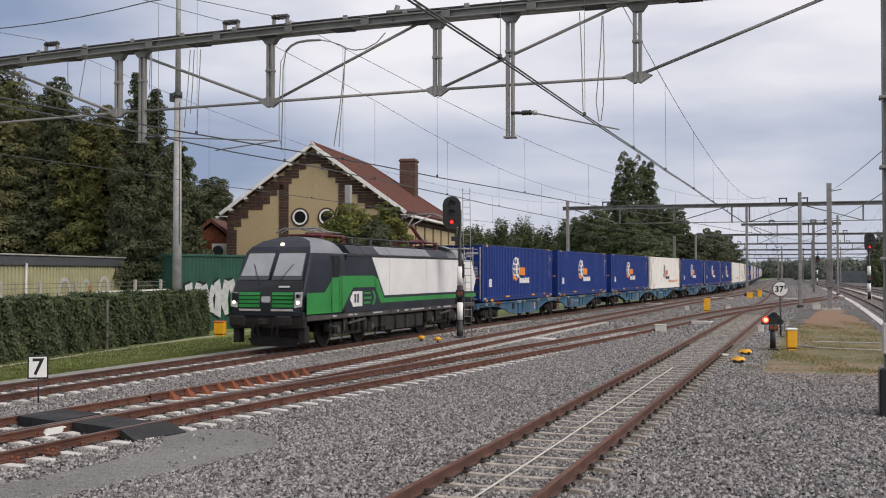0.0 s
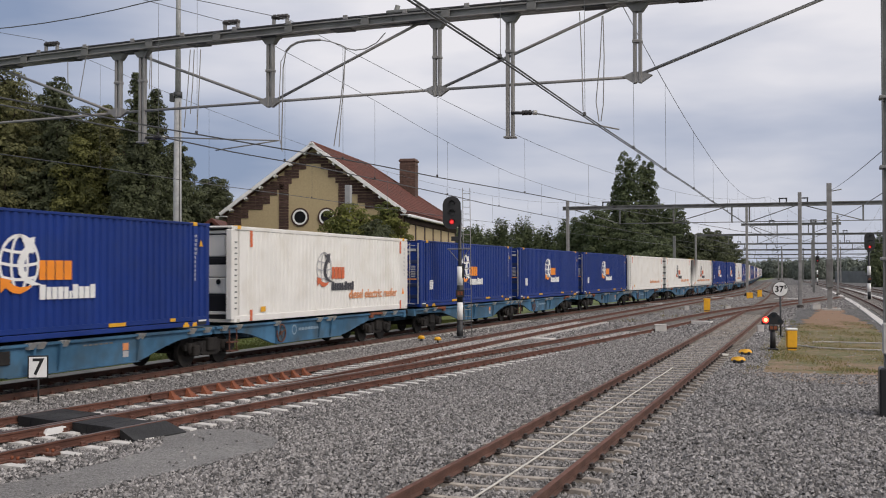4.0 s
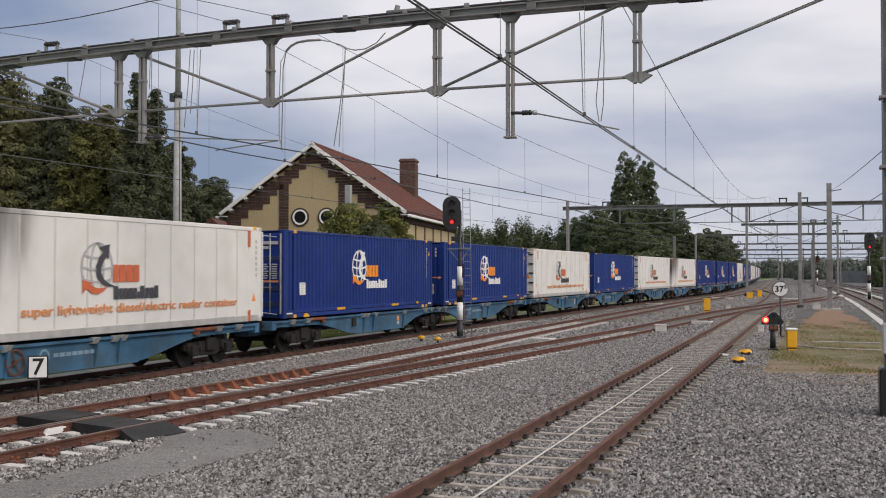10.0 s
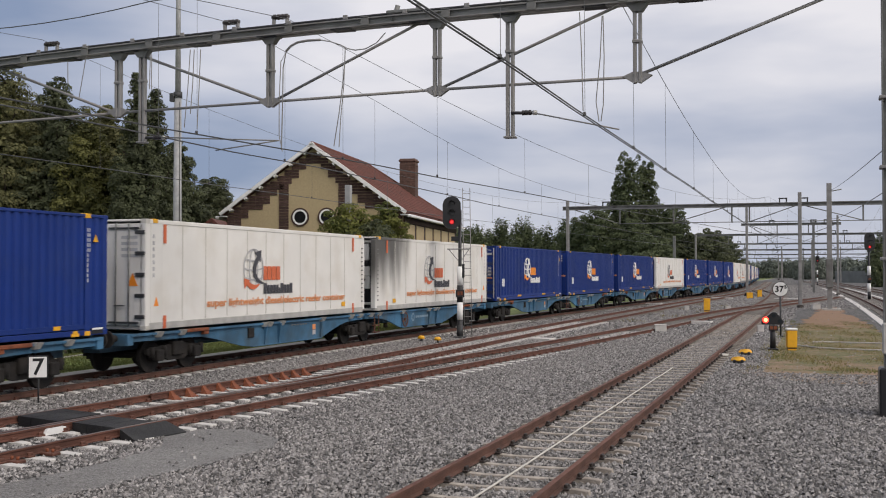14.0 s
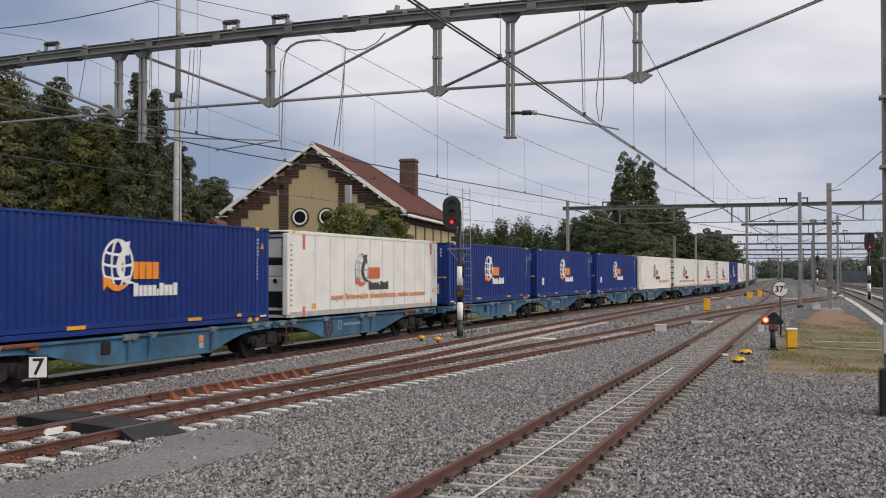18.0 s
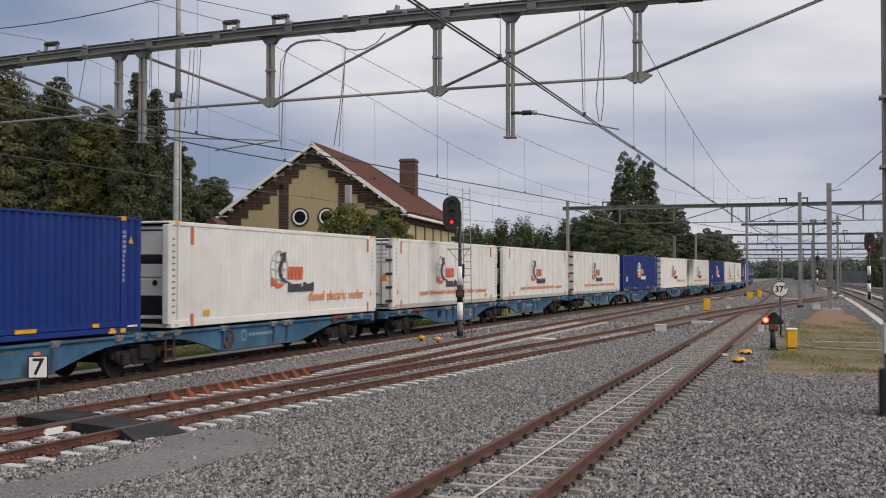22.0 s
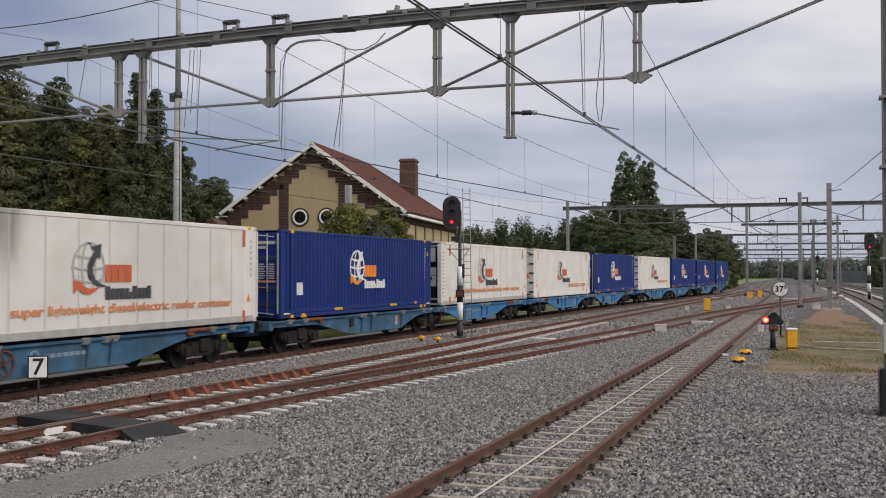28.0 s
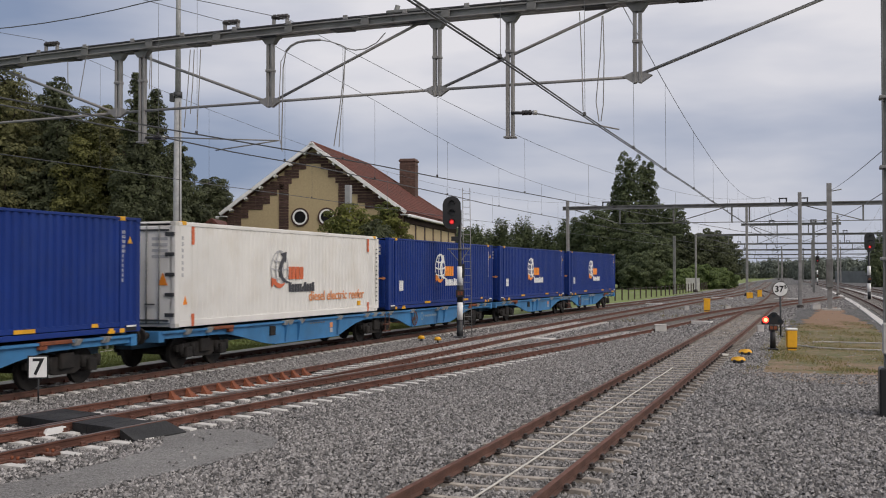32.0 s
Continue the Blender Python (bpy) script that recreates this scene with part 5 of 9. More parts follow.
def build_loco():
    L = thing("electric_locomotive", "slate and green electric locomotive with silver-white side, headlights lit", "locomotive")
    prof = [(1.49, 1.22), (1.50, 1.5), (1.50, 3.02), (1.46, 3.34), (1.34, 3.56), (1.08, 3.76), (0.6, 3.90), (0.0, 3.95)]
    full = prof + [(-x, z) for x, z in prof[-2::-1]]

    def nose(z):
        if z < 1.95:
            return 0.0
        return (z - 1.95) * 0.60 + max(0, z - 3.42) ** 1.5 * 1.7

    # main body between the cabs
    BACK = 5.9
    b = bmesh.new()
    low = [(1.49, 1.22), (1.50, 1.5), (1.50, 3.22), (1.44, 3.33), (1.2, 3.38), (0.0, 3.40)]
    low = low + [(-x, z) for x, z in low[-2::-1]]
    rows = [[b.verts.new((x, y, z)) for x, z in low] for y in (-BACK, BACK)]
    for j in range(len(low) - 1):
        f = b.faces.new((rows[0][j], rows[0][j + 1], rows[1][j + 1], rows[1][j]))
        f.material_index = 1 if 3 <= j <= 6 else 0
    b.faces.new((rows[0][0], rows[1][0], rows[1][-1], rows[0][-1]))
    bmesh.ops.recalc_face_normals(b, faces=b.faces)
    body = part("body", b, ("loco_grey", "loco_roof"), L)
    for d in (-1, 1):
        # cab shell: rows that slope back with height and round off at the corners
        b = bmesh.new()
        rows = []
        for t in (0.0, 0.12, 0.5, 0.8, 0.94, 1.0):
            row = []
            for x, z in full:
                yf = 9.05 - nose(z)
                k = t ** 1.0
                y = BACK + (yf - BACK) * k + (max(0, z - 3.22) * 0.75 if t == 0 else 0)
                sx = 1 - 0.15 * max(0, (t - 0.6) / 0.4) ** 2
                row.append(b.verts.new((x * sx, d * y, z)))
            rows.append(row)
        for i in range(len(rows) - 1):
            for j in range(len(full) - 1):
                f = b.faces.new((rows[i][j], rows[i][j + 1], rows[i + 1][j + 1], rows[i + 1][j]))
                f.smooth = True
                f.material_index = 1 if 3 <= j <= 10 else 0
            b.faces.new((rows[i][0], rows[i + 1][0], rows[i + 1][-1], rows[i][-1]))
        back = rows[0]
        n = len(back)
        for j in range(n // 2):
            q = [back[j], back[j + 1], back[n - 2 - j], back[n - 1 - j]]
            b.faces.new(q if q[1] is not q[2] else (q[0], q[1], q[3])).material_index = 1
        # front face: strips between the left and right halves
        last = rows[-1]
        n = len(last)
        for j in range(n // 2):
            a, c2 = last[j], last[n - 1 - j]
            e, g = last[j + 1], last[n - 2 - j]
            if e is g:
                b.faces.new((a, e, c2))
            else:
                b.faces.new((a, e, g, c2))
        bmesh.ops.recalc_face_normals(b, faces=b.faces)
        cab = part("cab", b, ("loco_grey", "loco_roof"), L)

        def front(u, z, out=0.012):
            return Vector((u, d * (9.05 - nose(z) + out), z))

        def fquad(name, pts, material, parent, out=0.012, label=""):
            b = bmesh.new()
            va = [b.verts.new(front(u, z, out)) for u, z in pts]
            vb = [b.verts.new(front(u, z, out - 0.05)) for u, z in pts]
            b.faces.new(va)
            for i in range(len(pts)):
                j = (i + 1) % len(pts)
                b.faces.new((va[i], va[j], vb[j], vb[i]))
            bmesh.ops.recalc_face_normals(b, faces=b.faces)
            return part(name, b, material, parent, label)

        for s in (-1, 1):
            pane = fquad("windscreen", [(s * 0.06, 2.42), (s * 1.22, 2.42), (s * 1.12, 3.36), (s * 0.06, 3.36)], "glass", cab, 0.014, "windscreen")
            fquad("sun_blind", [(s * 0.09, 2.56), (s * 1.16, 2.56), (s * 1.09, 3.33), (s * 0.09, 3.33)], "blind", cab, 0.020, "pale sun blind behind the windscreen")
            fquad("windscreen_edge", [(s * 0.06, 3.36), (s * 1.13, 3.36), (s * 1.11, 3.43), (s * 0.06, 3.43)], "black", cab)
            b = bmesh.new()
            tube(b, front(s * 0.35, 2.30, 0.04), front(s * 0.75, 2.95, 0.05), 0.012, 5)
            part("wiper", b, "black", cab)
            for i in range(4):
                z = 1.50 + i * 0.135
                fquad("grille_slat", [(s * 0.24, z), (s * (1.02), z), (s * 1.04, z + 0.095), (s * 0.24, z + 0.095)], "loco_green", cab)
            fquad("grille_bar", [(s * 0.2, 1.37), (s * 1.02, 1.37), (s * 1.02, 1.44), (s * 0.2, 1.44)], "grey_alu", cab, 0.02)
            lamp = fquad("headlamp_housing", [(s * 1.08, 1.48), (s * 1.34, 1.52), (s * 1.36, 2.02), (s * 1.10, 2.0)], "lamp_glass", cab, 0.016)
            b = bmesh.new()
            c = front(s * 1.22, 1.66, 0.02)
            disc(b, c, 0.06, -0.01, 0.012, "y", 16)
            part("headlight", b, "glow_white", cab, "lit headlight")
            b = bmesh.new()
            disc(b, front(s * 1.22, 1.88, 0.02), 0.07, -0.01, 0.012, "y", 14)
            part("tail_lamp", b, "front_mask", cab)
        fquad("front_mask", [(-1.30, 1.30), (1.30, 1.30), (1.32, 1.95), (1.26, 2.40), (-1.26, 2.40), (-1.32, 1.95)], "front_mask", cab, 0.004)
        fquad("badge", [(-0.14, 1.66), (0.14, 1.66), (0.17, 1.76), (0.14, 1.86), (-0.14, 1.86), (-0.17, 1.76)], "grey_print", cab, 0.02)
        fquad("number_bars", [(0.42, 2.16), (0.82, 2.16), (0.82, 2.22), (0.42, 2.22)], "grey_print", cab)
        b = bmesh.new()
        disc(b, front(0.0, 3.64, 0.03), 0.07, -0.02, 0.03, "y", 16)
        part("top_light", b, "glow_white", cab, "lit top headlight")
        # buffer beam, buffers, coupling and plough
        b = bmesh.new()
        bbox(b, -1.42, 1.42, min(d * 8.75, d * 9.0), max(d * 8.75, d * 9.0), 0.78, 1.34, 0.04)
        part("buffer_beam", b, "bogie", L)
        for s in (-1, 1):
            b = bmesh.new()
            tube(b, (s * 0.875, d * 8.95, 1.05), (s * 0.875, d * 9.38, 1.05), 0.12, 12)
            bbox(b, s * 0.875 - 0.30, s * 0.875 + 0.30, min(d * 9.38, d * 9.47), max(d * 9.38, d * 9.47), 0.87, 1.23, 0.05)
            part("buffer", b, "bogie", L)
        b = bmesh.new()
        bbox(b, -0.1, 0.1, min(d * 8.9, d * 9.4), max(d * 8.9, d * 9.4), 0.92, 1.12, 0.03)
        for x in (-0.45, -0.25, 0.28, 0.5):
            polytube(b, [(x, d * 9.02, 1.0), (x, d * 9.16, 0.72), (x * 0.9, d * 9.1, 0.5)], 0.025, 6)
        part("coupling", b, "bogie", L)
        b = bmesh.new()
        prism(b, [(-0.8, 0.14), (0.8, 0.14), (1.0, 0.40), (0.55, 0.46), (-0.55, 0.46), (-1.0, 0.40)], d * 8.42, d * 8.50)
        part("plough", b, "under", L)
        b = bmesh.new()
        bbox(b, -0.95, 0.95, min(d * 7.9, d * 8.45), max(d * 7.9, d * 8.45), 0.40, 0.80, 0.05)
        part("front_skirt", b, "bogie", L)
        for x in (-1.25, 1.25):
            b = bmesh.new()
            bbox(b, x - 0.12, x + 0.12, min(d * 8.5, d * 8.85), max(d * 8.5, d * 8.85), 0.28, 0.85, 0.02)
            part("corner_step", b, "bogie", L)
    # livery panels
    b = bmesh.new()
    side_poly(b, [(-8.95, 1.26), (-8.95, 1.98), (-7.6, 1.98), (-6.9, 2.55), (-3.42, 2.55), (-3.05, 2.12), (-5.3, 2.12), (-6.3, 1.26)], 1.492, 0.014)
    side_poly(b, [(-3.42, 2.55), (-3.02, 2.40), (-2.45, 1.68), (8.9, 1.68), (8.9, 1.50), (-2.75, 1.50), (-3.3, 2.12)], 1.492, 0.014)
    part("green_band", b, "loco_green", L)
    b = bmesh.new()
    side_poly(b, [(-3.6, 3.24), (-2.4, 1.78), (8.5, 1.78), (8.85, 2.35), (8.2, 3.24)], 1.490, 0.02)
    part("white_panel", b, "loco_white", L, "silver-white covered side panel")
    b = bmesh.new()
    side_poly(b, [(-5.3, 1.42), (-5.57, 1.70), (-5.3, 1.98), (-4.5, 1.98), (-4.5, 1.42)], 1.495, 0.014)
    part("mark_plate", b, "loco_white", L)
    for y0, y1 in ((-5.2, -5.06), (-4.96, -4.82)):
        b = bmesh.new()
        side_poly(b, [(y0, 1.56), (y1, 1.56), (y1, 1.88), (y0, 1.88)], 1.51, 0.005)
        part("mark_bar", b, "loco_grey", L)
    # rain strip under the roof, seams and grab rails on the white side
    for y in (-1.9, 2.2, 6.25):
        b = bmesh.new()
        side_poly(b, [(y - 0.012, 1.8), (y + 0.012, 1.8), (y + 0.012, 3.28), (y - 0.012, 3.28)], 1.508, 0.006)
        part("panel_seam", b, "grey_alu", L)
    b = bmesh.new()
    side_poly(b, [(-BACK, 3.26), (BACK, 3.26), (BACK, 3.33), (-BACK, 3.33)], 1.455, 0.06)
    part("rain_strip", b, "black", L)
    for y in (-3.4, -2.4, 2.6, 3.8, 5.4, 6.6, 7.6):
        for s in (-1, 1):
            b = bmesh.new()
            bbox(b, *sorted((s * 1.2, s * 1.37)), y, y + 0.7, 0.55, 1.0, 0.02)
            part("equipment_box", b, "under", L)
    b = bmesh.new()
    side_poly(b, [(-4.35, 1.5), (-3.75, 1.5), (-3.75, 1.58), (-4.35, 1.58)], 1.495, 0.014)
    side_poly(b, [(-4.35, 1.68), (-3.65, 1.68), (-3.65, 1.76), (-4.35, 1.76)], 1.495, 0.014)
    side_poly(b, [(-4.35, 1.86), (-3.75, 1.86), (-3.75, 1.94), (-4.35, 1.94)], 1.495, 0.014)
    side_poly(b, [(-3.6, 1.45), (-3.37, 1.72), (-3.6, 1.98), (-3.43, 1.98), (-3.2, 1.72), (-3.43, 1.45)], 1.495, 0.014)
    part("arrow_mark", b, "loco_green", L)
    b = bmesh.new()
    for y, w in ((-6.9, 0.3), (-5.6, 0.35), (-5.1, 0.25), (-3.4, 0.9), (-1.0, 0.18), (-0.2, 0.4), (0.5, 1.5), (2.6, 0.2), (3.6, 0.4), (4.4, 1.0), (6.9, 0.2)):
        for s in (-1, 1):
            box(b, *sorted((s * 1.46, s * 1.466)), y, y + w, 1.11, 1.165)
    part("number_bars", b, "grey_print", L)["kind"] = "stuff"
    for y in (-1.6, 2.2):
        for s in (-1, 1):
            b = bmesh.new()
            disc(b, (s * 1.462, y, 1.13), 0.07, -0.004, 0.004, "x", 14)
            part("sill_opening", b, "black", L)
    for d in (-1, 1):
        for s in (-1, 1):
            b = bmesh.new()
            box(b, *sorted((s * 1.495, s * 1.517)), *sorted((d * 6.98, d * 6.54)), 2.50, 3.26)
            part("door_window", b, "pane", L)
            b = bmesh.new()
            box(b, *sorted((s * 1.49, s * 1.508)), *sorted((d * 7.08, d * 7.05)), 1.25, 3.3)
            box(b, *sorted((s * 1.49, s * 1.508)), *sorted((d * 6.47, d * 6.44)), 1.25, 3.3)
            part("door_edge", b, "black", L)
            for k in (7.16, 6.34):
                b = bmesh.new()
                tube(b, (s * 1.55, d * k, 1.3), (s * 1.55, d * k, 2.55), 0.014, 6)
                part("handrail", b, "dark_steel", L)
            b = bmesh.new()
            for z in (0.45, 0.75, 1.05):
                box(b, *sorted((s * 1.35, s * 1.52)), *sorted((d * 7.0, d * 6.55)), z, z + 0.04)
            part("steps", b, "loco_sill", L)
    # underframe, bogies and boxes
    b = bmesh.new()
    bbox(b, -1.46, 1.46, -8.8, 8.8, 1.02, 1.25, 0.03)
    part("underframe", b, "loco_sill", L)
    b = bmesh.new()
    bbox(b, -1.3, 1.3, -2.2, 2.2, 0.35, 1.0, 0.06)
    for y in (-1.6, -0.5, 0.6, 1.7):
        bbox(b, -1.38, 1.38, y - 0.4, y + 0.4, 0.4, 0.95, 0.03)
    part("transformer_box", b, "under", L)
    for y in (-4.75, 4.75):
        b = bmesh.new()
        for s in (-1, 1):
            p2 = bmesh.new()
            prism(p2, [(-2.1, 0.62), (-1.5, 0.50), (-0.6, 0.42), (0.6, 0.42), (1.5, 0.50), (2.1, 0.62), (2.1, 0.85), (0.5, 0.95), (-0.5, 0.95), (-2.1, 0.85)], -0.08, 0.08, "x")
            join(b, p2, Matrix.Translation((s * 1.15, y, 0)))
            for e in (-1.5, 1.5):
                bbox(b, s * 1.22 - 0.12, s * 1.22 + 0.12, y + e - 0.22, y + e + 0.22, 0.42, 0.82, 0.04)
                tube(b, (s * 1.25, y + e * 0.55, 0.5), (s * 1.25, y + e * 0.55, 1.05), 0.12, 10)
            for e in (-0.25, 0.25):
                tube(b, (s * 1.28, y + e, 0.55), (s * 1.28, y + e, 1.05), 0.13, 10)
        fr = part("bogie", b, "under", L)
        for s in (-1, 1):
            for e in (-2.05, -0.95, 0.95, 2.05):
                b = bmesh.new()
                polytube(b, [(s * 1.30, y + e, 1.05), (s * 1.34, y + e, 0.62), (s * 1.2, y + e * 1.02, 0.2)], 0.03, 6)
                part("sand_pipe", b, "loco_sill", fr)
            for e in (-1.5, 1.5):
                b = bmesh.new()
                tube(b, (s * 1.37, y + e, 0.62), (s * 1.39, y + e, 0.62), 0.12, 14)
                part("axle_cap", b, "loco_sill", fr)
            b = bmesh.new()
            tube(b, (s * 1.40, y - 0.75, 0.82), (s * 1.40, y + 0.75, 0.94), 0.05, 8)
            part("yaw_damper", b, "loco_sill", fr)
        for e in (-1.5, 1.5):
            b = bmesh.new()
            wheel_pair(b, y + e, 0.61)
            part("wheelset", b, "bogie", fr)
    # roof gear: hatches, two folded pantographs, insulators, bus bar
    for y0, y1, m in ((-5.3, -4.1, "loco_grey"), (-4.05, -2.7, "loco_grey"), (-2.65, -1.5, "loco_roof"), (-1.45, 1.6, "loco_roof"), (1.65, 3.0, "loco_roof"), (3.05, 5.3, "loco_grey")):
        b = bmesh.new()
        prism(b, [(-1.40, 3.36), (1.40, 3.36), (1.12, 3.66), (0.6, 3.72), (-0.6, 3.72), (-1.12, 3.66)], y0, y1)
        hatch = part("roof_hatch", b, m, L)
        b = bmesh.new()
        for x in (-0.5, 0.5):
            bbox(b, x - 0.3, x + 0.3, y0 + 0.25, y1 - 0.25, 3.70, 3.76, 0.02)
        part("vent_cover", b, "under", hatch)
    for d in (-1, 1):
        y = d * 5.0 - 0.2
        for x in (-0.6, 0.6):
            for yy in (y - 0.9, y + 0.9):
                b = bmesh.new()
                tube(b, (x, yy, 3.55), (x, yy, 4.0), 0.06, 10)
                for q in range(5):
                    disc(b, (x, yy, 3.66 + q * 0.07), 0.115, -0.018, 0.018, "z", 12)
                part("insulator", b, "pantograph", L, "ribbed red-brown insulator")
        b = bmesh.new()
        for x in (-0.6, 0.6):
            tube(b, (x, y - 1.1, 4.02), (x, y + 1.1, 4.02), 0.045, 6)
        for yy in (y - 1.0, y, y + 1.0):
            tube(b, (-0.6, yy, 4.02), (0.6, yy, 4.02), 0.045, 6)
        tube(b, (0, y - 0.9, 4.07), (0, y + 1.25, 4.16), 0.06, 6)
        panto = part("pantograph_frame", b, "pantograph", L, "folded red-brown pantograph frame")
        b = bmesh.new()
        if d < 0:
            # folded down
            tube(b, (-0.35, y + 1.25, 4.16), (-0.12, y - 1.2, 4.24), 0.03, 6)
            tube(b, (0.35, y + 1.25, 4.16), (0.12, y - 1.2, 4.24), 0.03, 6)
            hy, hz = y - 1.2, 4.26
        else:
            # raised to the wire: the lower arm leans to the front, the upper arm comes back over it
            arm = bmesh.new()
            tube(arm, (0, y + 0.7, 4.06), (0, y - 0.75, 4.78), 0.065, 8)
            tube(arm, (0.25, y + 0.3, 4.06), (0.1, y - 0.65, 4.70), 0.03, 6)
            part("lower_arm", arm, "pantograph", panto, "red-brown lower arm")
            tube(b, (-0.08, y - 0.78, 4.78), (-0.4, y + 0.75, 5.30), 0.03, 6)
            tube(b, (0.08, y - 0.78, 4.78), (0.4, y + 0.75, 5.30), 0.03, 6)
            hy, hz = y + 0.8, 5.36
        for yy in (hy - 0.18, hy + 0.18):
            polytube(b, [(-0.97, yy, hz - 0.16), (-0.65, yy, hz), (0.65, yy, hz), (0.97, yy, hz - 0.16)], 0.03, 6)
        part("collector_head", b, "steel", panto)
    b = bmesh.new()
    for y in (-3.3, -1.5, 0.5, 2.5):
        tube(b, (0.5, y, 3.66), (0.5, y, 3.98), 0.06, 8)
    tube(b, (0.5, -4.2, 4.0), (0.5, 4.2, 4.0), 0.03, 6)
    part("roof_busbar", b, "dark_steel", L)
    return L


# B blue, S white panelled, R white ribbed, P white ribbed without mark, K sooty white panelled
DOORS_FIRST = (0, 4, 5, 6, 10, 16, 30, 33)
ORDER = "BBBRBBBPRKBBSBSKBBBSBBBRSSSBRKBSRBRBBB"


# ---- overhead line: portals, wires, masts ----
def gantry_y(x):
    return 21.85 - 0.054 * x


NEAR_TAILS = [[(-4.11, 7.89), (-4.15, 7.07), (-4.24, 6.15), (-4.18, 5.74)], [(-4.09, 7.89), (-4.07, 7.06), (-4.09, 6.08), (-4.14, 5.74)], [(-4.58, 8.01), (-4.54, 7.21), (-4.51, 5.97)]]


def near_portal():
    g = thing("overhead_line_portal", "grey galvanised steel overhead-line portal with hanging truss rods", "portal")

    def p(x, z, dy=0.0):
        return (x, gantry_y(x) + dy, z)

    xa, xb = -24.5, 1.3

    def camber(x):
        """The beam is arched a little over its span."""
        return 0.12 - 0.00115 * (x + 8.5) ** 2

    def bar(name, z0, z1, dy, half):
        b = bmesh.new()
        m = "dull_steel" if name == "beam_web" else "steel"
        rings = []
        for x in np.linspace(xa, xb, 14):
            rings.append([b.verts.new(p(x, z + camber(x), dy + e)) for z, e in ((z0, -half), (z0, half), (z1, half), (z1, -half))])
        for r0, r1 in zip(rings, rings[1:]):
            for k in range(4):
                b.faces.new((r0[k], r0[(k + 1) % 4], r1[(k + 1) % 4], r1[k]))
        b.faces.new(rings[0][::-1])
        b.faces.new(rings[-1])
        bmesh.ops.recalc_face_normals(b, faces=b.faces)
        part(name, b, m, g)
    for dy in (-0.14, 0.14):
        bar("beam_flange", 8.035, 8.06, dy, 0.07)
        bar("beam_flange", 8.185, 8.215, dy, 0.07)
        bar("beam_web", 8.06, 8.185, dy, 0.012)
    # dark timber-like packing plates under the beam and pale tie plates on its face
    b = bmesh.new()
    bbox(b, -0.24, 0.24, -0.18, 0.18, -0.012, 0.012, 0.004)
    me = mesh_of("packing_plate", b, "dark_steel")
    b = bmesh.new()
    bbox(b, -0.10, 0.10, -0.225, -0.212, 0.04, 0.21, 0.004)
    bbox(b, -0.09, 0.09, -0.24, -0.20, 0.218, 0.235, 0.004)
    me2 = mesh_of("tie_plate", b, "dull_steel")
    for i in range(13):
        x = -23.6 + i * 1.93
        share("packing_plate", me, g, pose(x, gantry_y(x), 8.022 + camber(x), 0, 0, 0))
        share("tie_plate", me2, g, pose(x + 0.62, gantry_y(x + 0.62), 8.0 + camber(x), 0, 0, 0))
    b = bmesh.new()
    polytube(b, [p(x, 8.248 + camber(x), -0.15) for x in np.linspace(xa, xb, 12)], 0.034, 6)
    part("cable_tray", b, "black", g, "black cable run along the beam")
    b = bmesh.new()
    polytube(b, [p(x, 8.235 + camber(x) + 0.012 * math.sin(x * 3), 0.05) for x in np.linspace(xa, xb, 40)], 0.02, 5)
    part("cable", b, "insul", g)
    for x in np.arange(-23, 1, 1.45):
        b = bmesh.new()
        c = camber(x)
        bbox(b, x - 0.07, x + 0.07, gantry_y(x) - 0.22, gantry_y(x) - 0.08, 8.217 + c, 8.23 + c, 0.004)
        bbox(b, x - 0.055, x + 0.055, gantry_y(x) - 0.22, gantry_y(x) - 0.19, 8.217 + c, 8.31 + c, 0.008)
        part("cable_clamp", b, "steel", g)
    b = bmesh.new()
    tube(b, p(-24.5, 6.50), p(-16.3, 6.615), 0.032, 8)
    tube(b, p(-16.3, 6.615), p(-7.8, 6.65), 0.032, 8)
    tube(b, p(-7.8, 6.65), p(-3.4, 6.635), 0.032, 8)
    part("bottom_chord", b, "steel", g)
    for (x0, z0), (x1, z1) in (((-20.1, 7.98), (-16.35, 6.60)), ((-15.5, 7.93), (-12.15, 6.67)), ((-11.8, 6.68), (-8.2, 8.15)), ((-7.65, 6.70), (-3.8, 8.12)), ((-3.3, 6.70), (0.9, 8.15)), ((-24.3, 6.55), (-20.6, 7.98))):
        b = bmesh.new()
        tube(b, p(x0, z0), p(x1, z1), 0.034, 8)
        part("diagonal_rod", b, "steel", g)
    for x, zb in ((-16.3, 6.5), (-15.58, 5.87), (-11.98, 6.5), (-7.80, 6.5), (-6.13, 5.55), (-3.42, 6.5)):
        for dx in (-0.055, 0.055):
            b = bmesh.new()
            bbox(b, x + dx - 0.032, x + dx + 0.032, gantry_y(x) - 0.06, gantry_y(x) + 0.06, zb, 8.03 + camber(x), 0.01)
            part("hanger_channel", b, "steel", g)
        b = bmesh.new()
        c = camber(x)
        prism(b, [(x - 0.10, 7.86 + c), (x + 0.10, 7.86 + c), (x + 0.23, 8.033 + c), (x - 0.23, 8.033 + c)], gantry_y(x) - 0.09, gantry_y(x) + 0.09)
        part("hanger_head", b, "dull_steel", g, "flared bracket under the beam")
        b = bmesh.new()
        bbox(b, x - 0.10, x + 0.10, gantry_y(x) - 0.08, gantry_y(x) + 0.08, 7.32, 7.38, 0.01)
        part("hanger_clamp", b, "steel", g)
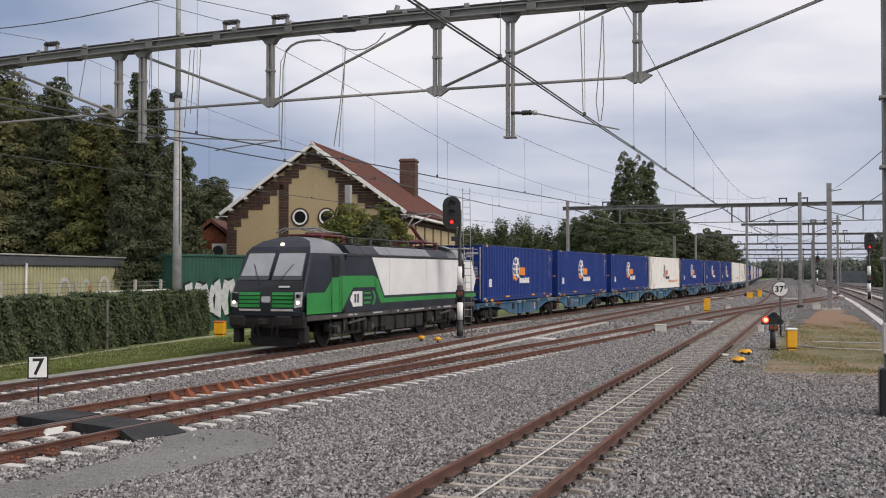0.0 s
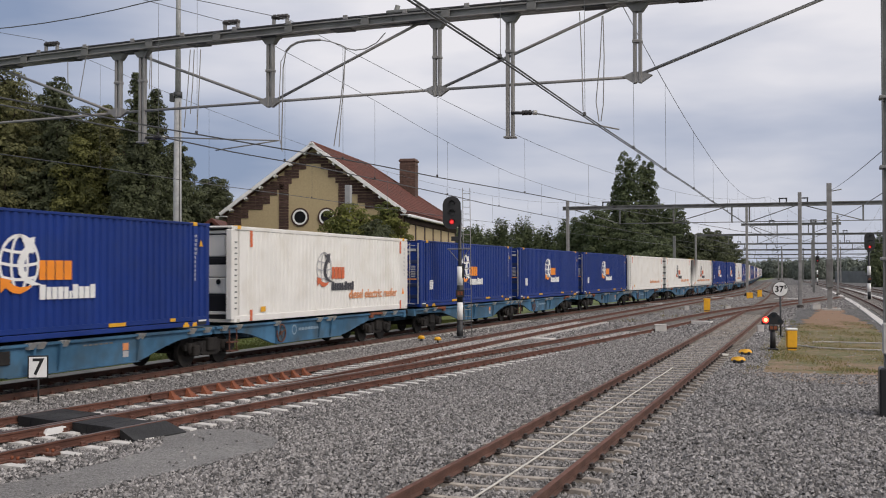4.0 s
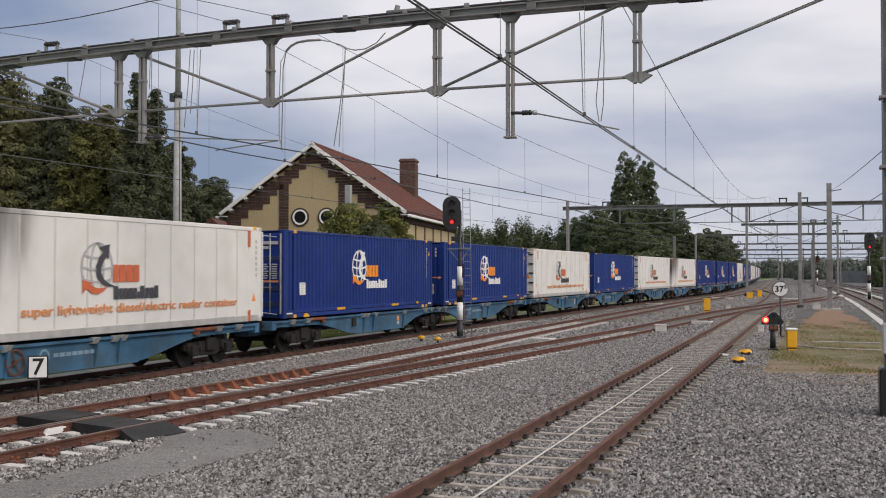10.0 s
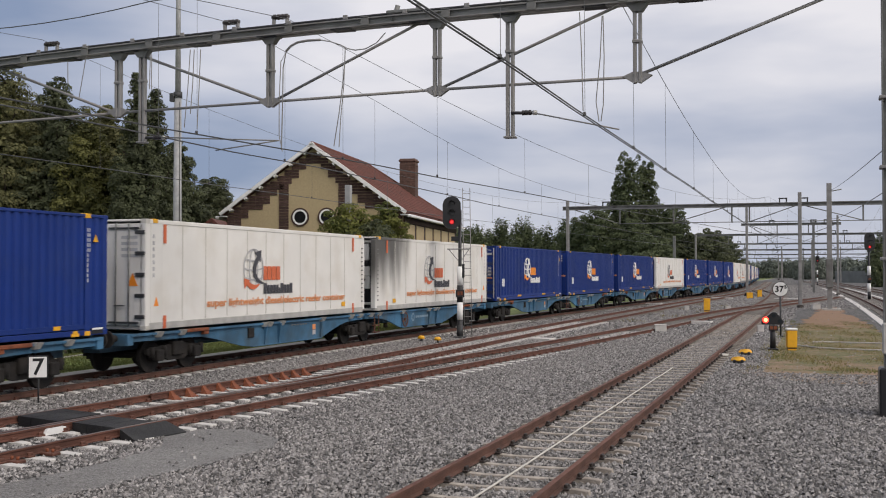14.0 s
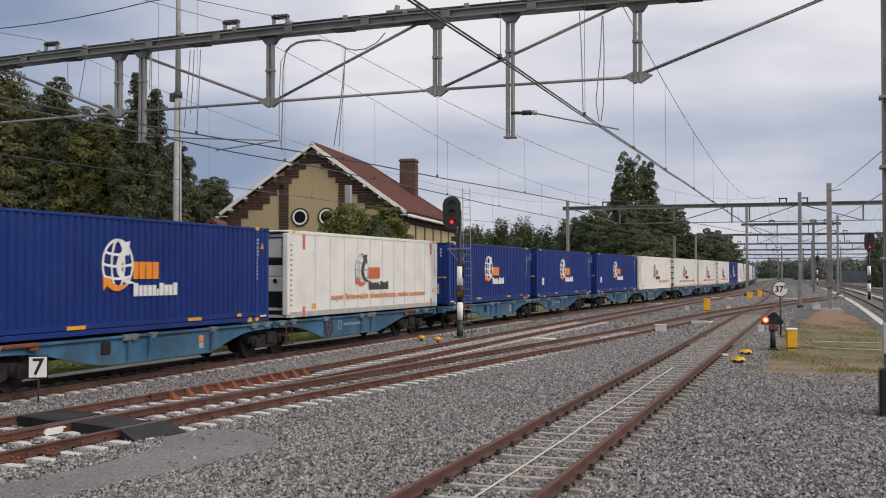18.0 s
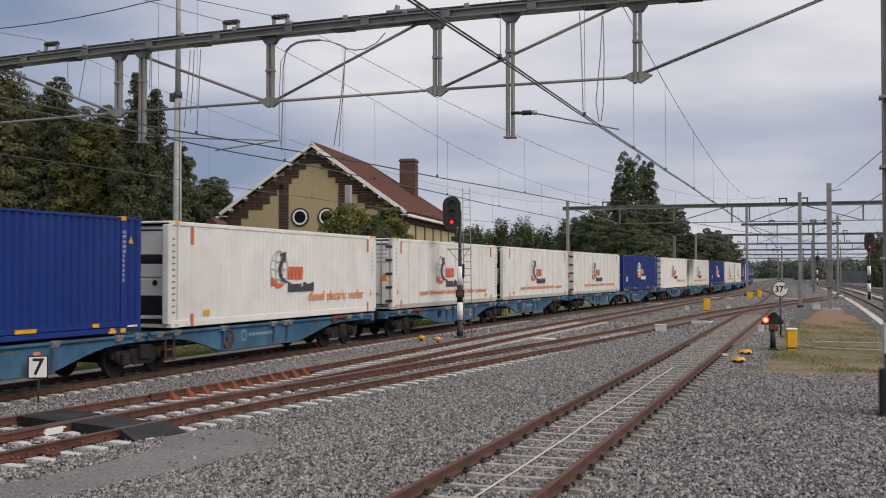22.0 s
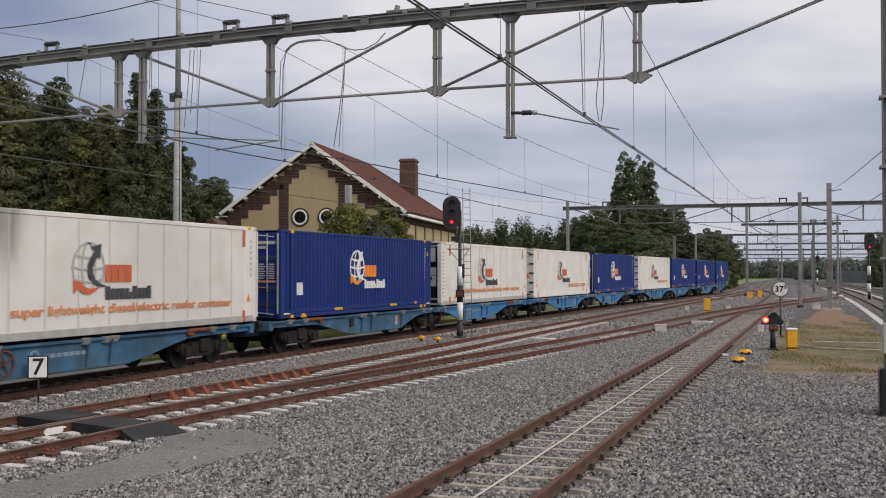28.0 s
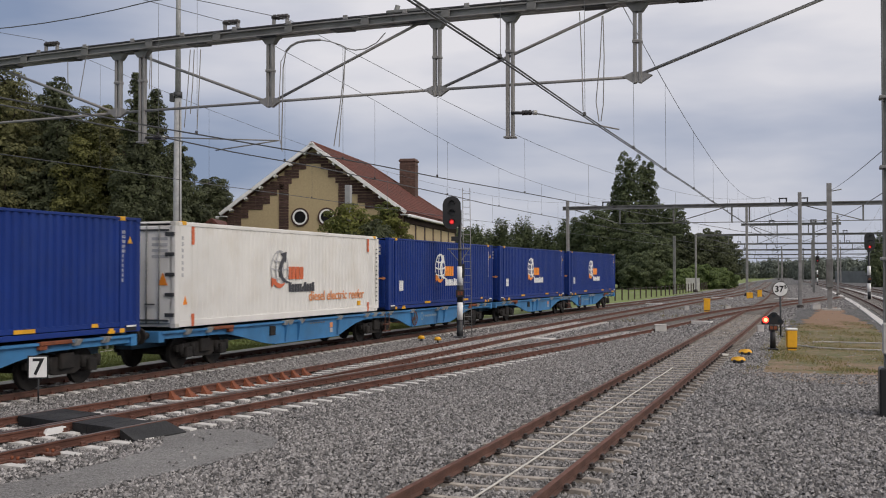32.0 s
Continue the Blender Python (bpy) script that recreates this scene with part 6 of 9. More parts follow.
        if zb > 6:
            b = bmesh.new()
            prism(b, [(x - 0.30, 6.65), (x - 0.1, 6.73), (x + 0.1, 6.73), (x + 0.30, 6.65), (x + 0.1, 6.52), (x - 0.1, 6.52)], gantry_y(x) - 0.05, gantry_y(x) + 0.05)
            part("gusset", b, "steel", g)
        else:
            b = bmesh.new()
            bbox(b, x - 0.13, x + 0.13, gantry_y(x) - 0.10, gantry_y(x) + 0.10, zb - 0.04, zb, 0.01)
            part("foot_plate", b, "steel", g)
    # post insulators bridged in pairs on top of the beam
    for x in (-18.4, -13.05, -11.72, -2.3):
        b = bmesh.new()
        y, c = gantry_y(x), camber(x)
        for dx in (-0.17, 0.17):
            bbox(b, x + dx - 0.035, x + dx + 0.035, y - 0.035, y + 0.035, 8.22 + c, 8.46 + c, 0.006)
        bbox(b, x - 0.36, x + 0.30, y - 0.06, y + 0.06, 8.236 + c, 8.26 + c, 0.006)
        br = part("insulator_bracket", b, "steel", g)
        b = bmesh.new()
        tube(b, (x - 0.22, y, 8.48 + c), (x + 0.22, y, 8.48 + c), 0.04, 8)
        for dx in (-0.15, -0.05, 0.05, 0.15):
            disc(b, (x + dx, y, 8.48 + c), 0.065, -0.03, 0.03, "x", 10)
        part("insulator", b, "insul", br)
    # insulator with jumper cable over the diverging track
    b = bmesh.new()
    x = -8.65
    y = gantry_y(x)
    for dx in (-0.15, 0.35):
        tube(b, (x + dx, y - 0.1, 8.2), (x + dx + 0.1, y - 0.1, 8.55), 0.06, 8)
    bbox(b, x - 0.3, x + 0.55, y - 0.2, y, 8.36, 8.44, 0.02)
    part("strain_bracket", b, "dull_steel", g)
    def hang(name, pts, r, label=""):
        b = bmesh.new()
        polytube(b, [p(x, z, -0.2) for x, z in pts], r, 5)
        part(name, b, "steel", g, label)
    # looped jumper with a spiral wrap, and its tails to the wires below
    arch = [(-11.46, 7.73), (-11.34, 7.84), (-11.16, 7.91), (-10.9, 7.93), (-10.58, 7.92), (-10.32, 7.86), (-10.08, 7.77)]
    hang("jumper_cable", [(-11.58, 5.47), (-11.55, 6.58), (-11.54, 7.36)] + arch + [(-9.89, 7.67), (-9.7, 7.62), (-9.45, 7.63), (-9.18, 7.74), (-8.96, 7.95)], 0.014, "looped grey jumper cable")
    hang("jumper_wrap", arch[:5], 0.03)
    hang("jumper_tail", [(-11.45, 7.73), (-11.6, 7.5), (-11.64, 6.59), (-11.64, 5.81), (-11.55, 5.44)], 0.011)
    hang("jumper_tail", [(-9.95, 7.7), (-9.96, 7.38), (-10.01, 6.91), (-10.1, 6.24), (-10.23, 5.5)], 0.012)
    hang("jumper_tail", [(-9.95, 7.7), (-9.98, 6.91), (-10.06, 6.11), (-10.1, 5.48)], 0.011)
    for pts in ([(-14.07, 7.97), (-14.14, 7.01), (-14.23, 6.12)], [(-13.96, 7.96), (-14.0, 7.13), (-14.06, 6.44)], [(-13.78, 7.95), (-13.82, 6.99), (-13.87, 6.06)], [(-15.18, 7.94), (-15.18, 7.1)], [(-15.22, 7.94), (-15.24, 7.1)], [(-17.72, 7.96), (-17.71, 7.37)], [(-17.09, 8.32), (-17.36, 7.03)], *NEAR_TAILS):
        hang("feeder_tail", pts, 0.011)
    for x0, x1, z0, z1, ln in ((-15.45, -11.75, 5.93, 5.72, 0.35), (-6.1, -3.80, 6.02, 5.585, 0.18)):
        b = bmesh.new()
        y = gantry_y(x0) - 0.05
        tube(b, (x0 + ln + 0.3, y, z0), (x1, gantry_y(x1), z1), 0.017, 6)
        part("registration_arm", b, "steel", g)
        b = bmesh.new()
        tube(b, (x0, y, z0 + 0.02), (x0 + ln + 0.3, y, z0), 0.035, 8)
        for k in range(3):
            disc(b, (x0 + 0.27 + k * 0.07, y, z0 + 0.01), 0.055, -0.026, 0.026, "x", 12)
        part("insulator", b, "insul", g)
        b = bmesh.new()
        tube(b, (x0 + 0.47, y, z0 + 0.005), (x0 + 0.56, y, z0), 0.05, 8)
        part("end_cap", b, "grey_alu", g)
    b = bmesh.new()
    tube(b, (-13.4, gantry_y(-13) - 0.1, 5.55), (-11.8, gantry_y(-12), 5.72), 0.016, 6)
    part("steady_arm", b, "steel", g)
    # right-hand mast on its black plinth, with a grey box
    x, y = 1.30, gantry_y(1.3)
    b = bmesh.new()
    for dx in (-0.15, 0.13):
        bbox(b, x + dx, x + dx + 0.02, y - 0.13, y + 0.13, 0.5, 9.4, 0.004)
    bbox(b, x - 0.13, x + 0.13, y - 0.01, y + 0.01, 0.5, 9.4, 0.004)
    part("mast", b, "dull_steel", g)
    for z in (2.9, 4.6, 5.9):
        b = bmesh.new()
        bbox(b, x - 0.2, x + 0.2, y - 0.17, y + 0.17, z, z + 0.06, 0.01)
        part("mast_band", b, "steel", g)
    b = bmesh.new()
    bbox(b, x - 0.24, x + 0.3, y - 0.3, y + 0.3, -0.1, 0.92, 0.03)
    part("plinth", b, "black", g, "black painted concrete plinth")
    b = bmesh.new()
    bbox(b, x - 0.19, x + 0.25, y - 0.32, y - 0.14, 1.18, 1.75, 0.02)
    part("junction_box", b, "grey_alu", g)
    # left-hand mast beyond the sidings
    x, y = -24.3, gantry_y(-24.3)
    b = bmesh.new()
    for dx in (-0.15, 0.13):
        bbox(b, x + dx, x + dx + 0.02, y - 0.13, y + 0.13, -0.4, 9.2, 0.004)
    bbox(b, x - 0.13, x + 0.13, y - 0.01, y + 0.01, -0.4, 9.2, 0.004)
    part("mast", b, "dull_steel", g)


near_portal()


def far_portal(y, x0, x1, z, masts, drop, rods, label="grey steel overhead-line portal farther along the tracks"):
    g = thing("overhead_line_portal", label, "portal", group="portals along the line")
    for name, za, zb, h in (("beam_flange", z - 0.27, z - 0.21, 0.15), ("beam_web", z - 0.21, z - 0.03, 0.012), ("beam_flange", z - 0.03, z + 0.03, 0.15)):
        b = bmesh.new()
        box(b, x0, x1, y - h, y + h, za, zb)
        part(name, b, "dull_steel", g)
    for x, top, r in masts:
        b = bmesh.new()
        bbox(b, x - r * 0.85, x + r * 0.85, y - r, y + r, -0.3, top, 0.03)
        part("mast", b, "steel", g)
        b = bmesh.new()
        tube(b, (x, y, -0.3), (x, y, 0.22), r * 2.6, 12, r * 1.4)
        part("mast_foot", b, "dark_rail", g)
    for x in drop:
        b = bmesh.new()
        bbox(b, x - 0.06, x + 0.06, y - 0.06, y + 0.06, z - 1.45, z - 0.2, 0.01)
        part("hanger", b, "dull_steel", g)
    for a, c in zip(drop, drop[1:]):
        b = bmesh.new()
        tube(b, (a, y, z - 1.4), (c, y, z - 1.4), 0.035, 6)
        part("bottom_chord", b, "dull_steel", g)
    for (a, za), (c, zc) in rods:
        b = bmesh.new()
        tube(b, (a, y, z + za), (c, y, z + zc), 0.04, 6)
        part("diagonal_rod", b, "dull_steel", g)
    for x in (x0 + 3.5, (x0 + x1) / 2 + 2.5, (x0 + x1) / 2 + 4.0, x1 - 3):
        b = bmesh.new()
        for dx in (-0.25, 0.25):
            tube(b, (x + dx, y, z), (x + dx, y, z + 0.3), 0.05, 6)
        bbox(b, x - 0.32, x + 0.32, y - 0.05, y + 0.05, z + 0.28, z + 0.38, 0.02)
        part("insulator_bracket", b, "dark_steel", g)
    return g


far_portal(86, -19.4, 9.5, 7.92, [(-19.0, 8.4, 0.14), (-1.25, 8.7, 0.16), (9.3, 8.6, 0.14)], [-14.8, -10.6, -6.2, -4.9, 3.2, 6.8], [((-18.6, -0.2), (-14.8, -1.4)), ((-10.6, -1.4), (-6.5, -0.2)), ((-4.9, -1.4), (-1.3, -0.15)), ((-1.2, -0.15), (3.2, -1.4)), ((6.8, -1.4), (9.2, -0.2))])
far_portal(134, -8.6, 2.6, 8.45, [(-7.95, 10.7, 0.17), (2.2, 9.3, 0.14)], [-4.5, -1.0], [((-7.6, -0.2), (-4.5, -1.4)), ((-1.0, -1.4), (2.0, -0.2))])
far_portal(160, -16.8, 16, 8.1, [(-16.6, 8.1, 0.15), (16, 8.6, 0.15)], [-12, -8, -2.5, 3.5, 8], [((-16.4, -0.2), (-12, -1.4)), ((-8, -1.4), (-5, -0.2)), ((-2.5, -1.4), (0.5, -0.2)), ((8, -1.4), (12, -0.2))])
far_portal(212, -17.5, 20, 8.1, [(-17.3, 8.3, 0.15), (-1.0, 8.6, 0.15), (10, 8.6, 0.15), (19.8, 8.6, 0.15)], [-13, -9, 2, 6], [((-17, -0.2), (-13, -1.4)), ((-9, -1.4), (-5, -0.2)), ((6, -1.4), (9.5, -0.2))])
far_portal(268, -20, 20, 8.1, [(-19.8, 8.3, 0.16), (-8.0, 8.6, 0.16), (5, 8.6, 0.16), (19.8, 8.6, 0.16)], [-14, -10, 0, 4], [((-19.5, -0.2), (-14, -1.4)), ((-10, -1.4), (-8.3, -0.2))])
far_portal(340, -24, 20, 8.1, [(-23.8, 8.3, 0.16), (-10.0, 8.6, 0.16), (3, 8.6, 0.16), (19.8, 8.6, 0.16)], [-18, -14, -4, 0], [((-23.5, -0.2), (-18, -1.4)), ((-14, -1.4), (-10.3, -0.2))])
far_portal(430, -30, 20, 8.1, [(-29.8, 8.3, 0.18), (-14.0, 8.6, 0.18), (0, 8.6, 0.18), (19.8, 8.6, 0.18)], [-22, -18, -8, -4], [])


def lone_mast(x, y, top, r, label, foot=True, arm=None, material="dull_steel"):
    g = thing("line_mast", label, "mast")
    b = bmesh.new()
    bbox(b, x - r, x + r, y - r, y + r, -0.3, top, 0.02)
    part("post", b, material, g)
    if foot:
        b = bmesh.new()
        bbox(b, x - 0.55, x + 0.75, y - 0.6, y + 0.6, -0.3, 0.14, 0.03)
        part("foundation", b, "concrete", g)
    if arm:
        for z, x1, z1 in arm:
            b = bmesh.new()
            tube(b, (x, y, z), (x1, y, z1), 0.04, 6)
            part("arm", b, "dull_steel", g)
        b = bmesh.new()
        bbox(b, x - 0.24, x + 0.22, y - 0.5, y - 0.2, 1.6, 3.6, 0.03)
        part("cabinet", b, "dull_steel", g)
    return g


lone_mast(0.78, 80.5, 8.9, 0.17, "grey steel mast with a cabinet on a concrete block", arm=[(8.3, 1.6, 8.45), (6.2, 1.5, 6.35)], material="steel")
lone_mast(-0.5, 150, 9.3, 0.16, "grey steel mast beside the tracks", False)
lone_mast(7.5, 110, 6.5, 0.12, "thin grey steel mast beside the tracks", False)
lone_mast(-17.8, 145, 7.4, 0.16, "grey concrete mast with a stay", False)
lone_mast(-23.3, 52.4, 7.25, 0.15, "grey concrete post behind the train", False, None, "pole")
lone_mast(2.4, 240, 9, 0.14, "grey steel mast far down the line", False)
lone_mast(-3.6, 300, 9, 0.14, "grey steel mast far down the line", False)
lone_mast(12.5, 180, 8.5, 0.14, "grey steel mast far down the line", False)


def tall_pole():
    g = thing("lighting_pole", "tall tapered grey steel pole behind the hedge", "pole")
    x, y = -28.86, 44.9
    b = bmesh.new()
    tube(b, (x, y, -0.4), (x, y, 11.1), 0.235, 16, 0.168)
    part("lower_tube", b, "pole", g)
    b = bmesh.new()
    tube(b, (x, y, 11.0), (x, y, 11.28), 0.21, 16)
    bbox(b, x - 0.34, x - 0.11, y - 0.22, y, 10.82, 11.22, 0.02)
    part("collar", b, "dark_steel", g)
    b = bmesh.new()
    tube(b, (x, y, 11.2), (x, y, 19.3), 0.135, 12, 0.09)
    part("upper_tube", b, "pole", g)
    b = bmesh.new()
    tube(b, (x + 0.2, y - 0.12, 4.0), (x + 0.17, y - 0.1, 10.8), 0.022, 6)
    part("conduit", b, "dull_steel", g)


tall_pole()


def messenger(y):
    """Height of the carrying wire: it sags between the portals."""
    knots = [-42, 22, 86, 160, 212, 268, 340, 430]
    for a, c in zip(knots, knots[1:]):
        if a <= y <= c:
            u = (y - (a + c) / 2) / ((c - a) / 2)
            return 6.9 + 1.5 * u * u
    return 8.4


def wires(line, stagger, y1, label, r=0.0105, rc=0.0075):
    """Contact wire and carrying wire with droppers; stagger: (y, sideways shift) of the contact wire."""
    g = thing("overhead_wires", label, "wires", group="overhead wires of the tracks")
    sy, sd = [k[0] for k in stagger], [k[1] for k in stagger]

    def wx(y):
        return at(line, y) + float(np.interp(y, sy, sd))
    ys = [-30 + 4.0 * i for i in range(int((y1 + 30) / 4) + 1)]
    for e in (-0.028, 0.028):
        b = bmesh.new()
        polytube(b, [(wx(y) + e, y, 5.44 + 0.012 * math.sin(y)) for y in ys], r, 5)
        part("contact_wire", b, "wire", g)
    b = bmesh.new()
    polytube(b, [(wx(y), y, messenger(y)) for y in ys], rc, 4)
    part("carrying_wire", b, "wire", g)
    y = 29.7 - 5.4 * 10
    while y < min(y1, 210):
        b = bmesh.new()
        polytube(b, [(wx(y), y, messenger(y)), (wx(y) + 0.01, y, 5.44)], 0.0045, 4)
        d = part("dropper", b, "wire", g)
        b = bmesh.new()
        tube(b, (wx(y), y, 5.43), (wx(y), y, 5.50), 0.03, 6)
        part("dropper_clip", b, "insul", d)
        y += 5.4 if y < 29 else 7.1
    return g


wires(NEAR, [(0, -0.16), (60, -0.16), (90, 0.0)], 290, "thick contact wire and thin carrying wire over the siding", 0.0125, 0.009)
wires(CROSS, [(14, 0.0), (24, 0.3), (45, 0.1)], 125, "contact wire and carrying wire over the crossover", 0.0095)
wires(LOOP, [(17, 0.85), (22, 0.4), (29, 0.55), (45, 0.1), (60, 0.1)], 330, "contact wire and carrying wire over the loop track", 0.0085, 0.007)
wires(MAIN, [(22, -0.35), (42, -0.3), (58, 0.0)], 330, "contact wire and carrying wire over the main track", 0.007, 0.006)
wires(PLAT, [(0, 0.0), (300, 0.0)], 330, "contact wire and carrying wire over the platform track")
wires(PLAT_FAR, [(0, 0.0), (300, 0.0)], 330, "contact wire and carrying wire over the far platform track")


def feeder(pts, label, r=0.014):
    b = bmesh.new()
    polytube(b, pts, r, 5)
    tagged(part("feeder_cable", b, "wire"), label, "cable")


def sag(a, c, drop, n=10):
    """Points of a slack line from a to c."""
    a, c = Vector(a), Vector(c)
    return [a.lerp(c, k / n) - Vector((0, 0, drop * 4 * (k / n) * (1 - k / n))) for k in range(n + 1)]


feeder(sag((-26, 22.95, 9.55), (-15.26, 22.5, 9.24), 0.42) + sag((-15.26, 22.5, 9.24), (-9.5, 23.5, 10.2), 0.1)[1:], "thick black cable hung over the portal")
feeder(sag((1.16, 21.8, 4.95), (0.78, 80.5, 8.35), 0.1), "thin earth wire hung from mast to mast", 0.009)
feeder(sag((1.16, 21.8, 4.16), (0.78, 80.5, 6.4), 0.15), "thin return wire hung from mast to mast", 0.009)


# ---- plants ----
def leaf_cloud(blobs, n, size, seed, flat=0.55, up=0.0, fuzz=0.13):
    """n small leaf cards with random turn, gathered near the surface of ellipsoid blobs (x, y, z, rx, ry, rz).
    up: share of the leaves that sit on the upper half of their blob."""
    r = np.random.default_rng(seed)
    B = np.array(blobs, float)
    w = (B[:, 3] * B[:, 4] + B[:, 3] * B[:, 5] + B[:, 4] * B[:, 5])
    which = r.choice(len(B), n, p=w / w.sum())
    d = r.normal(size=(n, 3))
    d /= np.linalg.norm(d, axis=1, keepdims=True)
    d[:, 2] = np.where(r.random(n) < up, np.abs(d[:, 2]), d[:, 2])
    rad = 1 - np.abs(r.normal(0.0, fuzz, n)) + 0.10 * r.random(n)
    rad *= 1 + 0.16 * np.sin(d[:, 0] * 9 + which) * np.sin(d[:, 2] * 8 + which * 2)
    c = B[which, :3] + d * B[which, 3:6] * rad[:, None]
    s = size * (0.5 + 0.9 * r.random(n))
    a = r.normal(size=(n, 3))
    a /= np.linalg.norm(a, axis=1, keepdims=True)
    nrm = d * 1.0 + r.normal(size=(n, 3)) * 0.40 + np.array([0, 0, 0.35])
    u = np.cross(nrm, a)
    u /= np.linalg.norm(u, axis=1, keepdims=True)
    v = np.cross(nrm, u)
    v /= np.linalg.norm(v, axis=1, keepdims=True)
    su, sv = u * s[:, None], v * (s * flat)[:, None]
    V = np.stack([c - su, c + sv * 0.9 - su * 0.1, c + su, c - sv], 1).reshape(-1, 3)
    F = np.arange(n * 4).reshape(n, 4)
    return V, F


def limb(b, a, c, r0, r1, k=3):
    pts = [Vector(a).lerp(Vector(c), i / k) for i in range(k + 1)]
    for i in range(1, k):
        pts[i] += Vector((rng.normal(0, 0.12), rng.normal(0, 0.12), 0))
    for i in range(k):
        tube(b, pts[i], pts[i + 1], r0 + (r1 - r0) * i / k, 7, r0 + (r1 - r0) * (i + 1) / k, cap=False)


def crown_width(shape, u):
    """Half width of a crown at the height u of it, as a share of the widest."""
    if shape == "round":
        return math.sin(math.pi * (0.12 + 0.86 * u)) ** 0.6
    if shape == "cone":
        return (1 - u) ** 0.8 * 0.97 + 0.03
    if shape == "spire":
        return min(1.0, (1 - u) ** 0.48 * 1.1) * (0.8 + 0.2 * min(1, u * 5)) + 0.02
    return math.sin(math.pi * (0.14 + 0.82 * u)) ** 0.45


def tree(x, y, h, rad, base, n, leaf, material, label, seed, shape="round", pads=60, z0=-0.35):
    """A trunk with limbs and an uneven crown: leafy pads on the ends of the limbs round a thinner inside.
    base: height of the crown's foot."""
    t = thing("tree", label, "tree")
    r = np.random.default_rng(seed)
    b = bmesh.new()
    limb(b, (x, y, z0), (x + r.normal(0, 0.15), y, z0 + h * 0.86), 0.018 * h, 0.04, 5)
    blobs = []
    for i in range(pads):
        u = (i + 0.2 + 0.6 * r.random()) / pads
        wd = crown_width(shape, u)
        z = base + (h - base) * u
        a = i * 2.399 + r.normal(0, 0.35)
        reach = 0.62 + 0.42 * r.random() if shape != "cone" else 0.70 + 0.35 * r.random()
        off = rad * wd * reach
        br = rad * (0.17 + 0.13 * r.random()) * (0.45 + 0.6 * wd)
        cx, cy = x + math.cos(a) * off, y + math.sin(a) * off
        tall = {"round": 0.66, "cone": 0.85, "spire": 0.8, "tall": 1.5}[shape]
        blobs.append((cx, cy, z0 + z - br * 0.3, br * 1.15, br * 1.15, br * tall))
        if i % 3 == 0:
            limb(b, (x, y, z0 + max(base * 0.8, z - off * 0.7 - 0.3)), (cx, cy, z0 + z), 0.006 * h, 0.02, 3)
    part("trunk", b, "bark", t)
    core = []
    for i in range(12):
        u = (i + 0.5) / 12
        rr = rad * crown_width(shape, u) * 0.66 + 0.05
        core.append((x, y, z0 + base + (h - base) * u * 0.94, rr, rr, (h - base) * 0.06))
    V, F = leaf_cloud(blobs, int(n * 0.72), leaf, seed + 100, up=0.55)
    V2, F2 = leaf_cloud(core, n - int(n * 0.72), leaf * 1.5, seed + 200, 0.7, fuzz=0.2)
    cr = new("crown", soup("crown", np.concatenate([V, V2]), np.concatenate([F, F2 + len(V)]), material))
    cr.parent = t
    return t


def along(px_dir, z_c):
    """Ground place at a turn px_dir (degrees right of the lens axis) and depth z_c along the axis."""
    r = z_c * math.tan(radians(px_dir))
    c, s = math.cos(radians(19)), math.sin(radians(19))
    return r * c - z_c * s, r * s + z_c * c


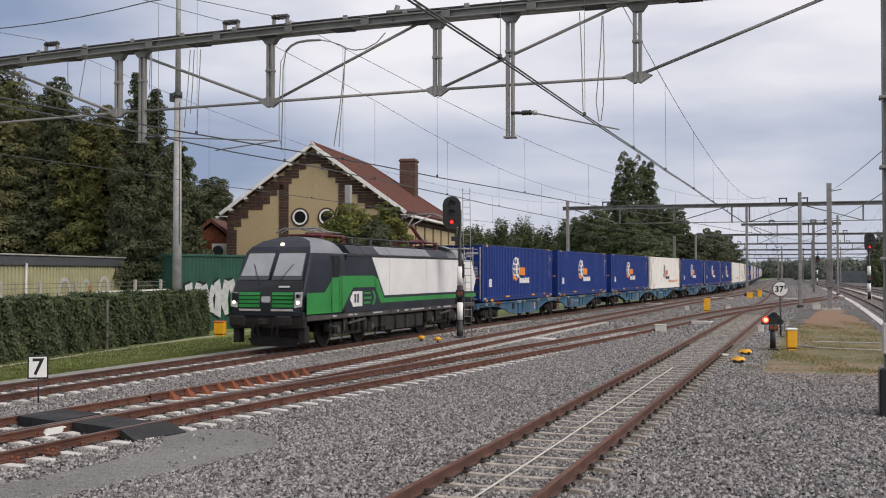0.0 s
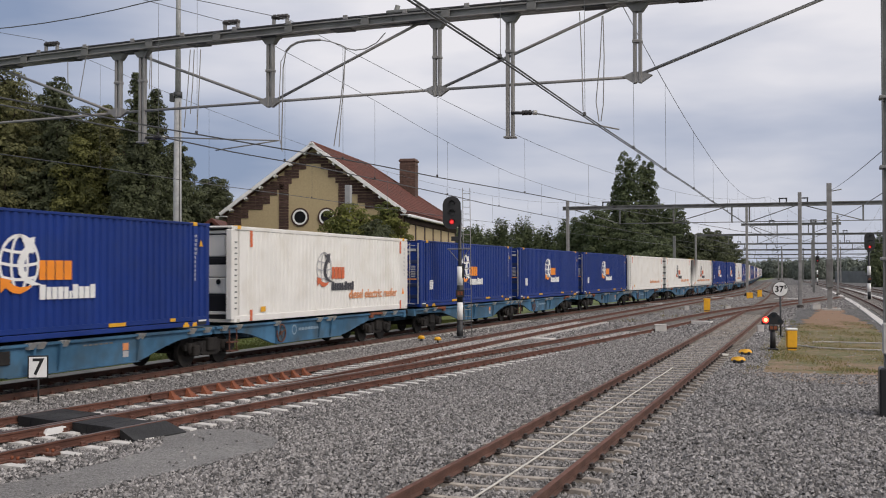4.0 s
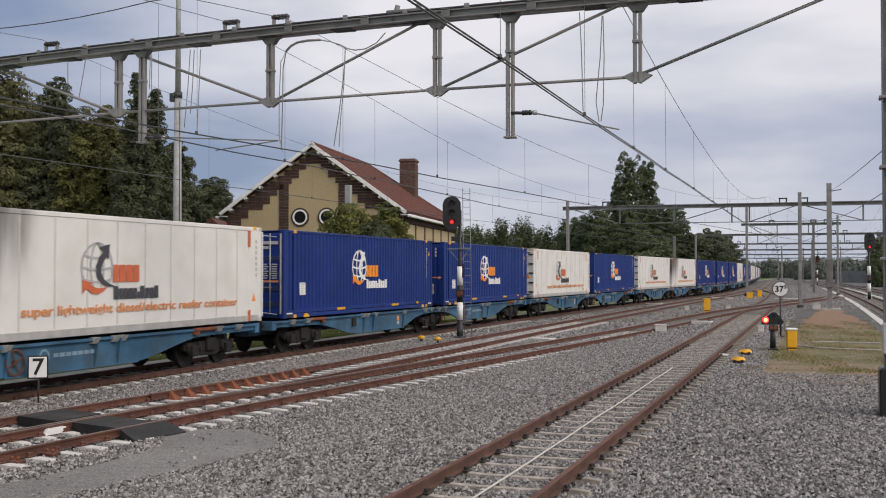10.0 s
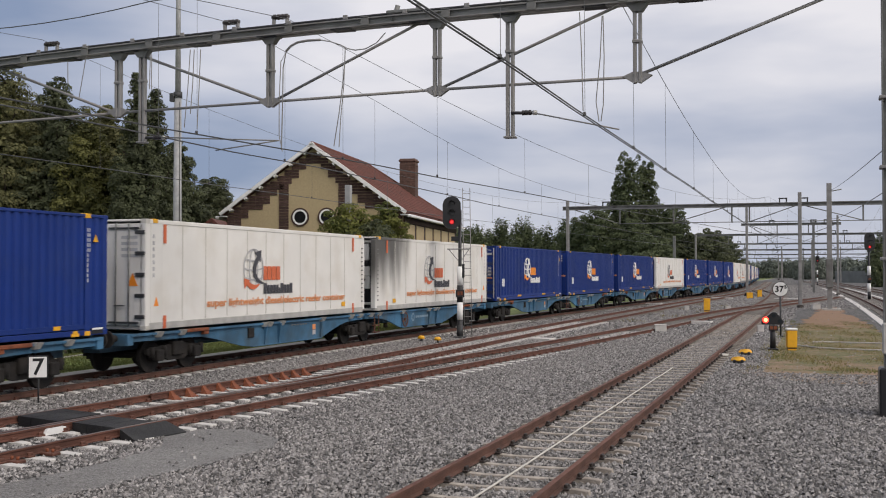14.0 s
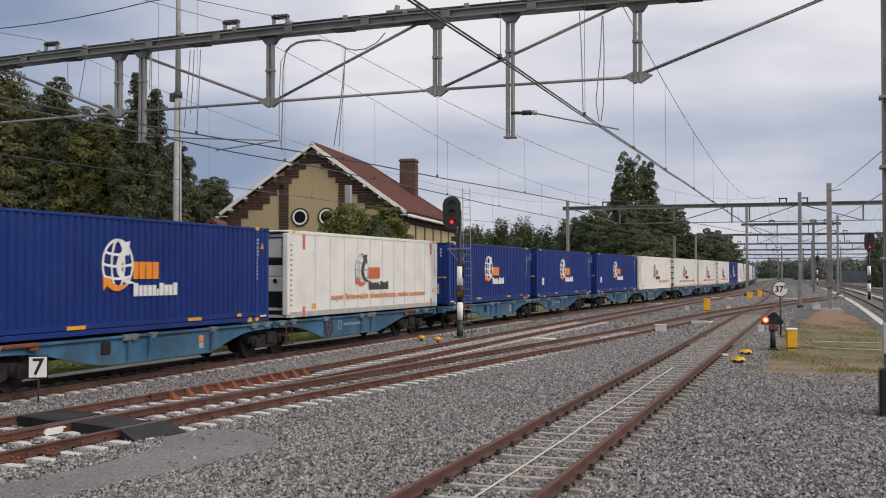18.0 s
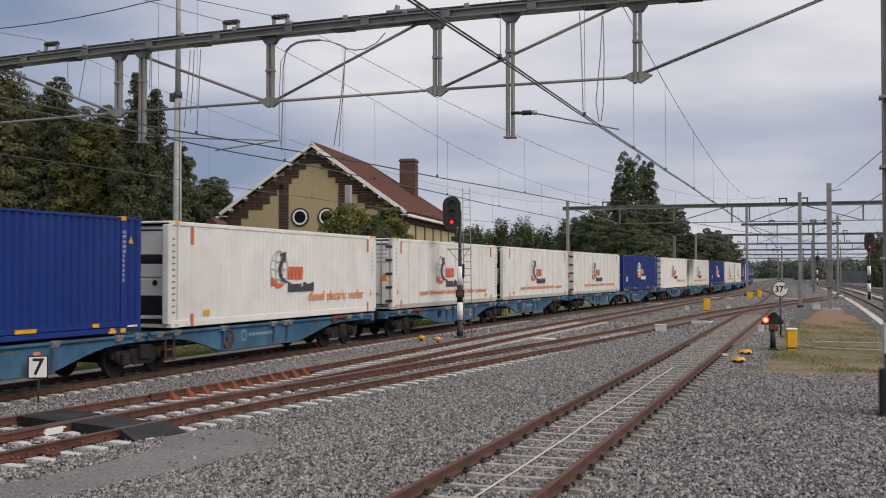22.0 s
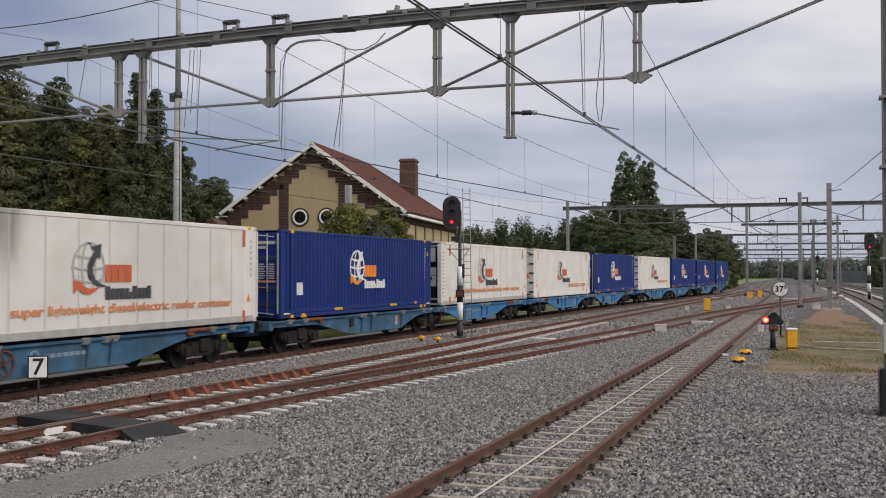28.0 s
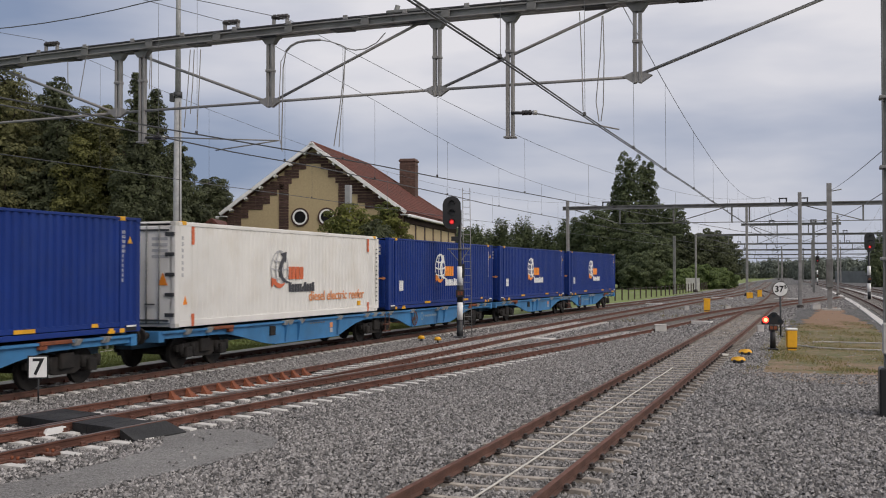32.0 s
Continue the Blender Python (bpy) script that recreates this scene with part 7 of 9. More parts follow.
# the wood behind the shed
def wood():
    spec = [(-24.6, 62, 15.0, 4.0, "leaf", "round"), (-21.9, 60, 14.3, 3.0, "leaf", "spire"), (-19.5, 60, 13.7, 2.3, "leaf_dark", "spire"), (-20.5, 64, 12.6, 2.8, "leaf", "round"), (-18.1, 58, 11.0, 2.3, "leaf_warm", "spire"), (-17.1, 62, 12.5, 2.1, "leaf", "spire"), (-23.2, 60, 10.6, 3.0, "leaf", "round"), (-20.6, 60, 9.0, 2.4, "leaf_dark", "round"), (-16.4, 60, 9.0, 2.4, "leaf_dark", "round"), (-13.75, 62, 10.5, 1.9, "leaf_dark", "spire"), (-12.0, 75, 9.6, 2.4, "leaf_dark", "round"), (-14.9, 59, 7.0, 1.9, "leaf_dark", "round"), (-13.6, 70, 9.0, 2.4, "leaf_dark", "round"), (-18.8, 59, 8.0, 2.4, "leaf_dark", "round"), (-20.9, 66, 13.9, 3.2, "leaf", "round"), (-18.3, 66, 12.9, 2.9, "leaf", "round"), (-16.7, 68, 12.0, 2.4, "leaf", "round"), (-23.0, 66, 14.9, 3.6, "leaf", "round"), (-25.6, 58, 14.6, 3.4, "leaf", "spire")]
    for i, (d, zc, h, r, m, sh) in enumerate(spec):
        x, y = along(d, zc)
        dark = {"leaf_dark": "dark green", "leaf": "olive green", "leaf_warm": "yellowish olive"}[m]
        tree(x, y, h, r, h * 0.10, 42000, 0.085, m, f"{dark} broad-leaved tree in full leaf behind the shed", 20 + i, sh, 74)
    x, y = along(-15.75, 56)
    tree(x, y, 13.3, 1.95, 0.8, 42000, 0.075, "leaf_dark", "tall dark conifer with drooping sprays of foliage", 40, "cone", 110)
    x, y = along(-14.85, 58)
    tree(x, y, 12.8, 1.85, 0.8, 36000, 0.075, "leaf_dark", "smaller dark conifer beside a taller one", 41, "cone", 100)
    # the light shrubs before the house
    x, y = along(-5.0, 57)
    tree(x, y, 6.6, 1.95, 2.0, 24000, 0.062, "leaf_light", "yellow-green garden tree in front of the house", 42, "round", 46)
    x, y = along(-3.0, 58)
    tree(x, y, 6.75, 1.35, 2.2, 20000, 0.062, "leaf_light", "yellow-green garden tree beside the house corner", 43, "round", 40)
    x, y = along(-3.6, 56.4)
    tree(x, y, 5.7, 1.7, 1.6, 18000, 0.062, "leaf_dark", "low dark garden shrub below a lighter tree", 44, "round", 40)


wood()


def distance():
    # poplars and mixed trees beyond the meadow
    for i, (d, zc, h, r, sh, m) in enumerate([(9.75, 205, 25.6, 3.2, "tall", "leaf_far"), (10.6, 208, 24.4, 2.6, "tall", "leaf_far"), (9.2, 206, 20.0, 2.6, "tall", "leaf_far"), (8.2, 200, 15.0, 5.0, "round", "leaf_far"), (7.2, 205, 13.4, 4.6, "round", "leaf_far"), (9.9, 196, 12.6, 5.0, "round", "leaf_far"), (11.5, 200, 15.6, 4.2, "round", "leaf_far"), (12.0, 206, 15.8, 3.4, "round", "leaf_far"), (10.9, 190, 9.5, 4.5, "round", "leaf_far"), (13.0, 196, 10.2, 4.2, "round", "leaf_dark"), (13.8, 200, 11.0, 4.4, "round", "leaf_dark"), (14.5, 206, 10.2, 3.6, "round", "leaf_dark"), (13.3, 185, 4.4, 3.2, "round", "shrub"), (12.2, 183, 3.6, 3.0, "round", "shrub"), (14.2, 188, 3.8, 3.0, "round", "shrub"), (10.2, 186, 6.5, 3.4, "round", "leaf_far")]):
        x, y = along(d, zc)
        name = "tall grey-green poplar beyond the meadow" if sh == "tall" else "grey-green leafy tree at the edge of the meadow"
        tree(x, y, h, r, h * 0.06, 16000, 0.19, m, name, 60 + i, sh, 44, -0.4)
    # far woods, low along the sky
    for i, (d0, d1, zc, h, k) in enumerate([(0.4, 7.4, 225, 14.3, 34), (14.6, 18.5, 520, 9.0, 22), (18.0, 21.0, 400, 8.0, 18), (21.6, 24.5, 200, 11.0, 12), (-2, 2.0, 240, 13, 12), (16.5, 25, 700, 13, 30), (20.8, 24.6, 330, 6, 14)]):
        r = np.random.default_rng(90 + i)
        blobs = []
        for j in range(k):
            d = d0 + (d1 - d0) * (j + 0.5 * r.random()) / k
            x, y = along(d, zc + r.normal(0, 6))
            hh = h * (0.75 + 0.3 * r.random())
            rr = zc * math.tan(radians((d1 - d0) / k)) * 0.9 + 1.0
            blobs.append((x, y, hh * 0.45 - 0.3, rr, rr, hh * 0.5))
            for e in range(3):
                blobs.append((x + r.normal(0, rr * 0.6), y, hh * (0.62 + 0.1 * e) - 0.3, rr * 0.5, rr * 0.5, hh * 0.16))
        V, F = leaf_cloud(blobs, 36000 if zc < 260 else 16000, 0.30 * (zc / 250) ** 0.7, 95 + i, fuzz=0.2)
        # beyond 260 m the leaves carry distance haze in their colour
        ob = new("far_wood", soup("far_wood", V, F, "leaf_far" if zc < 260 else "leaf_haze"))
        tagged(ob, "low far belt of grey-green woodland on the skyline", "trees", kind="stuff")


distance()


def hedge():
    """A clipped ivy hedge: a dark core and a coat of leaves, with a post in it."""
    g = thing("ivy_hedge", "dense dark green ivy-covered fence clipped to a flat top", "hedge")
    p0, p1 = Vector((-23.6, 16.0, 0)), Vector((-27.75, 45.9, 0))
    d = p1 - p0
    L = d.length
    q = Matrix.Translation((p0.x, p0.y, -0.38)) @ Matrix.Rotation(math.atan2(d.y, d.x), 4, "Z")
    b = bmesh.new()
    box(b, 0, L, 0.10, 0.75, 0, 2.05)
    core = part("core", b, "bark", g)
    core.matrix_local = q
    r = np.random.default_rng(5)
    n = 62000
    u = r.random(n) * L
    face = r.random(n)
    z = r.random(n) * 2.08
    w = r.random(n) * 0.85
    lump = 0.08 * np.sin(u * 2.3) + 0.07 * np.sin(u * 5.1 + z * 3) + r.normal(0, 0.05, n)
    top = face > 0.80
    px = u
    py = np.where(top, w, lump)
    pz = np.where(top, 2.08 + 0.07 * np.sin(u * 1.7) + 0.05 * np.sin(u * 4.4) + np.abs(r.normal(0, 0.06, n)), z)
    c = np.stack([px, py, pz], -1)
    nr = np.where(top[:, None], np.array([0, -0.3, 1.0]), np.array([0, -1.0, 0.35])) + r.normal(0, 0.5, (n, 3))
    a = r.normal(size=(n, 3))
    t1 = np.cross(nr, a)
    t1 /= np.linalg.norm(t1, axis=1, keepdims=True)
    t2 = np.cross(nr, t1)
    t2 /= np.linalg.norm(t2, axis=1, keepdims=True)
    s = (0.035 + 0.045 * r.random(n))[:, None]
    V = np.stack([c - t1 * s, c + t2 * s * 0.8, c + t1 * s, c - t2 * s * 0.8], 1).reshape(-1, 3)
    ob = new("leaves", soup("leaves", V, np.arange(n * 4).reshape(n, 4), "ivy"))
    ob.parent = g
    ob.matrix_local = q
    b = bmesh.new()
    bbox(b, 20.2, 20.30, -0.10, 0.0, 0, 1.98, 0.015)
    po = part("post", b, "dull_steel", g)
    po.matrix_local = q
    # pale edging strip in the grass before it
    b = bmesh.new()
    box(b, -10, L + 9, -0.75, -0.66, -0.03, 0.085)
    k = part("edging_strip", b, "concrete")
    k.matrix_local = q
    tagged(k, "thin pale concrete edging strip in the grass", "kerb", kind="structure")
    return q, L


HEDGE, HEDGE_L = hedge()


def grass_blades(name, n, pick, size, material, seed, label):
    r = np.random.default_rng(seed)
    x, y = pick(r, n)
    n = len(x)
    a = r.random(n) * 6.28
    h = size * (0.5 + r.random(n))
    w = 0.012 + 0.01 * r.random(n)
    z = ground_z(x, y) + 0.005
    dx, dy = np.cos(a) * w, np.sin(a) * w
    lx, ly = r.normal(0, 0.4, n) * h, r.normal(0, 0.4, n) * h
    V = np.stack([np.stack([x - dx, y - dy, z], -1), np.stack([x + dx, y + dy, z], -1), np.stack([x + lx, y + ly, z + h], -1)], 1).reshape(-1, 3)
    ob = new(name, soup(name, V, np.arange(n * 3).reshape(n, 3), material))
    tagged(ob, label, "grass", kind="stuff")


def verge(r, n):
    y = 14 + 50 * r.random(n)
    x = hermite(*MAIN, y) - 2.95 - 5.5 * r.random(n) ** 1.4
    return x, y


def dry_area(r, n):
    y = 31 + 28 * r.random(n) ** 1.3
    x = -1.9 + 4.5 * r.random(n)
    k = np.sin(x * 2.1 + y * 0.6) + np.sin(y * 1.3) + r.normal(0, 0.5, n) > 0.1
    return x[k], y[k]


def green_area(r, n):
    y = 30.5 + 34 * r.random(n) ** 1.2
    x = -1.7 + 4.4 * r.random(n)
    k = np.sin(x * 1.6 - y * 0.45 + 1.0) + np.sin(y * 0.8 + x * 2.3) + r.normal(0, 0.35, n) > 0.95
    return x[k], y[k]


def weeds(r, n):
    y = 60 + 40 * r.random(n)
    x = -11 + 5 * r.random(n)
    k = np.sin(x * 1.7 + y * 0.5) + np.sin(y * 0.9) + r.normal(0, 0.4, n) > 1.1
    return x[k], y[k]


grass_blades("verge_grass", 60000, verge, 0.05, "blade", 11, "short mown green grass of the verge")
grass_blades("dry_tufts", 15000, dry_area, 0.06, "blade_dry", 12, "thin dry yellow-green grass tufts on sandy soil")
grass_blades("green_tufts", 15000, green_area, 0.05, "blade", 14, "low green grass and moss on sandy soil")
grass_blades("weed_tufts", 4000, weeds, 0.10, "blade_dry", 13, "sparse weeds between the ballast stones")
flat_patch("meadow", [(-22, 95), (-21, 240), (-75, 235), (-80, 90)], 0.03, "grass", "bright green mown meadow beside the line", "meadow")


# ---- buildings ----
def house():
    """A gabled house: ochre brick with dark brick bands, stepped gable edge, red tiled roof hipped at the rear, chimney."""
    g = thing("gabled_house", "ochre brick house with dark stepped brick gable and red tiled roof", "house")
    W, LEN, RIDGE, EAVE, APEX = 10.9, 18.0, 12.6, 6.42, 10.35
    ax, ay = -33.85, 58.1
    q = Matrix.Translation((ax, ay, -0.35)) @ Matrix.Rotation(radians(8.3), 4, "Z")
    # local: x along the gable, y into the house, z up

    def lp(name, b, m, parent=g, label=""):
        o = part(name, b, m, parent, label)
        if parent is g:
            o.matrix_local = q
        return o

    def hexa(b, pts):
        v = [b.verts.new(p) for p in pts]
        for f in ((0, 1, 3, 2), (4, 6, 7, 5), (0, 4, 5, 1), (2, 3, 7, 6), (0, 2, 6, 4), (1, 5, 7, 3)):
            b.faces.new([v[i] for i in f])
        bmesh.ops.recalc_face_normals(b, faces=b.faces)
    E, A = EAVE + 0.35, APEX + 0.35
    b = bmesh.new()
    prism(b, [(0, 0), (W, 0), (W, E - 0.2), (W / 2, A - 0.25), (0, E - 0.2)], 0.0, 0.3)
    lp("gable_wall", b, "ochre")
    for x in (0, W - 0.3):
        b = bmesh.new()
        box(b, x, x + 0.3, 0.3, LEN, 0, E - 0.2)
        lp("side_wall", b, "brick")
    b = bmesh.new()
    box(b, 0.3, W - 0.3, LEN - 0.3, LEN, 0, E - 0.2)
    lp("rear_wall", b, "brick")
    # dark brick piers and stepped edge, laid as courses
    ch = 0.17
    b = bmesh.new()
    bbox(b, -0.5, 0.5, -0.045, 0.0, 0.006, ch - 0.014, 0.008)
    course = mesh_of("brick_course", b, "brick")

    def courses(x0, x1, z0, z1):
        z = z0
        while z < z1 - 0.01:
            m = Matrix.Translation(((x0 + x1) / 2, 0, z)) @ Matrix.Diagonal((x1 - x0, 1, 1, 1))
            o = new("brick_course", course)
            o.parent = g
            o.matrix_local = q @ m
            z += ch
    courses(-0.02, 0.62, 0, 5.6)
    courses(W - 0.62, W + 0.02, 0, 5.6)
    for xc in (3.6, W - 3.6):
        courses(xc - 0.3, xc + 0.3, 0, E + 1.55)
    slope = (A - 0.25 - (E - 0.2)) / (W / 2)
    steps = 12
    for k in range(steps):
        x0 = k * (W / 2) / steps
        x1 = (k + 1) * (W / 2) / steps
        ztop = (E - 0.2) + slope * x0
        deep = (0.95, 0.95, 0.92, 0.62, 0.90, 0.95, 0.85, 0.80, 0.72, 0.66, 0.60, 0.52)[k]
        z0 = math.floor(max(0, ztop - deep) / ch) * ch
        courses(x0, x1, z0, ztop)
        courses(W - x1, W - x0, z0, ztop)
    for xc in (4.62, W - 4.62):
        b = bmesh.new()
        disc(b, (xc, -0.02, 6.32), 0.46, -0.05, 0.05, "y", 28, 0.36)
        wd = lp("round_window", b, "white_paint", g, "round window with white ring frame")
        b = bmesh.new()
        disc(b, (xc, -0.01, 6.32), 0.36, -0.02, 0.02, "y", 24)
        part("pane", b, "pane", wd)
        b = bmesh.new()
        disc(b, (xc, -0.02, 6.32), 0.56, -0.035, 0.03, "y", 28, 0.46)
        part("brick_ring", b, "brick", wd)
    # roof: two tiled slopes, hipped at the rear, with white verge boards
    ov = 0.30
    sl = math.hypot(W / 2 + ov, slope * (W / 2 + ov))
    ca, sa = (W / 2 + ov) / sl, slope * (W / 2 + ov) / sl
    cx = W / 2
    for s in (-1, 1):
        def rp(u, y, h):
            return (cx + s * (u * ca + h * sa), y, A - u * sa + h * ca)

        def far(u):
            return RIDGE + (LEN + 0.55 - RIDGE) * u / sl
        b = bmesh.new()
        hexa(b, [rp(u, y, h) for u in (0, sl) for y in (-0.35, far(u)) for h in (-0.14, -0.02)])
        rf = lp("roof_slope", b, "roof_tile")
        nrow = 24
        if s > 0:
            b = bmesh.new()
            for k in range(nrow):
                u0, u1 = k * sl / nrow, (k + 1) * sl / nrow + 0.04
                n = int((far(u0) + 0.33) / 0.25)
                for i in range(n):
                    y0 = -0.33 + i * 0.25
                    ym, y1 = y0 + 0.12, y0 + 0.235
                    vs = [b.verts.new(rp(u, y, h)) for u, y, h in ((u0, y0, 0.0), (u0, ym, 0.035), (u0, y1, 0.0), (u1, y1, 0.03), (u1, ym, 0.065), (u1, y0, 0.03))]
                    b.faces.new((vs[0], vs[1], vs[4], vs[5]))
                    b.faces.new((vs[1], vs[2], vs[3], vs[4]))
            bmesh.ops.recalc_face_normals(b, faces=b.faces)
            tagged(part("roof_tiles", b, "roof_tile", rf), "red interlocking roof tiles", kind="stuff")
        b = bmesh.new()
        hexa(b, [rp(u, y, h) for u in (-0.1, sl + 0.05) for y in (-0.50, -0.34) for h in (-0.17, 0.03)])
        lp("verge_board", b, "white_paint", g, "white painted verge board")
        for u in np.arange(0.6, sl, 1.15):
            b = bmesh.new()
            hexa(b, [rp(q, y, h) for q in (u, u + 0.16) for y in (-0.46, -0.04) for h in (-0.30, -0.16)])
            lp("corbel", b, "white_paint")
        b = bmesh.new()
        xg = W + 0.5 if s > 0 else -0.5
        bbox(b, xg - 0.11, xg + 0.11, -0.4, LEN + 0.5, E - 0.52, E - 0.36, 0.03)
        lp("gutter", b, "white_paint", g, "white eaves gutter")
        b = bmesh.new()
        tube(b, (cx, RIDGE, A), (cx + s * (cx + ov), LEN + 0.55, A - sl * sa), 0.12, 8)
        lp("hip_ridge", b, "roof_tile")
        b = bmesh.new()
        box(b, *sorted((W - 0.05 if s > 0 else 0.05, W + 0.5 if s > 0 else -0.5)), -0.35, LEN, E - 0.40, E - 0.34)
        lp("soffit", b, "white_paint")
    b = bmesh.new()
    v = [b.verts.new(p) for p in ((cx, RIDGE, A - 0.02), (-ov, LEN + 0.55, A - sl * sa), (W + ov, LEN + 0.55, A - sl * sa))]
    b.faces.new(v)
    lp("rear_hip", b, "roof_tile")
    b = bmesh.new()
    tube(b, (cx, -0.35, A), (cx, RIDGE, A), 0.13, 8)
    lp("ridge", b, "roof_tile")
    # chimney where the ridge ends
    b = bmesh.new()
    bbox(b, 7.65, 8.75, 13.4, 14.4, 7.0, 11.15, 0.02)
    bbox(b, 7.57, 8.83, 13.32, 14.48, 10.92, 11.08, 0.03)
    chim = lp("chimney", b, "chimney", g, "square red-brown brick chimney")
    for k in range(20):
        b = bmesh.new()
        bbox(b, 7.625, 8.775, 13.375, 14.425, 7.4 + k * 0.17, 7.4 + k * 0.17 + 0.135, 0.01)
        part("brick_course", b, "chimney", chim)
    # ochre panels between the piers of the long wall
    for k in range(6):
        y = 1.0 + k * 2.8
        b = bmesh.new()
        bbox(b, W - 0.02, W + 0.05, y, y + 2.2, 1.2, 5.92, 0.02)
        lp("wall_panel", b, "ochre")
    b = bmesh.new()
    bbox(b, W - 0.01, W + 0.10, 0.2, LEN - 0.2, 5.96, 6.2, 0.02)
    lp("frieze_band", b, "brick")


house()


def shed():
    g = thing("storage_shed", "olive-yellow corrugated metal shed with a dark roof edge and faint graffiti", "shed")
    p0, p1 = Vector((-28.5, 25.5, 0)), Vector((-33.2, 46.6, 0))
    d = p1 - p0
    L = d.length
    q = Matrix.Translation((p0.x, p0.y, -0.35)) @ Matrix.Rotation(math.atan2(d.y, d.x), 4, "Z")

    def lp(name, b, m, label=""):
        o = part(name, b, m, g, label)
        o.matrix_local = q
        return o
    b = bmesh.new()
    n = int(L / 0.30)
    prev = None
    for i in range(n):
        for u, h in ((0, 0.0), (0.11, 0.0), (0.13, 0.075), (0.28, 0.075)):
            x = i * 0.30 + u
            cur = (b.verts.new((x, -h, 0)), b.verts.new((x, -h, 3.35)))
            if prev:
                b.faces.new((prev[0], cur[0], cur[1], prev[1]))
            prev = cur
    bmesh.ops.recalc_face_normals(b, faces=b.faces)
    lp("cladding", b, "shed")
    b = bmesh.new()
    bbox(b, -0.1, L + 0.1, -0.16, 6.0, 3.30, 3.72, 0.03)
    lp("roof_edge", b, "shed_trim", "dark grey roof edge")
    b = bmesh.new()
    bbox(b, -0.15, L + 0.15, -0.22, 6.1, 3.72, 3.78, 0.01)
    lp("roof_trim", b, "grey_alu")
    b = bmesh.new()
    box(b, 0, L, 0.06, 5.9, 0, 3.3)
    lp("inner_wall", b, "shed_trim")
    b = bmesh.new()
    tube(b, (11.6, -0.14, 0), (11.6, -0.14, 3.4), 0.07, 10)
    lp("downpipe", b, "grey_alu")
    b = bmesh.new()
    for cx, rr in ((15.2, 0.6), (17.4, 0.5), (19.4, 0.65)):
        disc(b, (cx, -0.082, 2.2), rr, -0.006, 0.0, "y", 20, rr * 0.72)
    lp("graffiti_loop", b, "grey_print", "faded white graffiti")
    b = bmesh.new()
    for cx in (16.1, 17.7):
        box(b, cx, cx + 0.30, -0.088, -0.078, 1.9, 2.45)
    lp("graffiti_patch", b, "red_orange")


shed()


def green_store():
    g = thing("green_store", "dark green steel store wall with silver graffiti lettering", "store")
    p0, p1 = Vector((-30.6, 47.4, 0)), Vector((-27.6, 56.4, 0))
    d = p1 - p0
    L = d.length
    q = Matrix.Translation((p0.x, p0.y, -0.35)) @ Matrix.Rotation(math.atan2(d.y, d.x), 4, "Z")

    def lp(name, b, m, label=""):
        o = part(name, b, m, g, label)
        o.matrix_local = q
        return o
    b = bmesh.new()
    n = int(L / 0.25)
    prev = None
    for i in range(n):
        for u, h in ((0, 0.0), (0.08, 0.0), (0.11, 0.03), (0.22, 0.03)):
            x = i * 0.25 + u
            cur = (b.verts.new((x, -h, 0)), b.verts.new((x, -h, 3.85)))
            if prev:
                b.faces.new((prev[0], cur[0], cur[1], prev[1]))
            prev = cur
    bmesh.ops.recalc_face_normals(b, faces=b.faces)
    lp("wall", b, "green_box")
    b = bmesh.new()
    bbox(b, -0.05, L + 0.05, -0.08, 2.5, 3.82, 3.95, 0.02)
    box(b, 0, L, 0.03, 2.4, 0, 3.82)
    lp("roof", b, "green_box")
    r = np.random.default_rng(3)
    # fat slanted silver letters with black outlines, overlapping
    def letter(name, pts, y, m):
        b = bmesh.new()
        lo, hi = [b.verts.new((u, y, z)) for u, z in pts], [b.verts.new((u, y - 0.003, z)) for u, z in pts]
        b.faces.new(hi)
        for n in range(len(pts)):
            e = (n + 1) % len(pts)
            b.faces.new((lo[n], lo[e], hi[e], hi[n]))
        bmesh.ops.recalc_face_normals(b, faces=b.faces)
        lp(name, b, m)
    for k in range(8):
        x, zb, zt = 0.5 + k * 1.05, 0.75 + 0.25 * r.random(), 2.35 + 0.35 * r.random()
        lean = -0.25 + 0.5 * r.random()
        shape = [(0.0, 0.0), (0.34, -0.06), (0.40, 0.34), (0.62, 0.02), (0.98, 0.0), (0.80, 0.48), (1.02, 0.98), (0.66, 1.02), (0.50, 0.68), (0.36, 1.04), (-0.02, 0.96), (0.10, 0.5)]
        shape = [(u + r.normal(0, 0.03), v + r.normal(0, 0.025)) for u, v in shape]
        for name, grow, y, m in (("graffiti_outline", 0.09, -0.036 - 0.001 * (k % 2), "black"), ("graffiti_letter", 0.0, -0.042 - 0.001 * (k % 2), "graffiti")):
            letter(name, [(x + u * 1.05 + lean * v + math.copysign(grow, u - 0.5), zb + (zt - zb) * v + math.copysign(grow, v - 0.5)) for u, v in shape], y, m)
    b = bmesh.new()
    polytube(b, [(L - 0.4, -0.2, 3.9), (L - 0.2, -0.25, 3.7), (L - 0.2, -0.25, 2.2)], 0.05, 6)
    lp("bent_pipe", b, "grey_alu")


green_store()


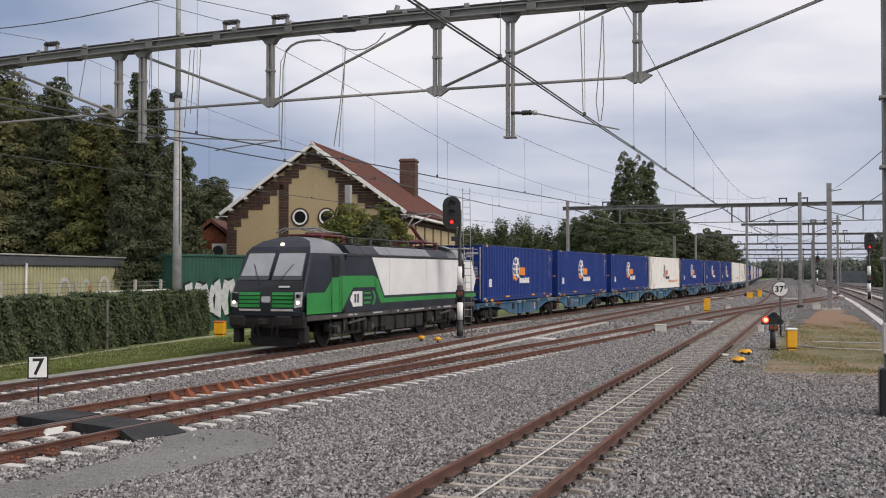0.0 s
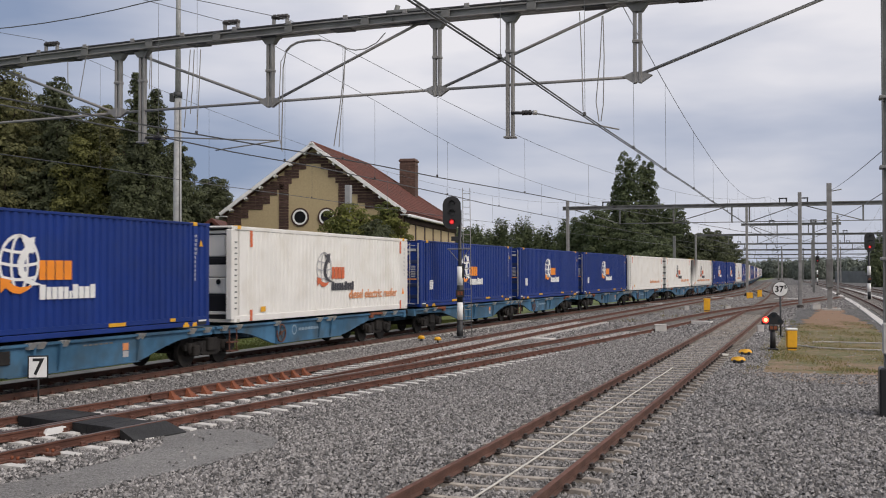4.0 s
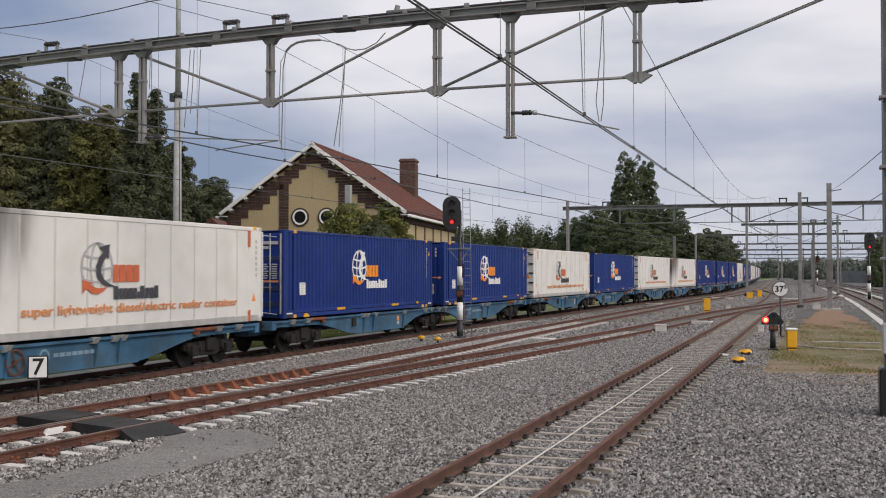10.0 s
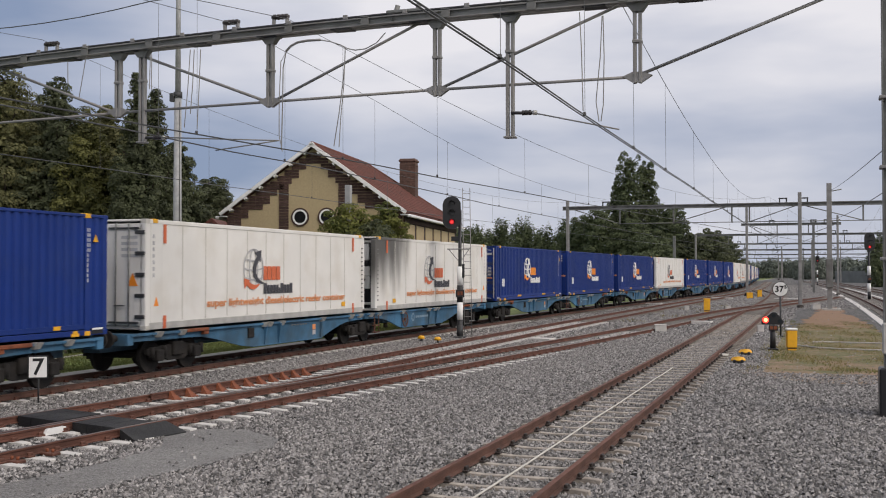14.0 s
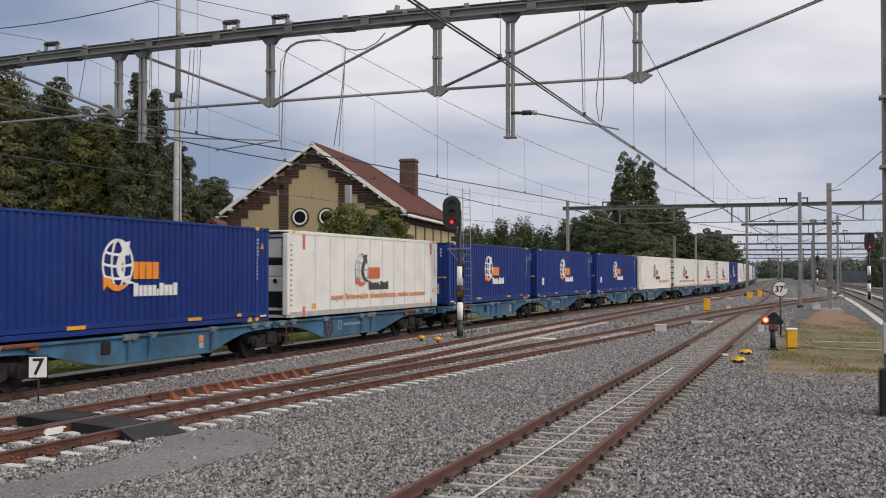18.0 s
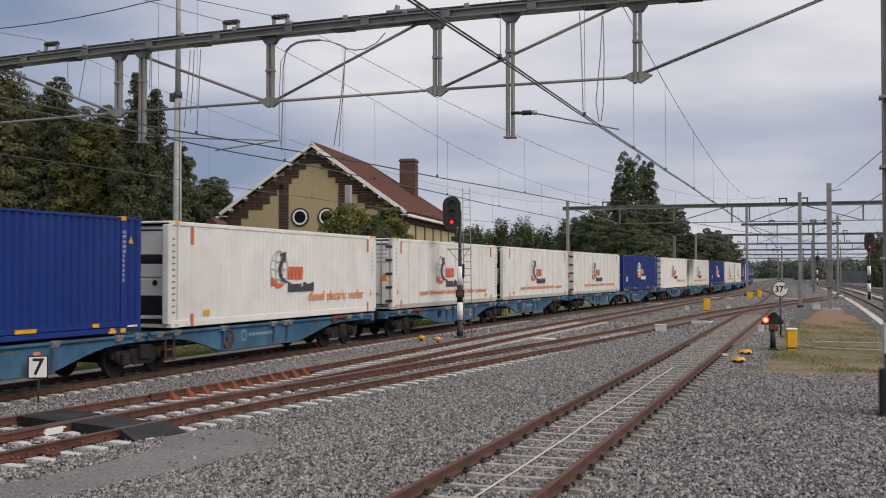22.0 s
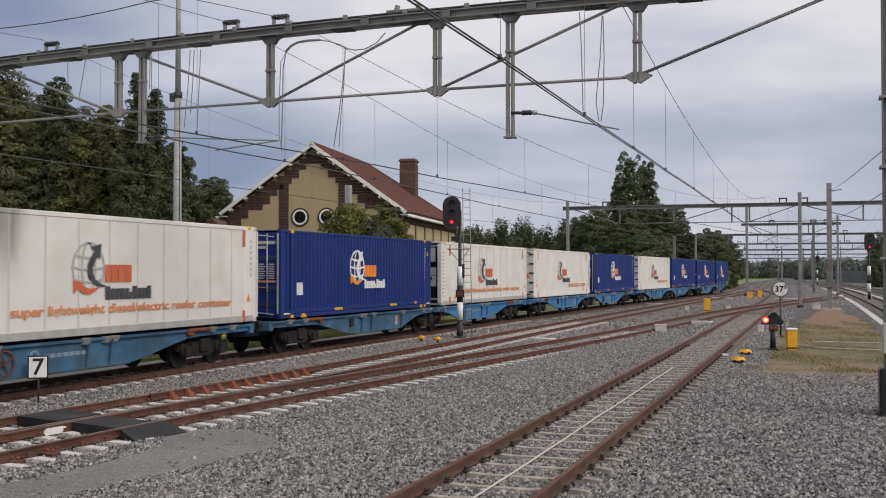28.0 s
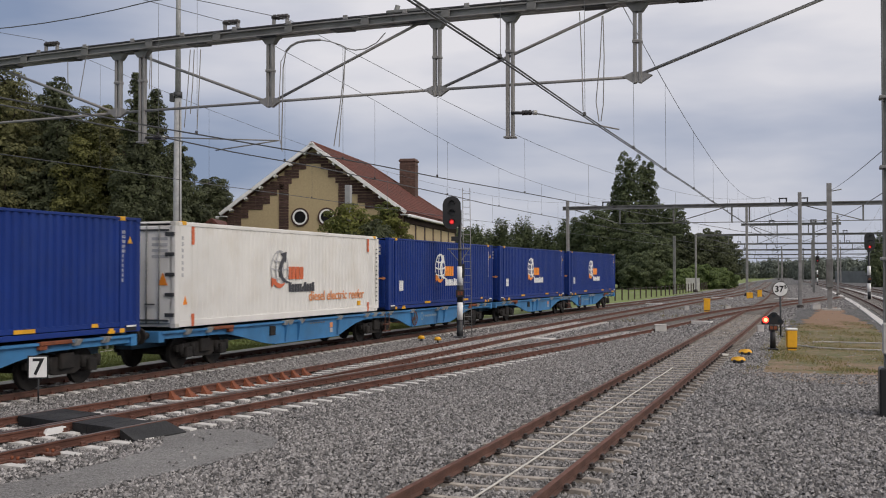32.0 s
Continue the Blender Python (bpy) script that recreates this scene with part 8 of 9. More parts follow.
def small_house():
    x, y = along(-11.5, 68)
    g = thing("red_brick_annex", "small red brick building with a white air-conditioning unit", "building")
    q = pose(x, y, -0.35, 0, 0, 19)
    b = bmesh.new()
    prism(b, [(-3, 0), (1.6, 0), (1.6, 4.2), (-0.6, 6.0), (-3, 4.2)], 0, 4)
    o = part("wall", b, "chair", g)
    o.matrix_local = q
    b = bmesh.new()
    prism(b, [(-3.3, 4.1), (-0.6, 6.15), (1.9, 4.1), (1.9, 4.35), (-0.6, 6.4), (-3.3, 4.35)], -0.3, 4.2)
    o = part("roof", b, "roof_tile", g)
    o.matrix_local = q
    b = bmesh.new()
    bbox(b, -0.5, 0.5, -0.6, -0.1, 3.9, 4.8, 0.04)
    o = part("air_unit", b, "white_paint", g, "white outdoor air-conditioning unit")
    o.matrix_local = q
    b = bmesh.new()
    disc(b, (-0.1, -0.62, 4.35), 0.33, -0.02, 0.0, "y", 18)
    o2 = part("fan", b, "dark_steel", o)


small_house()


def post_fence():
    g = thing("mesh_fence", "concrete-post fence with wire mesh behind the hedge", "fence")
    for i in range(11):
        b = bmesh.new()
        u = 3 + i * 2.55
        bbox(b, u - 0.06, u + 0.06, 1.6, 1.72, 0, 2.72, 0.015)
        o = part("post", b, "concrete", g)
        o.matrix_local = HEDGE
    for z in (2.25, 2.45, 2.62):
        b = bmesh.new()
        tube(b, (0, 1.66, z), (29, 1.66, z), 0.012, 4)
        o = part("wire", b, "dull_steel", g)
        o.matrix_local = HEDGE
    b = bmesh.new()
    box(b, 22.5, 29.2, 1.6, 1.68, 2.2, 2.27)
    o = part("top_rail", b, "white_paint", g)
    o.matrix_local = HEDGE


post_fence()


def meadow_fence():
    g = thing("post_fence", "dark timber-post wire fence along the meadow", "fence")
    b = bmesh.new()
    bbox(b, -0.07, 0.07, -0.07, 0.07, -0.4, 1.05, 0.02)
    me = mesh_of("post", b, "bark")
    y = 70.0
    pts = []
    while y < 230:
        x = at(MAIN, y) - 4.6
        share("post", me, g, Matrix.Translation((x, y, 0)))
        pts.append((x, y, 0.9))
        y += 3.0
    for z in (0.0, -0.4):
        b = bmesh.new()
        polytube(b, [(x, y2, zz + z) for x, y2, zz in pts], 0.012, 4)
        part("wire", b, "dull_steel", g)


meadow_fence()


def backdrop():
    # goods wagons and a dark screen far off to the right
    g = thing("noise_screen", "long dark grey-green screen wall far across the yard", "wall")
    for i in range(14):
        b = bmesh.new()
        x0, y0 = 6 + i * 3.2, 300 - i * 6.0
        bbox(b, -3.4, 3.4, -0.2, 0.2, -0.3, 2.9, 0.03)
        o = part("panel", b, "far_screen", g)
        o.matrix_local = pose(x0, y0, 0, 0, 0, -62)
    for i in range(6):
        b = bmesh.new()
        w = thing("hopper_wagon", "dark green goods wagon parked far off", "wagon", group="parked wagons")
        bbox(b, -1.4, 1.4, -6, 6, 1.2, 3.6, 0.1)
        o = part("body", b, "green_box", w)
        b = bmesh.new()
        for yy in (-4.5, -3, 3, 4.5):
            wheel_pair(b, yy)
        o2 = part("wheels", b, "bogie", w)
        w.matrix_world = pose(13.5 + i * 0.9, 215 + i * 13.2, 0, 0, 0, -4)




# ---- lineside things ----
def main_signal(x, y, h, label, ladder=True, scale=1.0, face=19, base=-0.1):
    """A colour-light signal showing red: banded post, oval black head, ladder and platform."""
    g = thing("light_signal", label, "signal", pose(x, y, base, 0, 0, face))
    b = bmesh.new()
    tube(b, (0, 0, 0), (0, 0, h - 0.6), 0.075 * scale, 12)
    part("post", b, "black", g)
    b = bmesh.new()
    tube(b, (0, 0, 0), (0, 0, 0.55), 0.14, 12)
    bbox(b, -0.28, 0.28, -0.28, 0.28, -0.12, 0.05, 0.02)
    part("base", b, "dark_steel", g)
    q = h / 6.15
    for z0, z1 in ((0.77 * q, 1.53 * q), (2.27 * q, 3.09 * q)):
        b = bmesh.new()
        tube(b, (0, 0, z0), (0, 0, z1), 0.13 * scale, 14)
        part("white_band", b, "white_paint", g, "white reflective band")
    b = bmesh.new()
    tube(b, (0, 0, 1.53 * q), (0, 0, 2.27 * q), 0.135 * scale, 14)
    part("black_band", b, "black", g)
    b = bmesh.new()
    tube(b, (0, 0, 0.04), (0, 0, 0.77 * q), 0.125 * scale, 14)
    part("black_band", b, "black", g)
    # oval head with hoods, set off to one side
    ox = -0.36 * scale if ladder else 0.0
    b = bmesh.new()
    pts = []
    w, hh = 0.40 * scale, 0.72 * scale
    zc = h - hh
    for i in range(28):
        a = 2 * math.pi * i / 28
        pts.append((ox + w * math.cos(a), zc + (hh - w) * (1 if math.sin(a) > 0 else -1) + w * math.sin(a)))
    prism(b, pts, -0.22, -0.16)
    hd = part("head", b, "black", g, "black oval signal head")
    b = bmesh.new()
    bbox(b, ox - 0.24 * scale, ox + 0.24 * scale, -0.16, 0.14, zc - 0.62 * scale, zc + 0.62 * scale, 0.04)
    part("lamp_case", b, "black", g)
    for k, m in enumerate(("dark_steel", "dark_steel", "glow_red_dim")):
        z = zc + (0.40 - 0.40 * k) * scale
        b = bmesh.new()
        disc(b, (ox, -0.225, z), 0.105 * scale, -0.012, 0.0, "y", 18)
        part("lens", b, m, hd, "lit red lens" if k == 2 else "")
        if k == 2:
            b = bmesh.new()
            disc(b, (ox, -0.242, z), 0.055 * scale, -0.006, 0.0, "y", 14)
            part("lamp_core", b, "glow_red_mid", hd)
        b = bmesh.new()
        n = 10
        for i in range(n):
            a0, a1 = math.pi * i / n, math.pi * (i + 1) / n
            r = 0.14 * scale
            v = [b.verts.new((ox + r * math.cos(a), yy, z + r * math.sin(a) - 0.01)) for a in (a0, a1) for yy in (-0.22, -0.44)]
            b.faces.new((v[0], v[1], v[3], v[2]))
        part("hood", b, "black", hd)
    b = bmesh.new()
    bbox(b, min(ox, 0) - 0.02, 0.1, -0.05, 0.05, h - 1.95 * scale, h - 1.75 * scale, 0.01)
    part("bracket", b, "black", g)
    b = bmesh.new()
    bbox(b, -0.19, 0.19, -0.17, -0.13, 1.75 * q, 2.08 * q, 0.01)
    part("number_plate", b, "black", g)
    b = bmesh.new()
    box(b, -0.11, -0.02, -0.18, -0.172, 1.84 * q, 2.0 * q)
    box(b, 0.02, 0.11, -0.18, -0.172, 1.84 * q, 2.0 * q)
    part("plate_bars", b, "chair", g)
    if ladder:
        b = bmesh.new()
        lx = 0.36
        for dx in (-0.16, 0.16):
            tube(b, (lx + dx, 0.25, 0.1), (lx + dx - 0.08, 0.3, h + 0.4), 0.016, 6)
        part("ladder_rail", b, "steel", g)
        k = 0
        z = 0.3
        while z < h + 0.3:
            b = bmesh.new()
            u = (z - 0.1) / (h + 0.3)
            tube(b, (lx - 0.16 - 0.08 * u, 0.25 + 0.05 * u, z), (lx + 0.16 - 0.08 * u, 0.25 + 0.05 * u, z), 0.012, 5)
            part("rung", b, "steel", g)
            z += 0.30
        b = bmesh.new()
        bbox(b, -0.55, 0.45, -0.15, 0.35, h - 2.32, h - 2.28, 0.01)
        part("platform", b, "steel", g)
        b = bmesh.new()
        polytube(b, [(-0.5, -0.1, h - 2.3), (0.0, 0, h - 2.9), (0.4, 0.2, h - 2.3)], 0.02, 5)
        part("strut", b, "steel", g)
        b = bmesh.new()
        bbox(b, 0.08, 0.2, -0.1, 0.1, h - 3.55, h - 2.95, 0.02)
        part("relay_box", b, "black", g)
    return g


main_signal(-14.78, 45.2, 6.15, "red colour-light signal on a black and white post with a ladder", base=-0.16)
main_signal(4.65, 112, 6.5, "red colour-light signal beside the platform track", False, 1.25, 17, 0.0)
main_signal(-0.1, 235, 6.1, "red colour-light signal far along the line", False, 1.0, 19, 0.0)


def board_text(g, body, x, z, size, y, material="black"):
    cu = bpy.data.curves.new("lettering", "FONT")
    cu.body, cu.size, cu.extrude, cu.align_x, cu.align_y = body, size, 0.003, "CENTER", "CENTER"
    cu.offset = 0.008
    tmp = bpy.data.objects.new("lettering", cu)
    me = bpy.data.meshes.new_from_object(tmp)
    bpy.data.objects.remove(tmp)
    me.materials.clear()
    me.materials.append(M[material])
    ob = new("lettering", me)
    ob.parent = g
    ob.matrix_local = Matrix.Translation((x, y, z)) @ Matrix.Rotation(math.pi / 2, 4, "X")


def sign_seven():
    g = thing("number_sign", "white square sign with a black 7 on a short thin post", "sign", pose(-16.07, 19.58, -0.12, 0, 0, 32))
    b = bmesh.new()
    tube(b, (0.01, 0.03, -0.1), (0.01, 0.03, 0.75), 0.02, 8)
    part("post", b, "dark_steel", g)
    b = bmesh.new()
    bbox(b, -0.215, 0.215, 0.0, 0.02, 0.48, 0.985, 0.006)
    part("rim", b, "black", g)
    b = bmesh.new()
    bbox(b, -0.185, 0.185, -0.006, 0.0, 0.51, 0.955, 0.002)
    part("plate", b, "white_paint", g)
    board_text(g, "7", 0.0, 0.725, 0.50, -0.01)


sign_seven()


def sign_distance():
    g = thing("distance_sign", "round white sign with black 37 on a thin dark post", "sign", pose(-1.47, 47.2, -0.02, 0, 0, 4))
    b = bmesh.new()
    tube(b, (0, 0.04, 0), (0, 0.04, 1.7), 0.04, 8)
    part("post", b, "dark_steel", g)
    b = bmesh.new()
    disc(b, (0, 0, 2.0), 0.315, -0.01, 0.02, "y", 28)
    part("rim", b, "dark_steel", g)
    b = bmesh.new()
    disc(b, (0, -0.012, 2.0), 0.29, -0.01, 0.0, "y", 28)
    part("plate", b, "white_paint", g)
    board_text(g, "37", -0.05, 1.99, 0.36, -0.03)
    board_text(g, "5", 0.2, 2.09, 0.2, -0.03)


sign_distance()


def dwarf_signal():
    g = thing("dwarf_signal", "low black ground signal showing a red light", "signal", pose(-1.46, 38.7, -0.02, 0, 0, 6))
    b = bmesh.new()
    tube(b, (0, 0, 0), (0, 0, 0.86), 0.10, 12, 0.085)
    bbox(b, -0.17, 0.17, -0.17, 0.17, 0, 0.12, 0.02)
    part("post", b, "black", g)
    b = bmesh.new()
    prism(b, [(-0.36, 0.92), (0.30, 0.92), (0.36, 1.02), (0.10, 1.34), (-0.02, 1.34), (-0.38, 1.04)], -0.10, 0.16)
    hd = part("head", b, "black", g)
    b = bmesh.new()
    disc(b, (-0.24, -0.11, 1.08), 0.105, -0.012, 0.0, "y", 18)
    part("lens", b, "glow_red", hd, "lit red lens")
    b = bmesh.new()
    disc(b, (-0.24, -0.13, 1.08), 0.065, -0.006, 0.0, "y", 16)
    part("lamp_core", b, "glow_red_hot", hd)
    for x, z in ((0.02, 1.23), (0.22, 1.04)):
        b = bmesh.new()
        disc(b, (x, -0.11, z), 0.07, -0.02, 0.0, "y", 14)
        part("dark_lens", b, "glass", hd)
    b = bmesh.new()
    bbox(b, -0.14, 0.16, -0.14, -0.11, 0.72, 0.90, 0.01)
    part("number_plate", b, "black", g)
    b = bmesh.new()
    box(b, -0.10, 0.0, -0.148, -0.142, 0.76, 0.87)
    box(b, 0.03, 0.13, -0.148, -0.142, 0.76, 0.87)
    part("plate_bars", b, "chair", g)


dwarf_signal()


def cabinet(name, label, x, y, w, d, h, material, lid, turn=10, foot=True):
    g = thing(name, label, "cabinet", pose(x, y, float(ground_z(x, y)), 0, 0, turn))
    b = bmesh.new()
    bbox(b, -w / 2, w / 2, -d / 2, d / 2, 0.14 * h if foot else 0.0, h * 0.90, 0.02)
    part("body", b, material, g)
    b = bmesh.new()
    bbox(b, -w / 2 - 0.02, w / 2 + 0.02, -d / 2 - 0.02, d / 2 + 0.02, h * 0.90, h, 0.02)
    part("lid", b, lid, g)
    if foot:
        b = bmesh.new()
        bbox(b, -w * 0.42, w * 0.42, -d * 0.42, d * 0.42, -0.02, 0.10 * h, 0.01)
        part("foot", b, material, g)
        b = bmesh.new()
        bbox(b, -w * 0.46, w * 0.46, -d * 0.46, d * 0.46, 0.10 * h, 0.14 * h, 0.005)
        part("gap_strip", b, "black", g)


cabinet("trackside_cabinet", "yellow plastic trackside cabinet with a white lid", -0.86, 38.9, 0.33, 0.30, 0.77, "yellow", "white_paint")
cabinet("trackside_cabinet", "yellow trackside cabinet with a dark slot", -7.3, 77.5, 0.42, 0.4, 0.95, "yellow", "yellow")
cabinet("point_motor_box", "yellow point-machine cover beside the switch", -6.75, 118, 0.6, 0.5, 0.62, "yellow", "yellow", foot=False)
cabinet("point_motor_box", "small yellow point-machine cover", -5.9, 121, 0.45, 0.45, 0.8, "yellow", "yellow", foot=False)
cabinet("concrete_box", "small white concrete cable box on the ballast", -6.9, 51.0, 0.52, 0.42, 0.34, "white_sleeper", "white_sleeper", foot=False)
cabinet("concrete_box", "small white marker block on the ballast", -2.42, 50.4, 0.26, 0.22, 0.32, "white_sleeper", "white_sleeper", foot=False)
cabinet("concrete_box", "small white cable box on the ballast", -9.4, 84, 0.34, 0.3, 0.34, "white_sleeper", "white_sleeper", foot=False)
cabinet("concrete_box", "small pale cable box on the ballast", -6.0, 79, 0.36, 0.3, 0.34, "white_sleeper", "grey_alu", foot=False)
cabinet("relay_cabinet", "pale grey-green relay cabinet beside the meadow", -17.9, 168, 2.0, 1.0, 2.0, "grey_alu", "grey_alu", foot=False)
cabinet("grit_bin", "yellow bin with a pink lid beside the hedge", -26.75, 45.3, 0.48, 0.42, 0.7, "yellow", "red_orange")
cabinet("concrete_box", "pale concrete block at the foot of a post", -0.15, 82.2, 0.55, 0.5, 0.42, "white_sleeper", "concrete", foot=False)
cabinet("concrete_box", "white block at the foot of a signal", 4.6, 113, 0.6, 0.5, 0.4, "white_sleeper", "white_sleeper", foot=False)


def slab(x, y, w, d, turn, label):
    g = thing("concrete_slab", label, "slab", pose(x, y, float(ground_z(x, y)), 0, 0, turn))
    b = bmesh.new()
    bbox(b, -w / 2, w / 2, -d / 2, d / 2, -0.02, 0.13, 0.02)
    part("slab", b, "white_sleeper", g)


slab(-5.75, 58.4, 0.5, 1.05, 78, "long white concrete trough lid lying on the ballast")
slab(-10.95, 44.6, 0.55, 1.0, 72, "white concrete slab lying between two tracks")
slab(-14.3, 98, 0.5, 2.6, 70, "white concrete slab lying between two tracks")
slab(-3.0, 112, 0.5, 2.2, 80, "white concrete slab beside the crossing")
slab(-9.9, 122, 0.5, 2.4, 75, "white concrete slab far between the tracks")


def inductor(x, y, label):
    """A low yellow dome on a black base beside the rail."""
    g = thing("track_magnet", label, "magnet", pose(x, y, float(ground_z(x, y)), 0, 0, 5))
    b = bmesh.new()
    bbox(b, -0.15, 0.15, -0.2, 0.2, -0.02, 0.12, 0.02)
    part("base", b, "black", g)
    b = bmesh.new()
    for (r0, z0), (r1, z1) in (((0.21, 0.08), (0.21, 0.12)), ((0.21, 0.12), (0.16, 0.18)), ((0.16, 0.18), (0.02, 0.20))):
        tube(b, (0, 0, z0), (0, 0, z1), r0, 14, r1, cap=z0 == 0.08 or z1 == 0.20)
    part("cover", b, "yellow", g)


inductor(-2.22, 33.0, "yellow dome-shaped track magnet on the ballast")
inductor(-2.22, 36.3, "yellow dome-shaped track magnet on the ballast")


def marker_post(x, y):
    g = thing("cable_marker", "yellow-capped dark cable marker stub beside the track", "marker", pose(x, y, float(ground_z(x, y))))
    b = bmesh.new()
    tube(b, (0, 0, -0.05), (0, 0, 0.16), 0.05, 8)
    part("stub", b, "dark_steel", g)
    b = bmesh.new()
    tube(b, (0, 0, 0.14), (0, 0, 0.27), 0.17, 12, 0.10)
    part("cap", b, "yellow", g)


marker_post(-15.55, 42.4)
marker_post(-14.55, 41.6)


def rubber_crossing():
    """Rubber crossing panels between and beside the rails at the foot crossing."""
    g = thing("level_crossing", "black rubber foot-crossing panels laid between rusty rails", "crossing")
    def panel(corners, z_in, z_out):
        """A rubber slab on four ground corners, the first and last at z_in, the others at z_out."""
        b = bmesh.new()
        lo = [b.verts.new((x, y, -0.2)) for x, y in corners]
        hi = [b.verts.new((x, y, z)) for (x, y), z in zip(corners, (z_in, z_out, z_out, z_in))]
        for k in range(4):
            b.faces.new((lo[k], lo[(k + 1) % 4], hi[(k + 1) % 4], hi[k]))
        b.faces.new(hi)
        b.faces.new(lo[::-1])
        bmesh.ops.recalc_face_normals(b, faces=b.faces)
        part("rubber_panel", b, "rubber", g)

    panel([(-11.30, 15.85), (-10.92, 15.75), (-10.72, 17.0), (-11.18, 17.05)], -0.004, -0.168)
    for xa, xb, y0, y1 in ((-12.62, -11.42, 16.30, 17.25), (-14.15, -12.98, 16.70, 17.85)):
        for k in range(3):
            u0, u1 = k / 3, (k + 1) / 3 - 0.012
            x0, x1 = xa + (xb - xa) * u0, xa + (xb - xa) * u1
            s0, s1 = -0.35 * u0, -0.35 * u1
            panel([(x0, y0 + s0), (x1, y0 + s1), (x1 + 0.08, y1 + s1), (x0 + 0.08, y1 + s0)], -0.004, -0.004)
    b = bmesh.new()
    prism(b, [(-0.30, 0), (0.30, 0), (0.20, 0.11), (-0.20, 0.11)], -0.14, 0.14)
    o = part("white_ramp", b, "white_paint", g, "white painted deflector ramp")
    o.matrix_local = pose(-12.80, 15.95, -0.16, 0, 0, 84)


rubber_crossing()


def switch_gear():
    """Slide chairs, check-rail blocks and an extra check rail on the turnout."""
    g = thing("check_rail", "rust-orange check rail with a row of cast support chairs", "rail")
    b = bmesh.new()
    lo = [b.verts.new(v) for v in ((0.0, -0.17, -0.19), (0.26, -0.17, -0.19), (0.26, 0.17, -0.19), (0.0, 0.17, -0.19))]
    mid = [b.verts.new(v) for v in ((0.0, -0.085, -0.08), (0.10, -0.085, -0.08), (0.10, 0.085, -0.08), (0.0, 0.085, -0.08))]
    hi = [b.verts.new(v) for v in ((0.0, -0.06, 0.01), (0.03, -0.06, 0.01), (0.03, 0.06, 0.01), (0.0, 0.06, 0.01))]
    for q0, q1 in ((lo, mid), (mid, hi)):
        for i in range(4):
            b.faces.new((q0[i], q0[(i + 1) % 4], q1[(i + 1) % 4], q1[i]))
    b.faces.new(hi)
    b.faces.new(lo[::-1])
    bmesh.ops.recalc_face_normals(b, faces=b.faces)
    me = mesh_of("chair", b, "chair")
    for k in range(11):
        y = 21.2 + k * 0.62
        x = at(LOOP, y) - 0.655 + 0.02
        share("chair", me, g, Matrix.Translation((x, y, 0.0)) @ Matrix.Diagonal((0.85, 0.9, 0.95, 1)))
    ys = np.arange(20.5, 28.6, 1.0)
    sweep_rail("guard_rail", g, LOOP, -0.66, ys, ("rust", "rust"), 0.015)
    g2 = thing("wing_rail", "rusty wing rails meeting at the turnout crossing", "rail")
    for line, off, y0, y1 in ((LOOP, 0.675, 14, 38), (CROSS, -0.675, 14, 33)):
        sweep_rail("wing", g2, line, off, np.arange(y0, y1 + 0.1, 1.0), ("rust", "dark_rail"), -0.008)
    # sleeper clamps with yellow-orange bolts beside the near rail
    for k, y in enumerate((11.9, 12.6, 13.35, 14.1)):
        g3 = thing("rail_joint_clamp", "rusty rail clamp with orange bolts on a white bearer", "clamp", pose(at(CROSS, y) + 0.93, y, -0.17, 0, 0, -7))
        b = bmesh.new()
        bbox(b, -0.14, 0.14, -0.09, 0.09, 0, 0.05, 0.01)
        part("plate", b, "rust", g3)
        for dx in (-0.06, 0.06):
            b = bmesh.new()
            tube(b, (dx, 0, 0.04), (dx, 0, 0.10), 0.024, 8)
            part("bolt", b, "chair", g3)


switch_gear()


def white_cable():
    b = bmesh.new()
    pts = []
    for i in range(33):
        y = 11.0 + i * 0.6
        pts.append((-3.77 + 0.006 * math.sin(y * 0.9), y, 0.072 + 0.003 * math.sin(y * 1.7)))
    polytube(b, pts, 0.014, 6)
    tagged(part("white_cable", b, "white_seam"), "thin white cable lying along the middle of the siding", "cable")


white_cable()


def rail_tag():
    g = thing("rail_tag", "pale tag clamped to the rail foot", "tag", pose(-2.83, 35.2, 0.06, 0, 0, 60))
    b = bmesh.new()
    bbox(b, -0.16, 0.16, -0.10, 0.10, 0, 0.06, 0.01)
    part("plate", b, "white_seam", g)


rail_tag()


def ground_pipes():
    for pts in ([(-0.2, 43.4), (0.6, 43.5), (1.6, 43.4), (2.7, 43.3)], [(-0.7, 41.2), (-0.1, 40.2), (0.7, 39.7), (1.6, 39.5), (2.6, 39.5)]):
        b = bmesh.new()
        polytube(b, [(x, y, 0.055) for x, y in pts], 0.032, 6)
        tagged(part("ground_pipe", b, "concrete"), "grey pipe lying across the dry grass", "pipe")


ground_pipes()


def platform_edges():
    """Pale concrete cable troughs beside the platform track."""
    for off in (-1.75, 1.75):
        g = thing("cable_trough", "row of pale concrete trough covers beside the platform track", "trough")
        b = bmesh.new()
        bbox(b, -0.2, 0.2, -0.96, 0.96, 0, 0.10, 0.012)
        me = mesh_of("cover", b, "white_sleeper")
        y = 25.0
        while y < 190:
            x = at(PLAT, y) + off
            share("cover", me, g, pose(x, y, -0.04, 0, 0, -math.degrees(math.atan(at(PLAT, y + 1) - at(PLAT, y)))))
            y += 2.0


platform_edges()
backdrop()


# ---- what moves: the locomotive and every wagon with its container run along the main track ----
def motions():
    times = [0.5 * i for i in range(65)]
    for ob, s0, half in MOVING:
        walk(ob, [(t, car_pose(s0 - run(t), half)) for t in times])


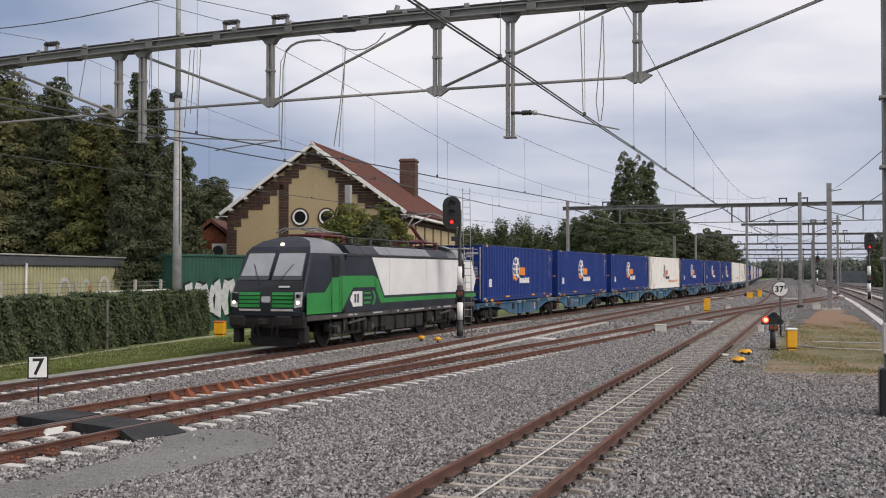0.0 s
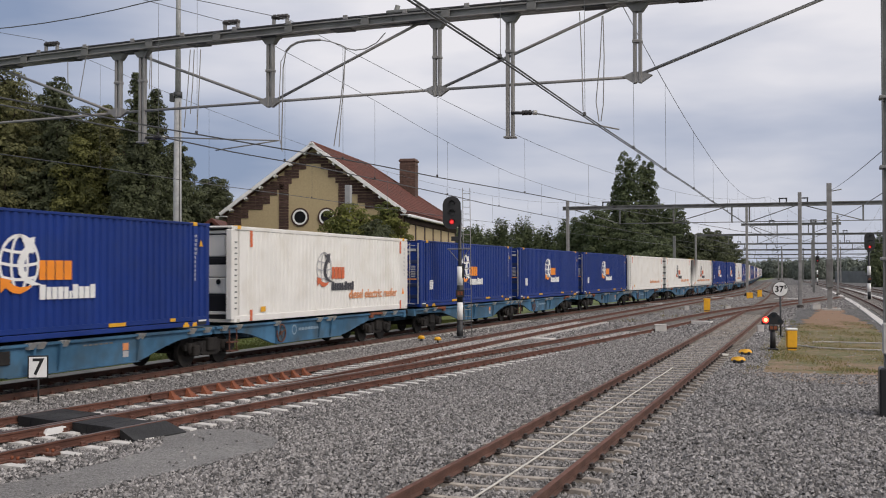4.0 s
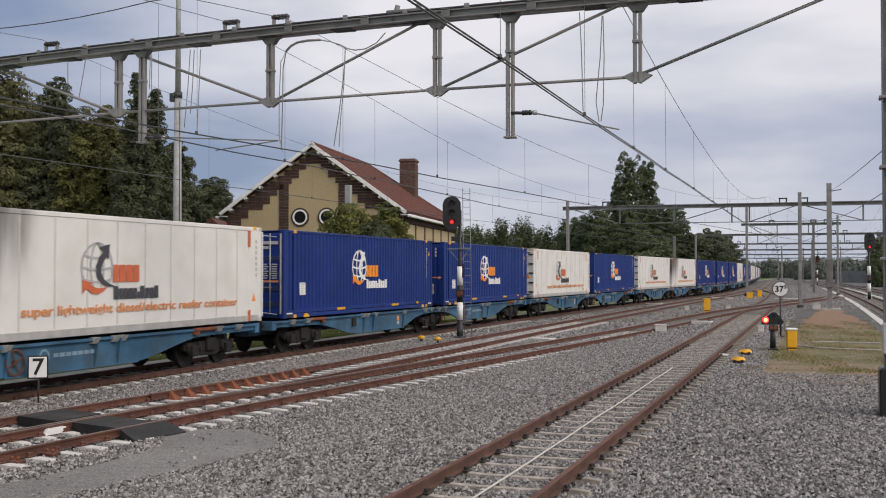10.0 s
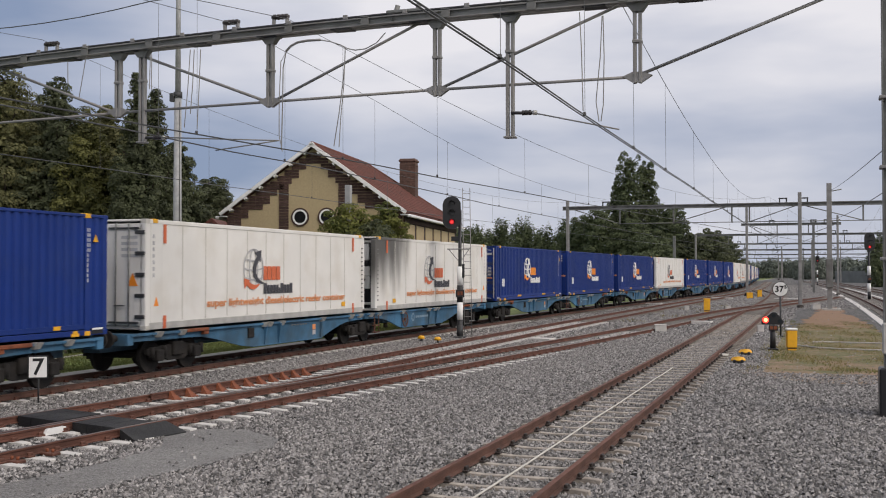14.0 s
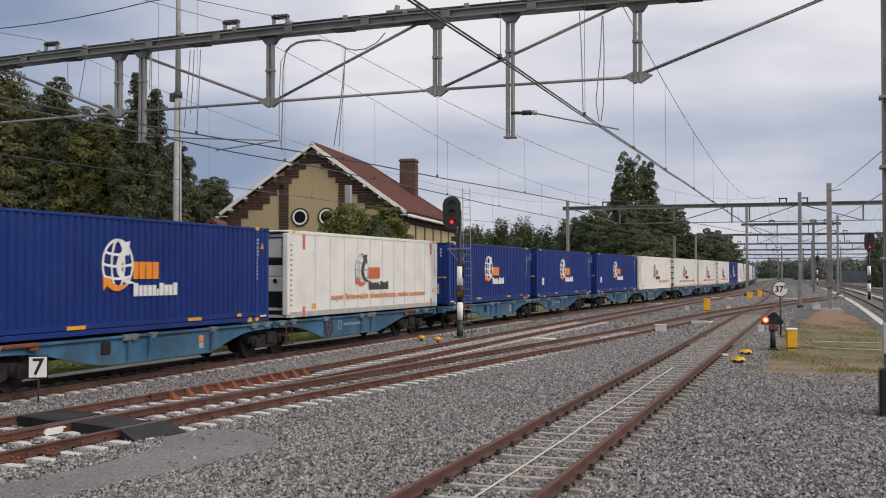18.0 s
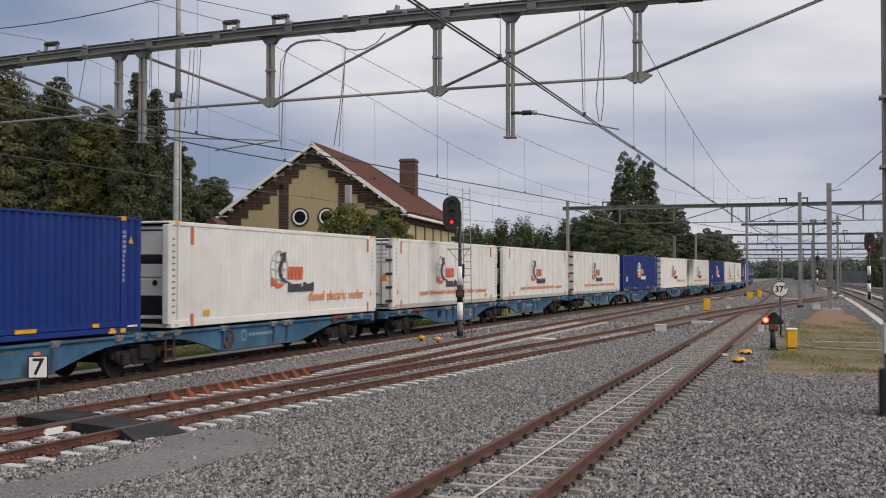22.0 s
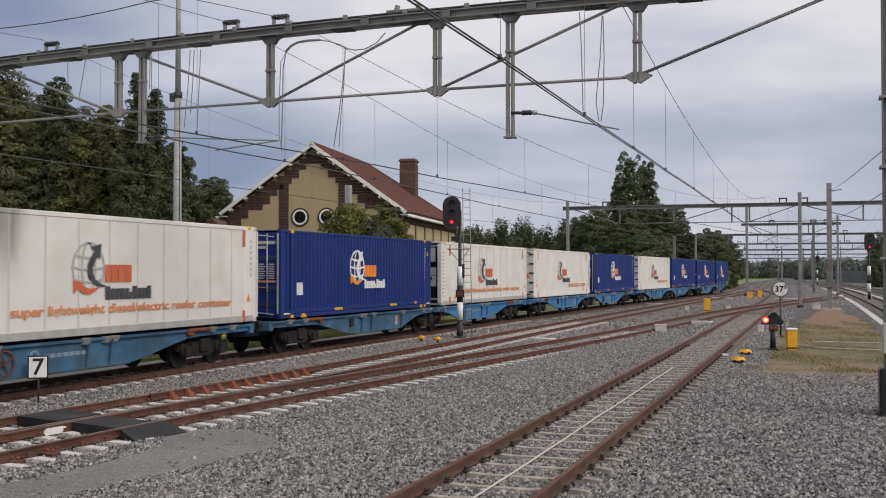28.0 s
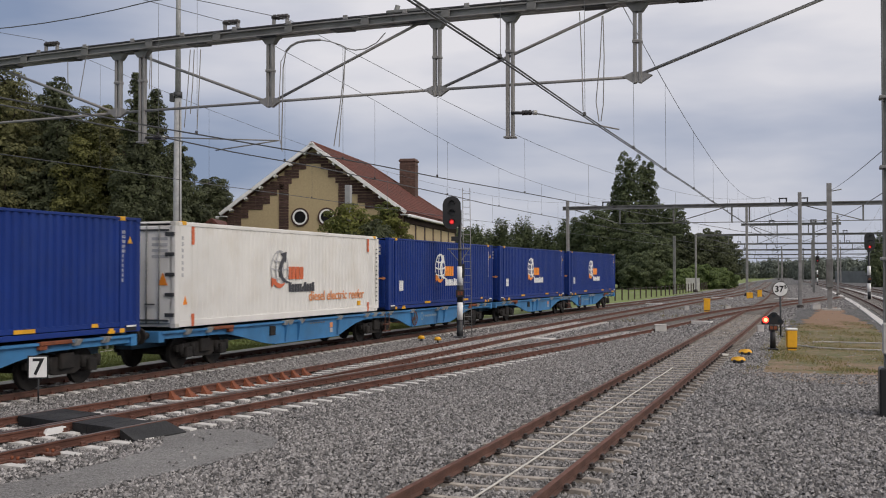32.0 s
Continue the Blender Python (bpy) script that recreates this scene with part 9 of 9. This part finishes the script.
def build_train():
    out = []
    loco = build_loco()
    out.append((loco, 41.85, 4.75))
    proto = {"B0": build_blue(True), "B1": build_blue(False), "P1": build_white("plain", True), "K1": build_white("smooth", True)}
    for k, kind in (("S", "smooth"), ("R", "ribbed")):
        for odd in (0, 1):
            if any(c == k and i % 2 == odd for i, c in enumerate(ORDER)):
                proto[k + str(odd)] = build_white(kind, bool(odd))
    soot(proto["K1"])
    wagons = (build_wagon("lead"), build_wagon("trail"))
    used = set()
    for i, k in enumerate(ORDER):
        s0 = FIRST + i * PITCH + float(np.interp(i + 1, [1, 2, 6, 13, 18, 20, 21, 22, 23, 24, 26, 31, 35, 38], [0.45, 0.3, 0.2, -0.3, -0.05, -0.05, 0.0, -0.05, 0.12, 0.1, 0.5, 0.8, 1.0, 0.2]))
        w = wagons[i % 2] if i < 2 else copy_thing(wagons[i % 2], Matrix.Identity(4))
        if i >= 31:
            fresh_paint(w)
        kk = k + str(i % 2) if k != "B" else ("B0" if i in DOORS_FIRST else "B1")
        if kk in used:
            c = copy_thing(proto[kk], Matrix.Identity(4))
        else:
            c = proto[kk]
            used.add(kk)
        out.append((w, s0, 5.3))
        out.append((c, s0, 5.3))
    return out


def fresh_paint(w):
    """The last wagons wear newer, brighter blue paint."""
    w["label"] = w["label"].replace("blue articulated", "bright blue articulated")
    for o in w.children:
        if o.data and o.data.materials and o.data.materials[0] == M["wagon"]:
            key = o.data.name.split(".")[0] + "_" + str(len(o.data.vertices)) + "_" + str(round(o.data.vertices[0].co.x, 3)) + "_" + str(round(o.data.vertices[0].co.y, 3))
            if key not in FRESH:
                FRESH[key] = o.data.copy()
                FRESH[key].materials[0] = M["wagon_new"]
            o.data = FRESH[key]


FRESH = {}


def soot(c):
    """Exhaust soot fanning out from one upper end of the side wall."""
    c["label"] = "white refrigerated container stained by black exhaust soot at one end"
    for o in c.children:
        if o.name.split(".")[0] in ("side_wall", "top_rail", "end_panel", "corner_post"):
            o.data = o.data.copy()
            for i, m in enumerate(o.data.materials):
                if m == M["white_box"]:
                    o.data.materials[i] = M["sooty"]


MOVING = build_train()
motions()
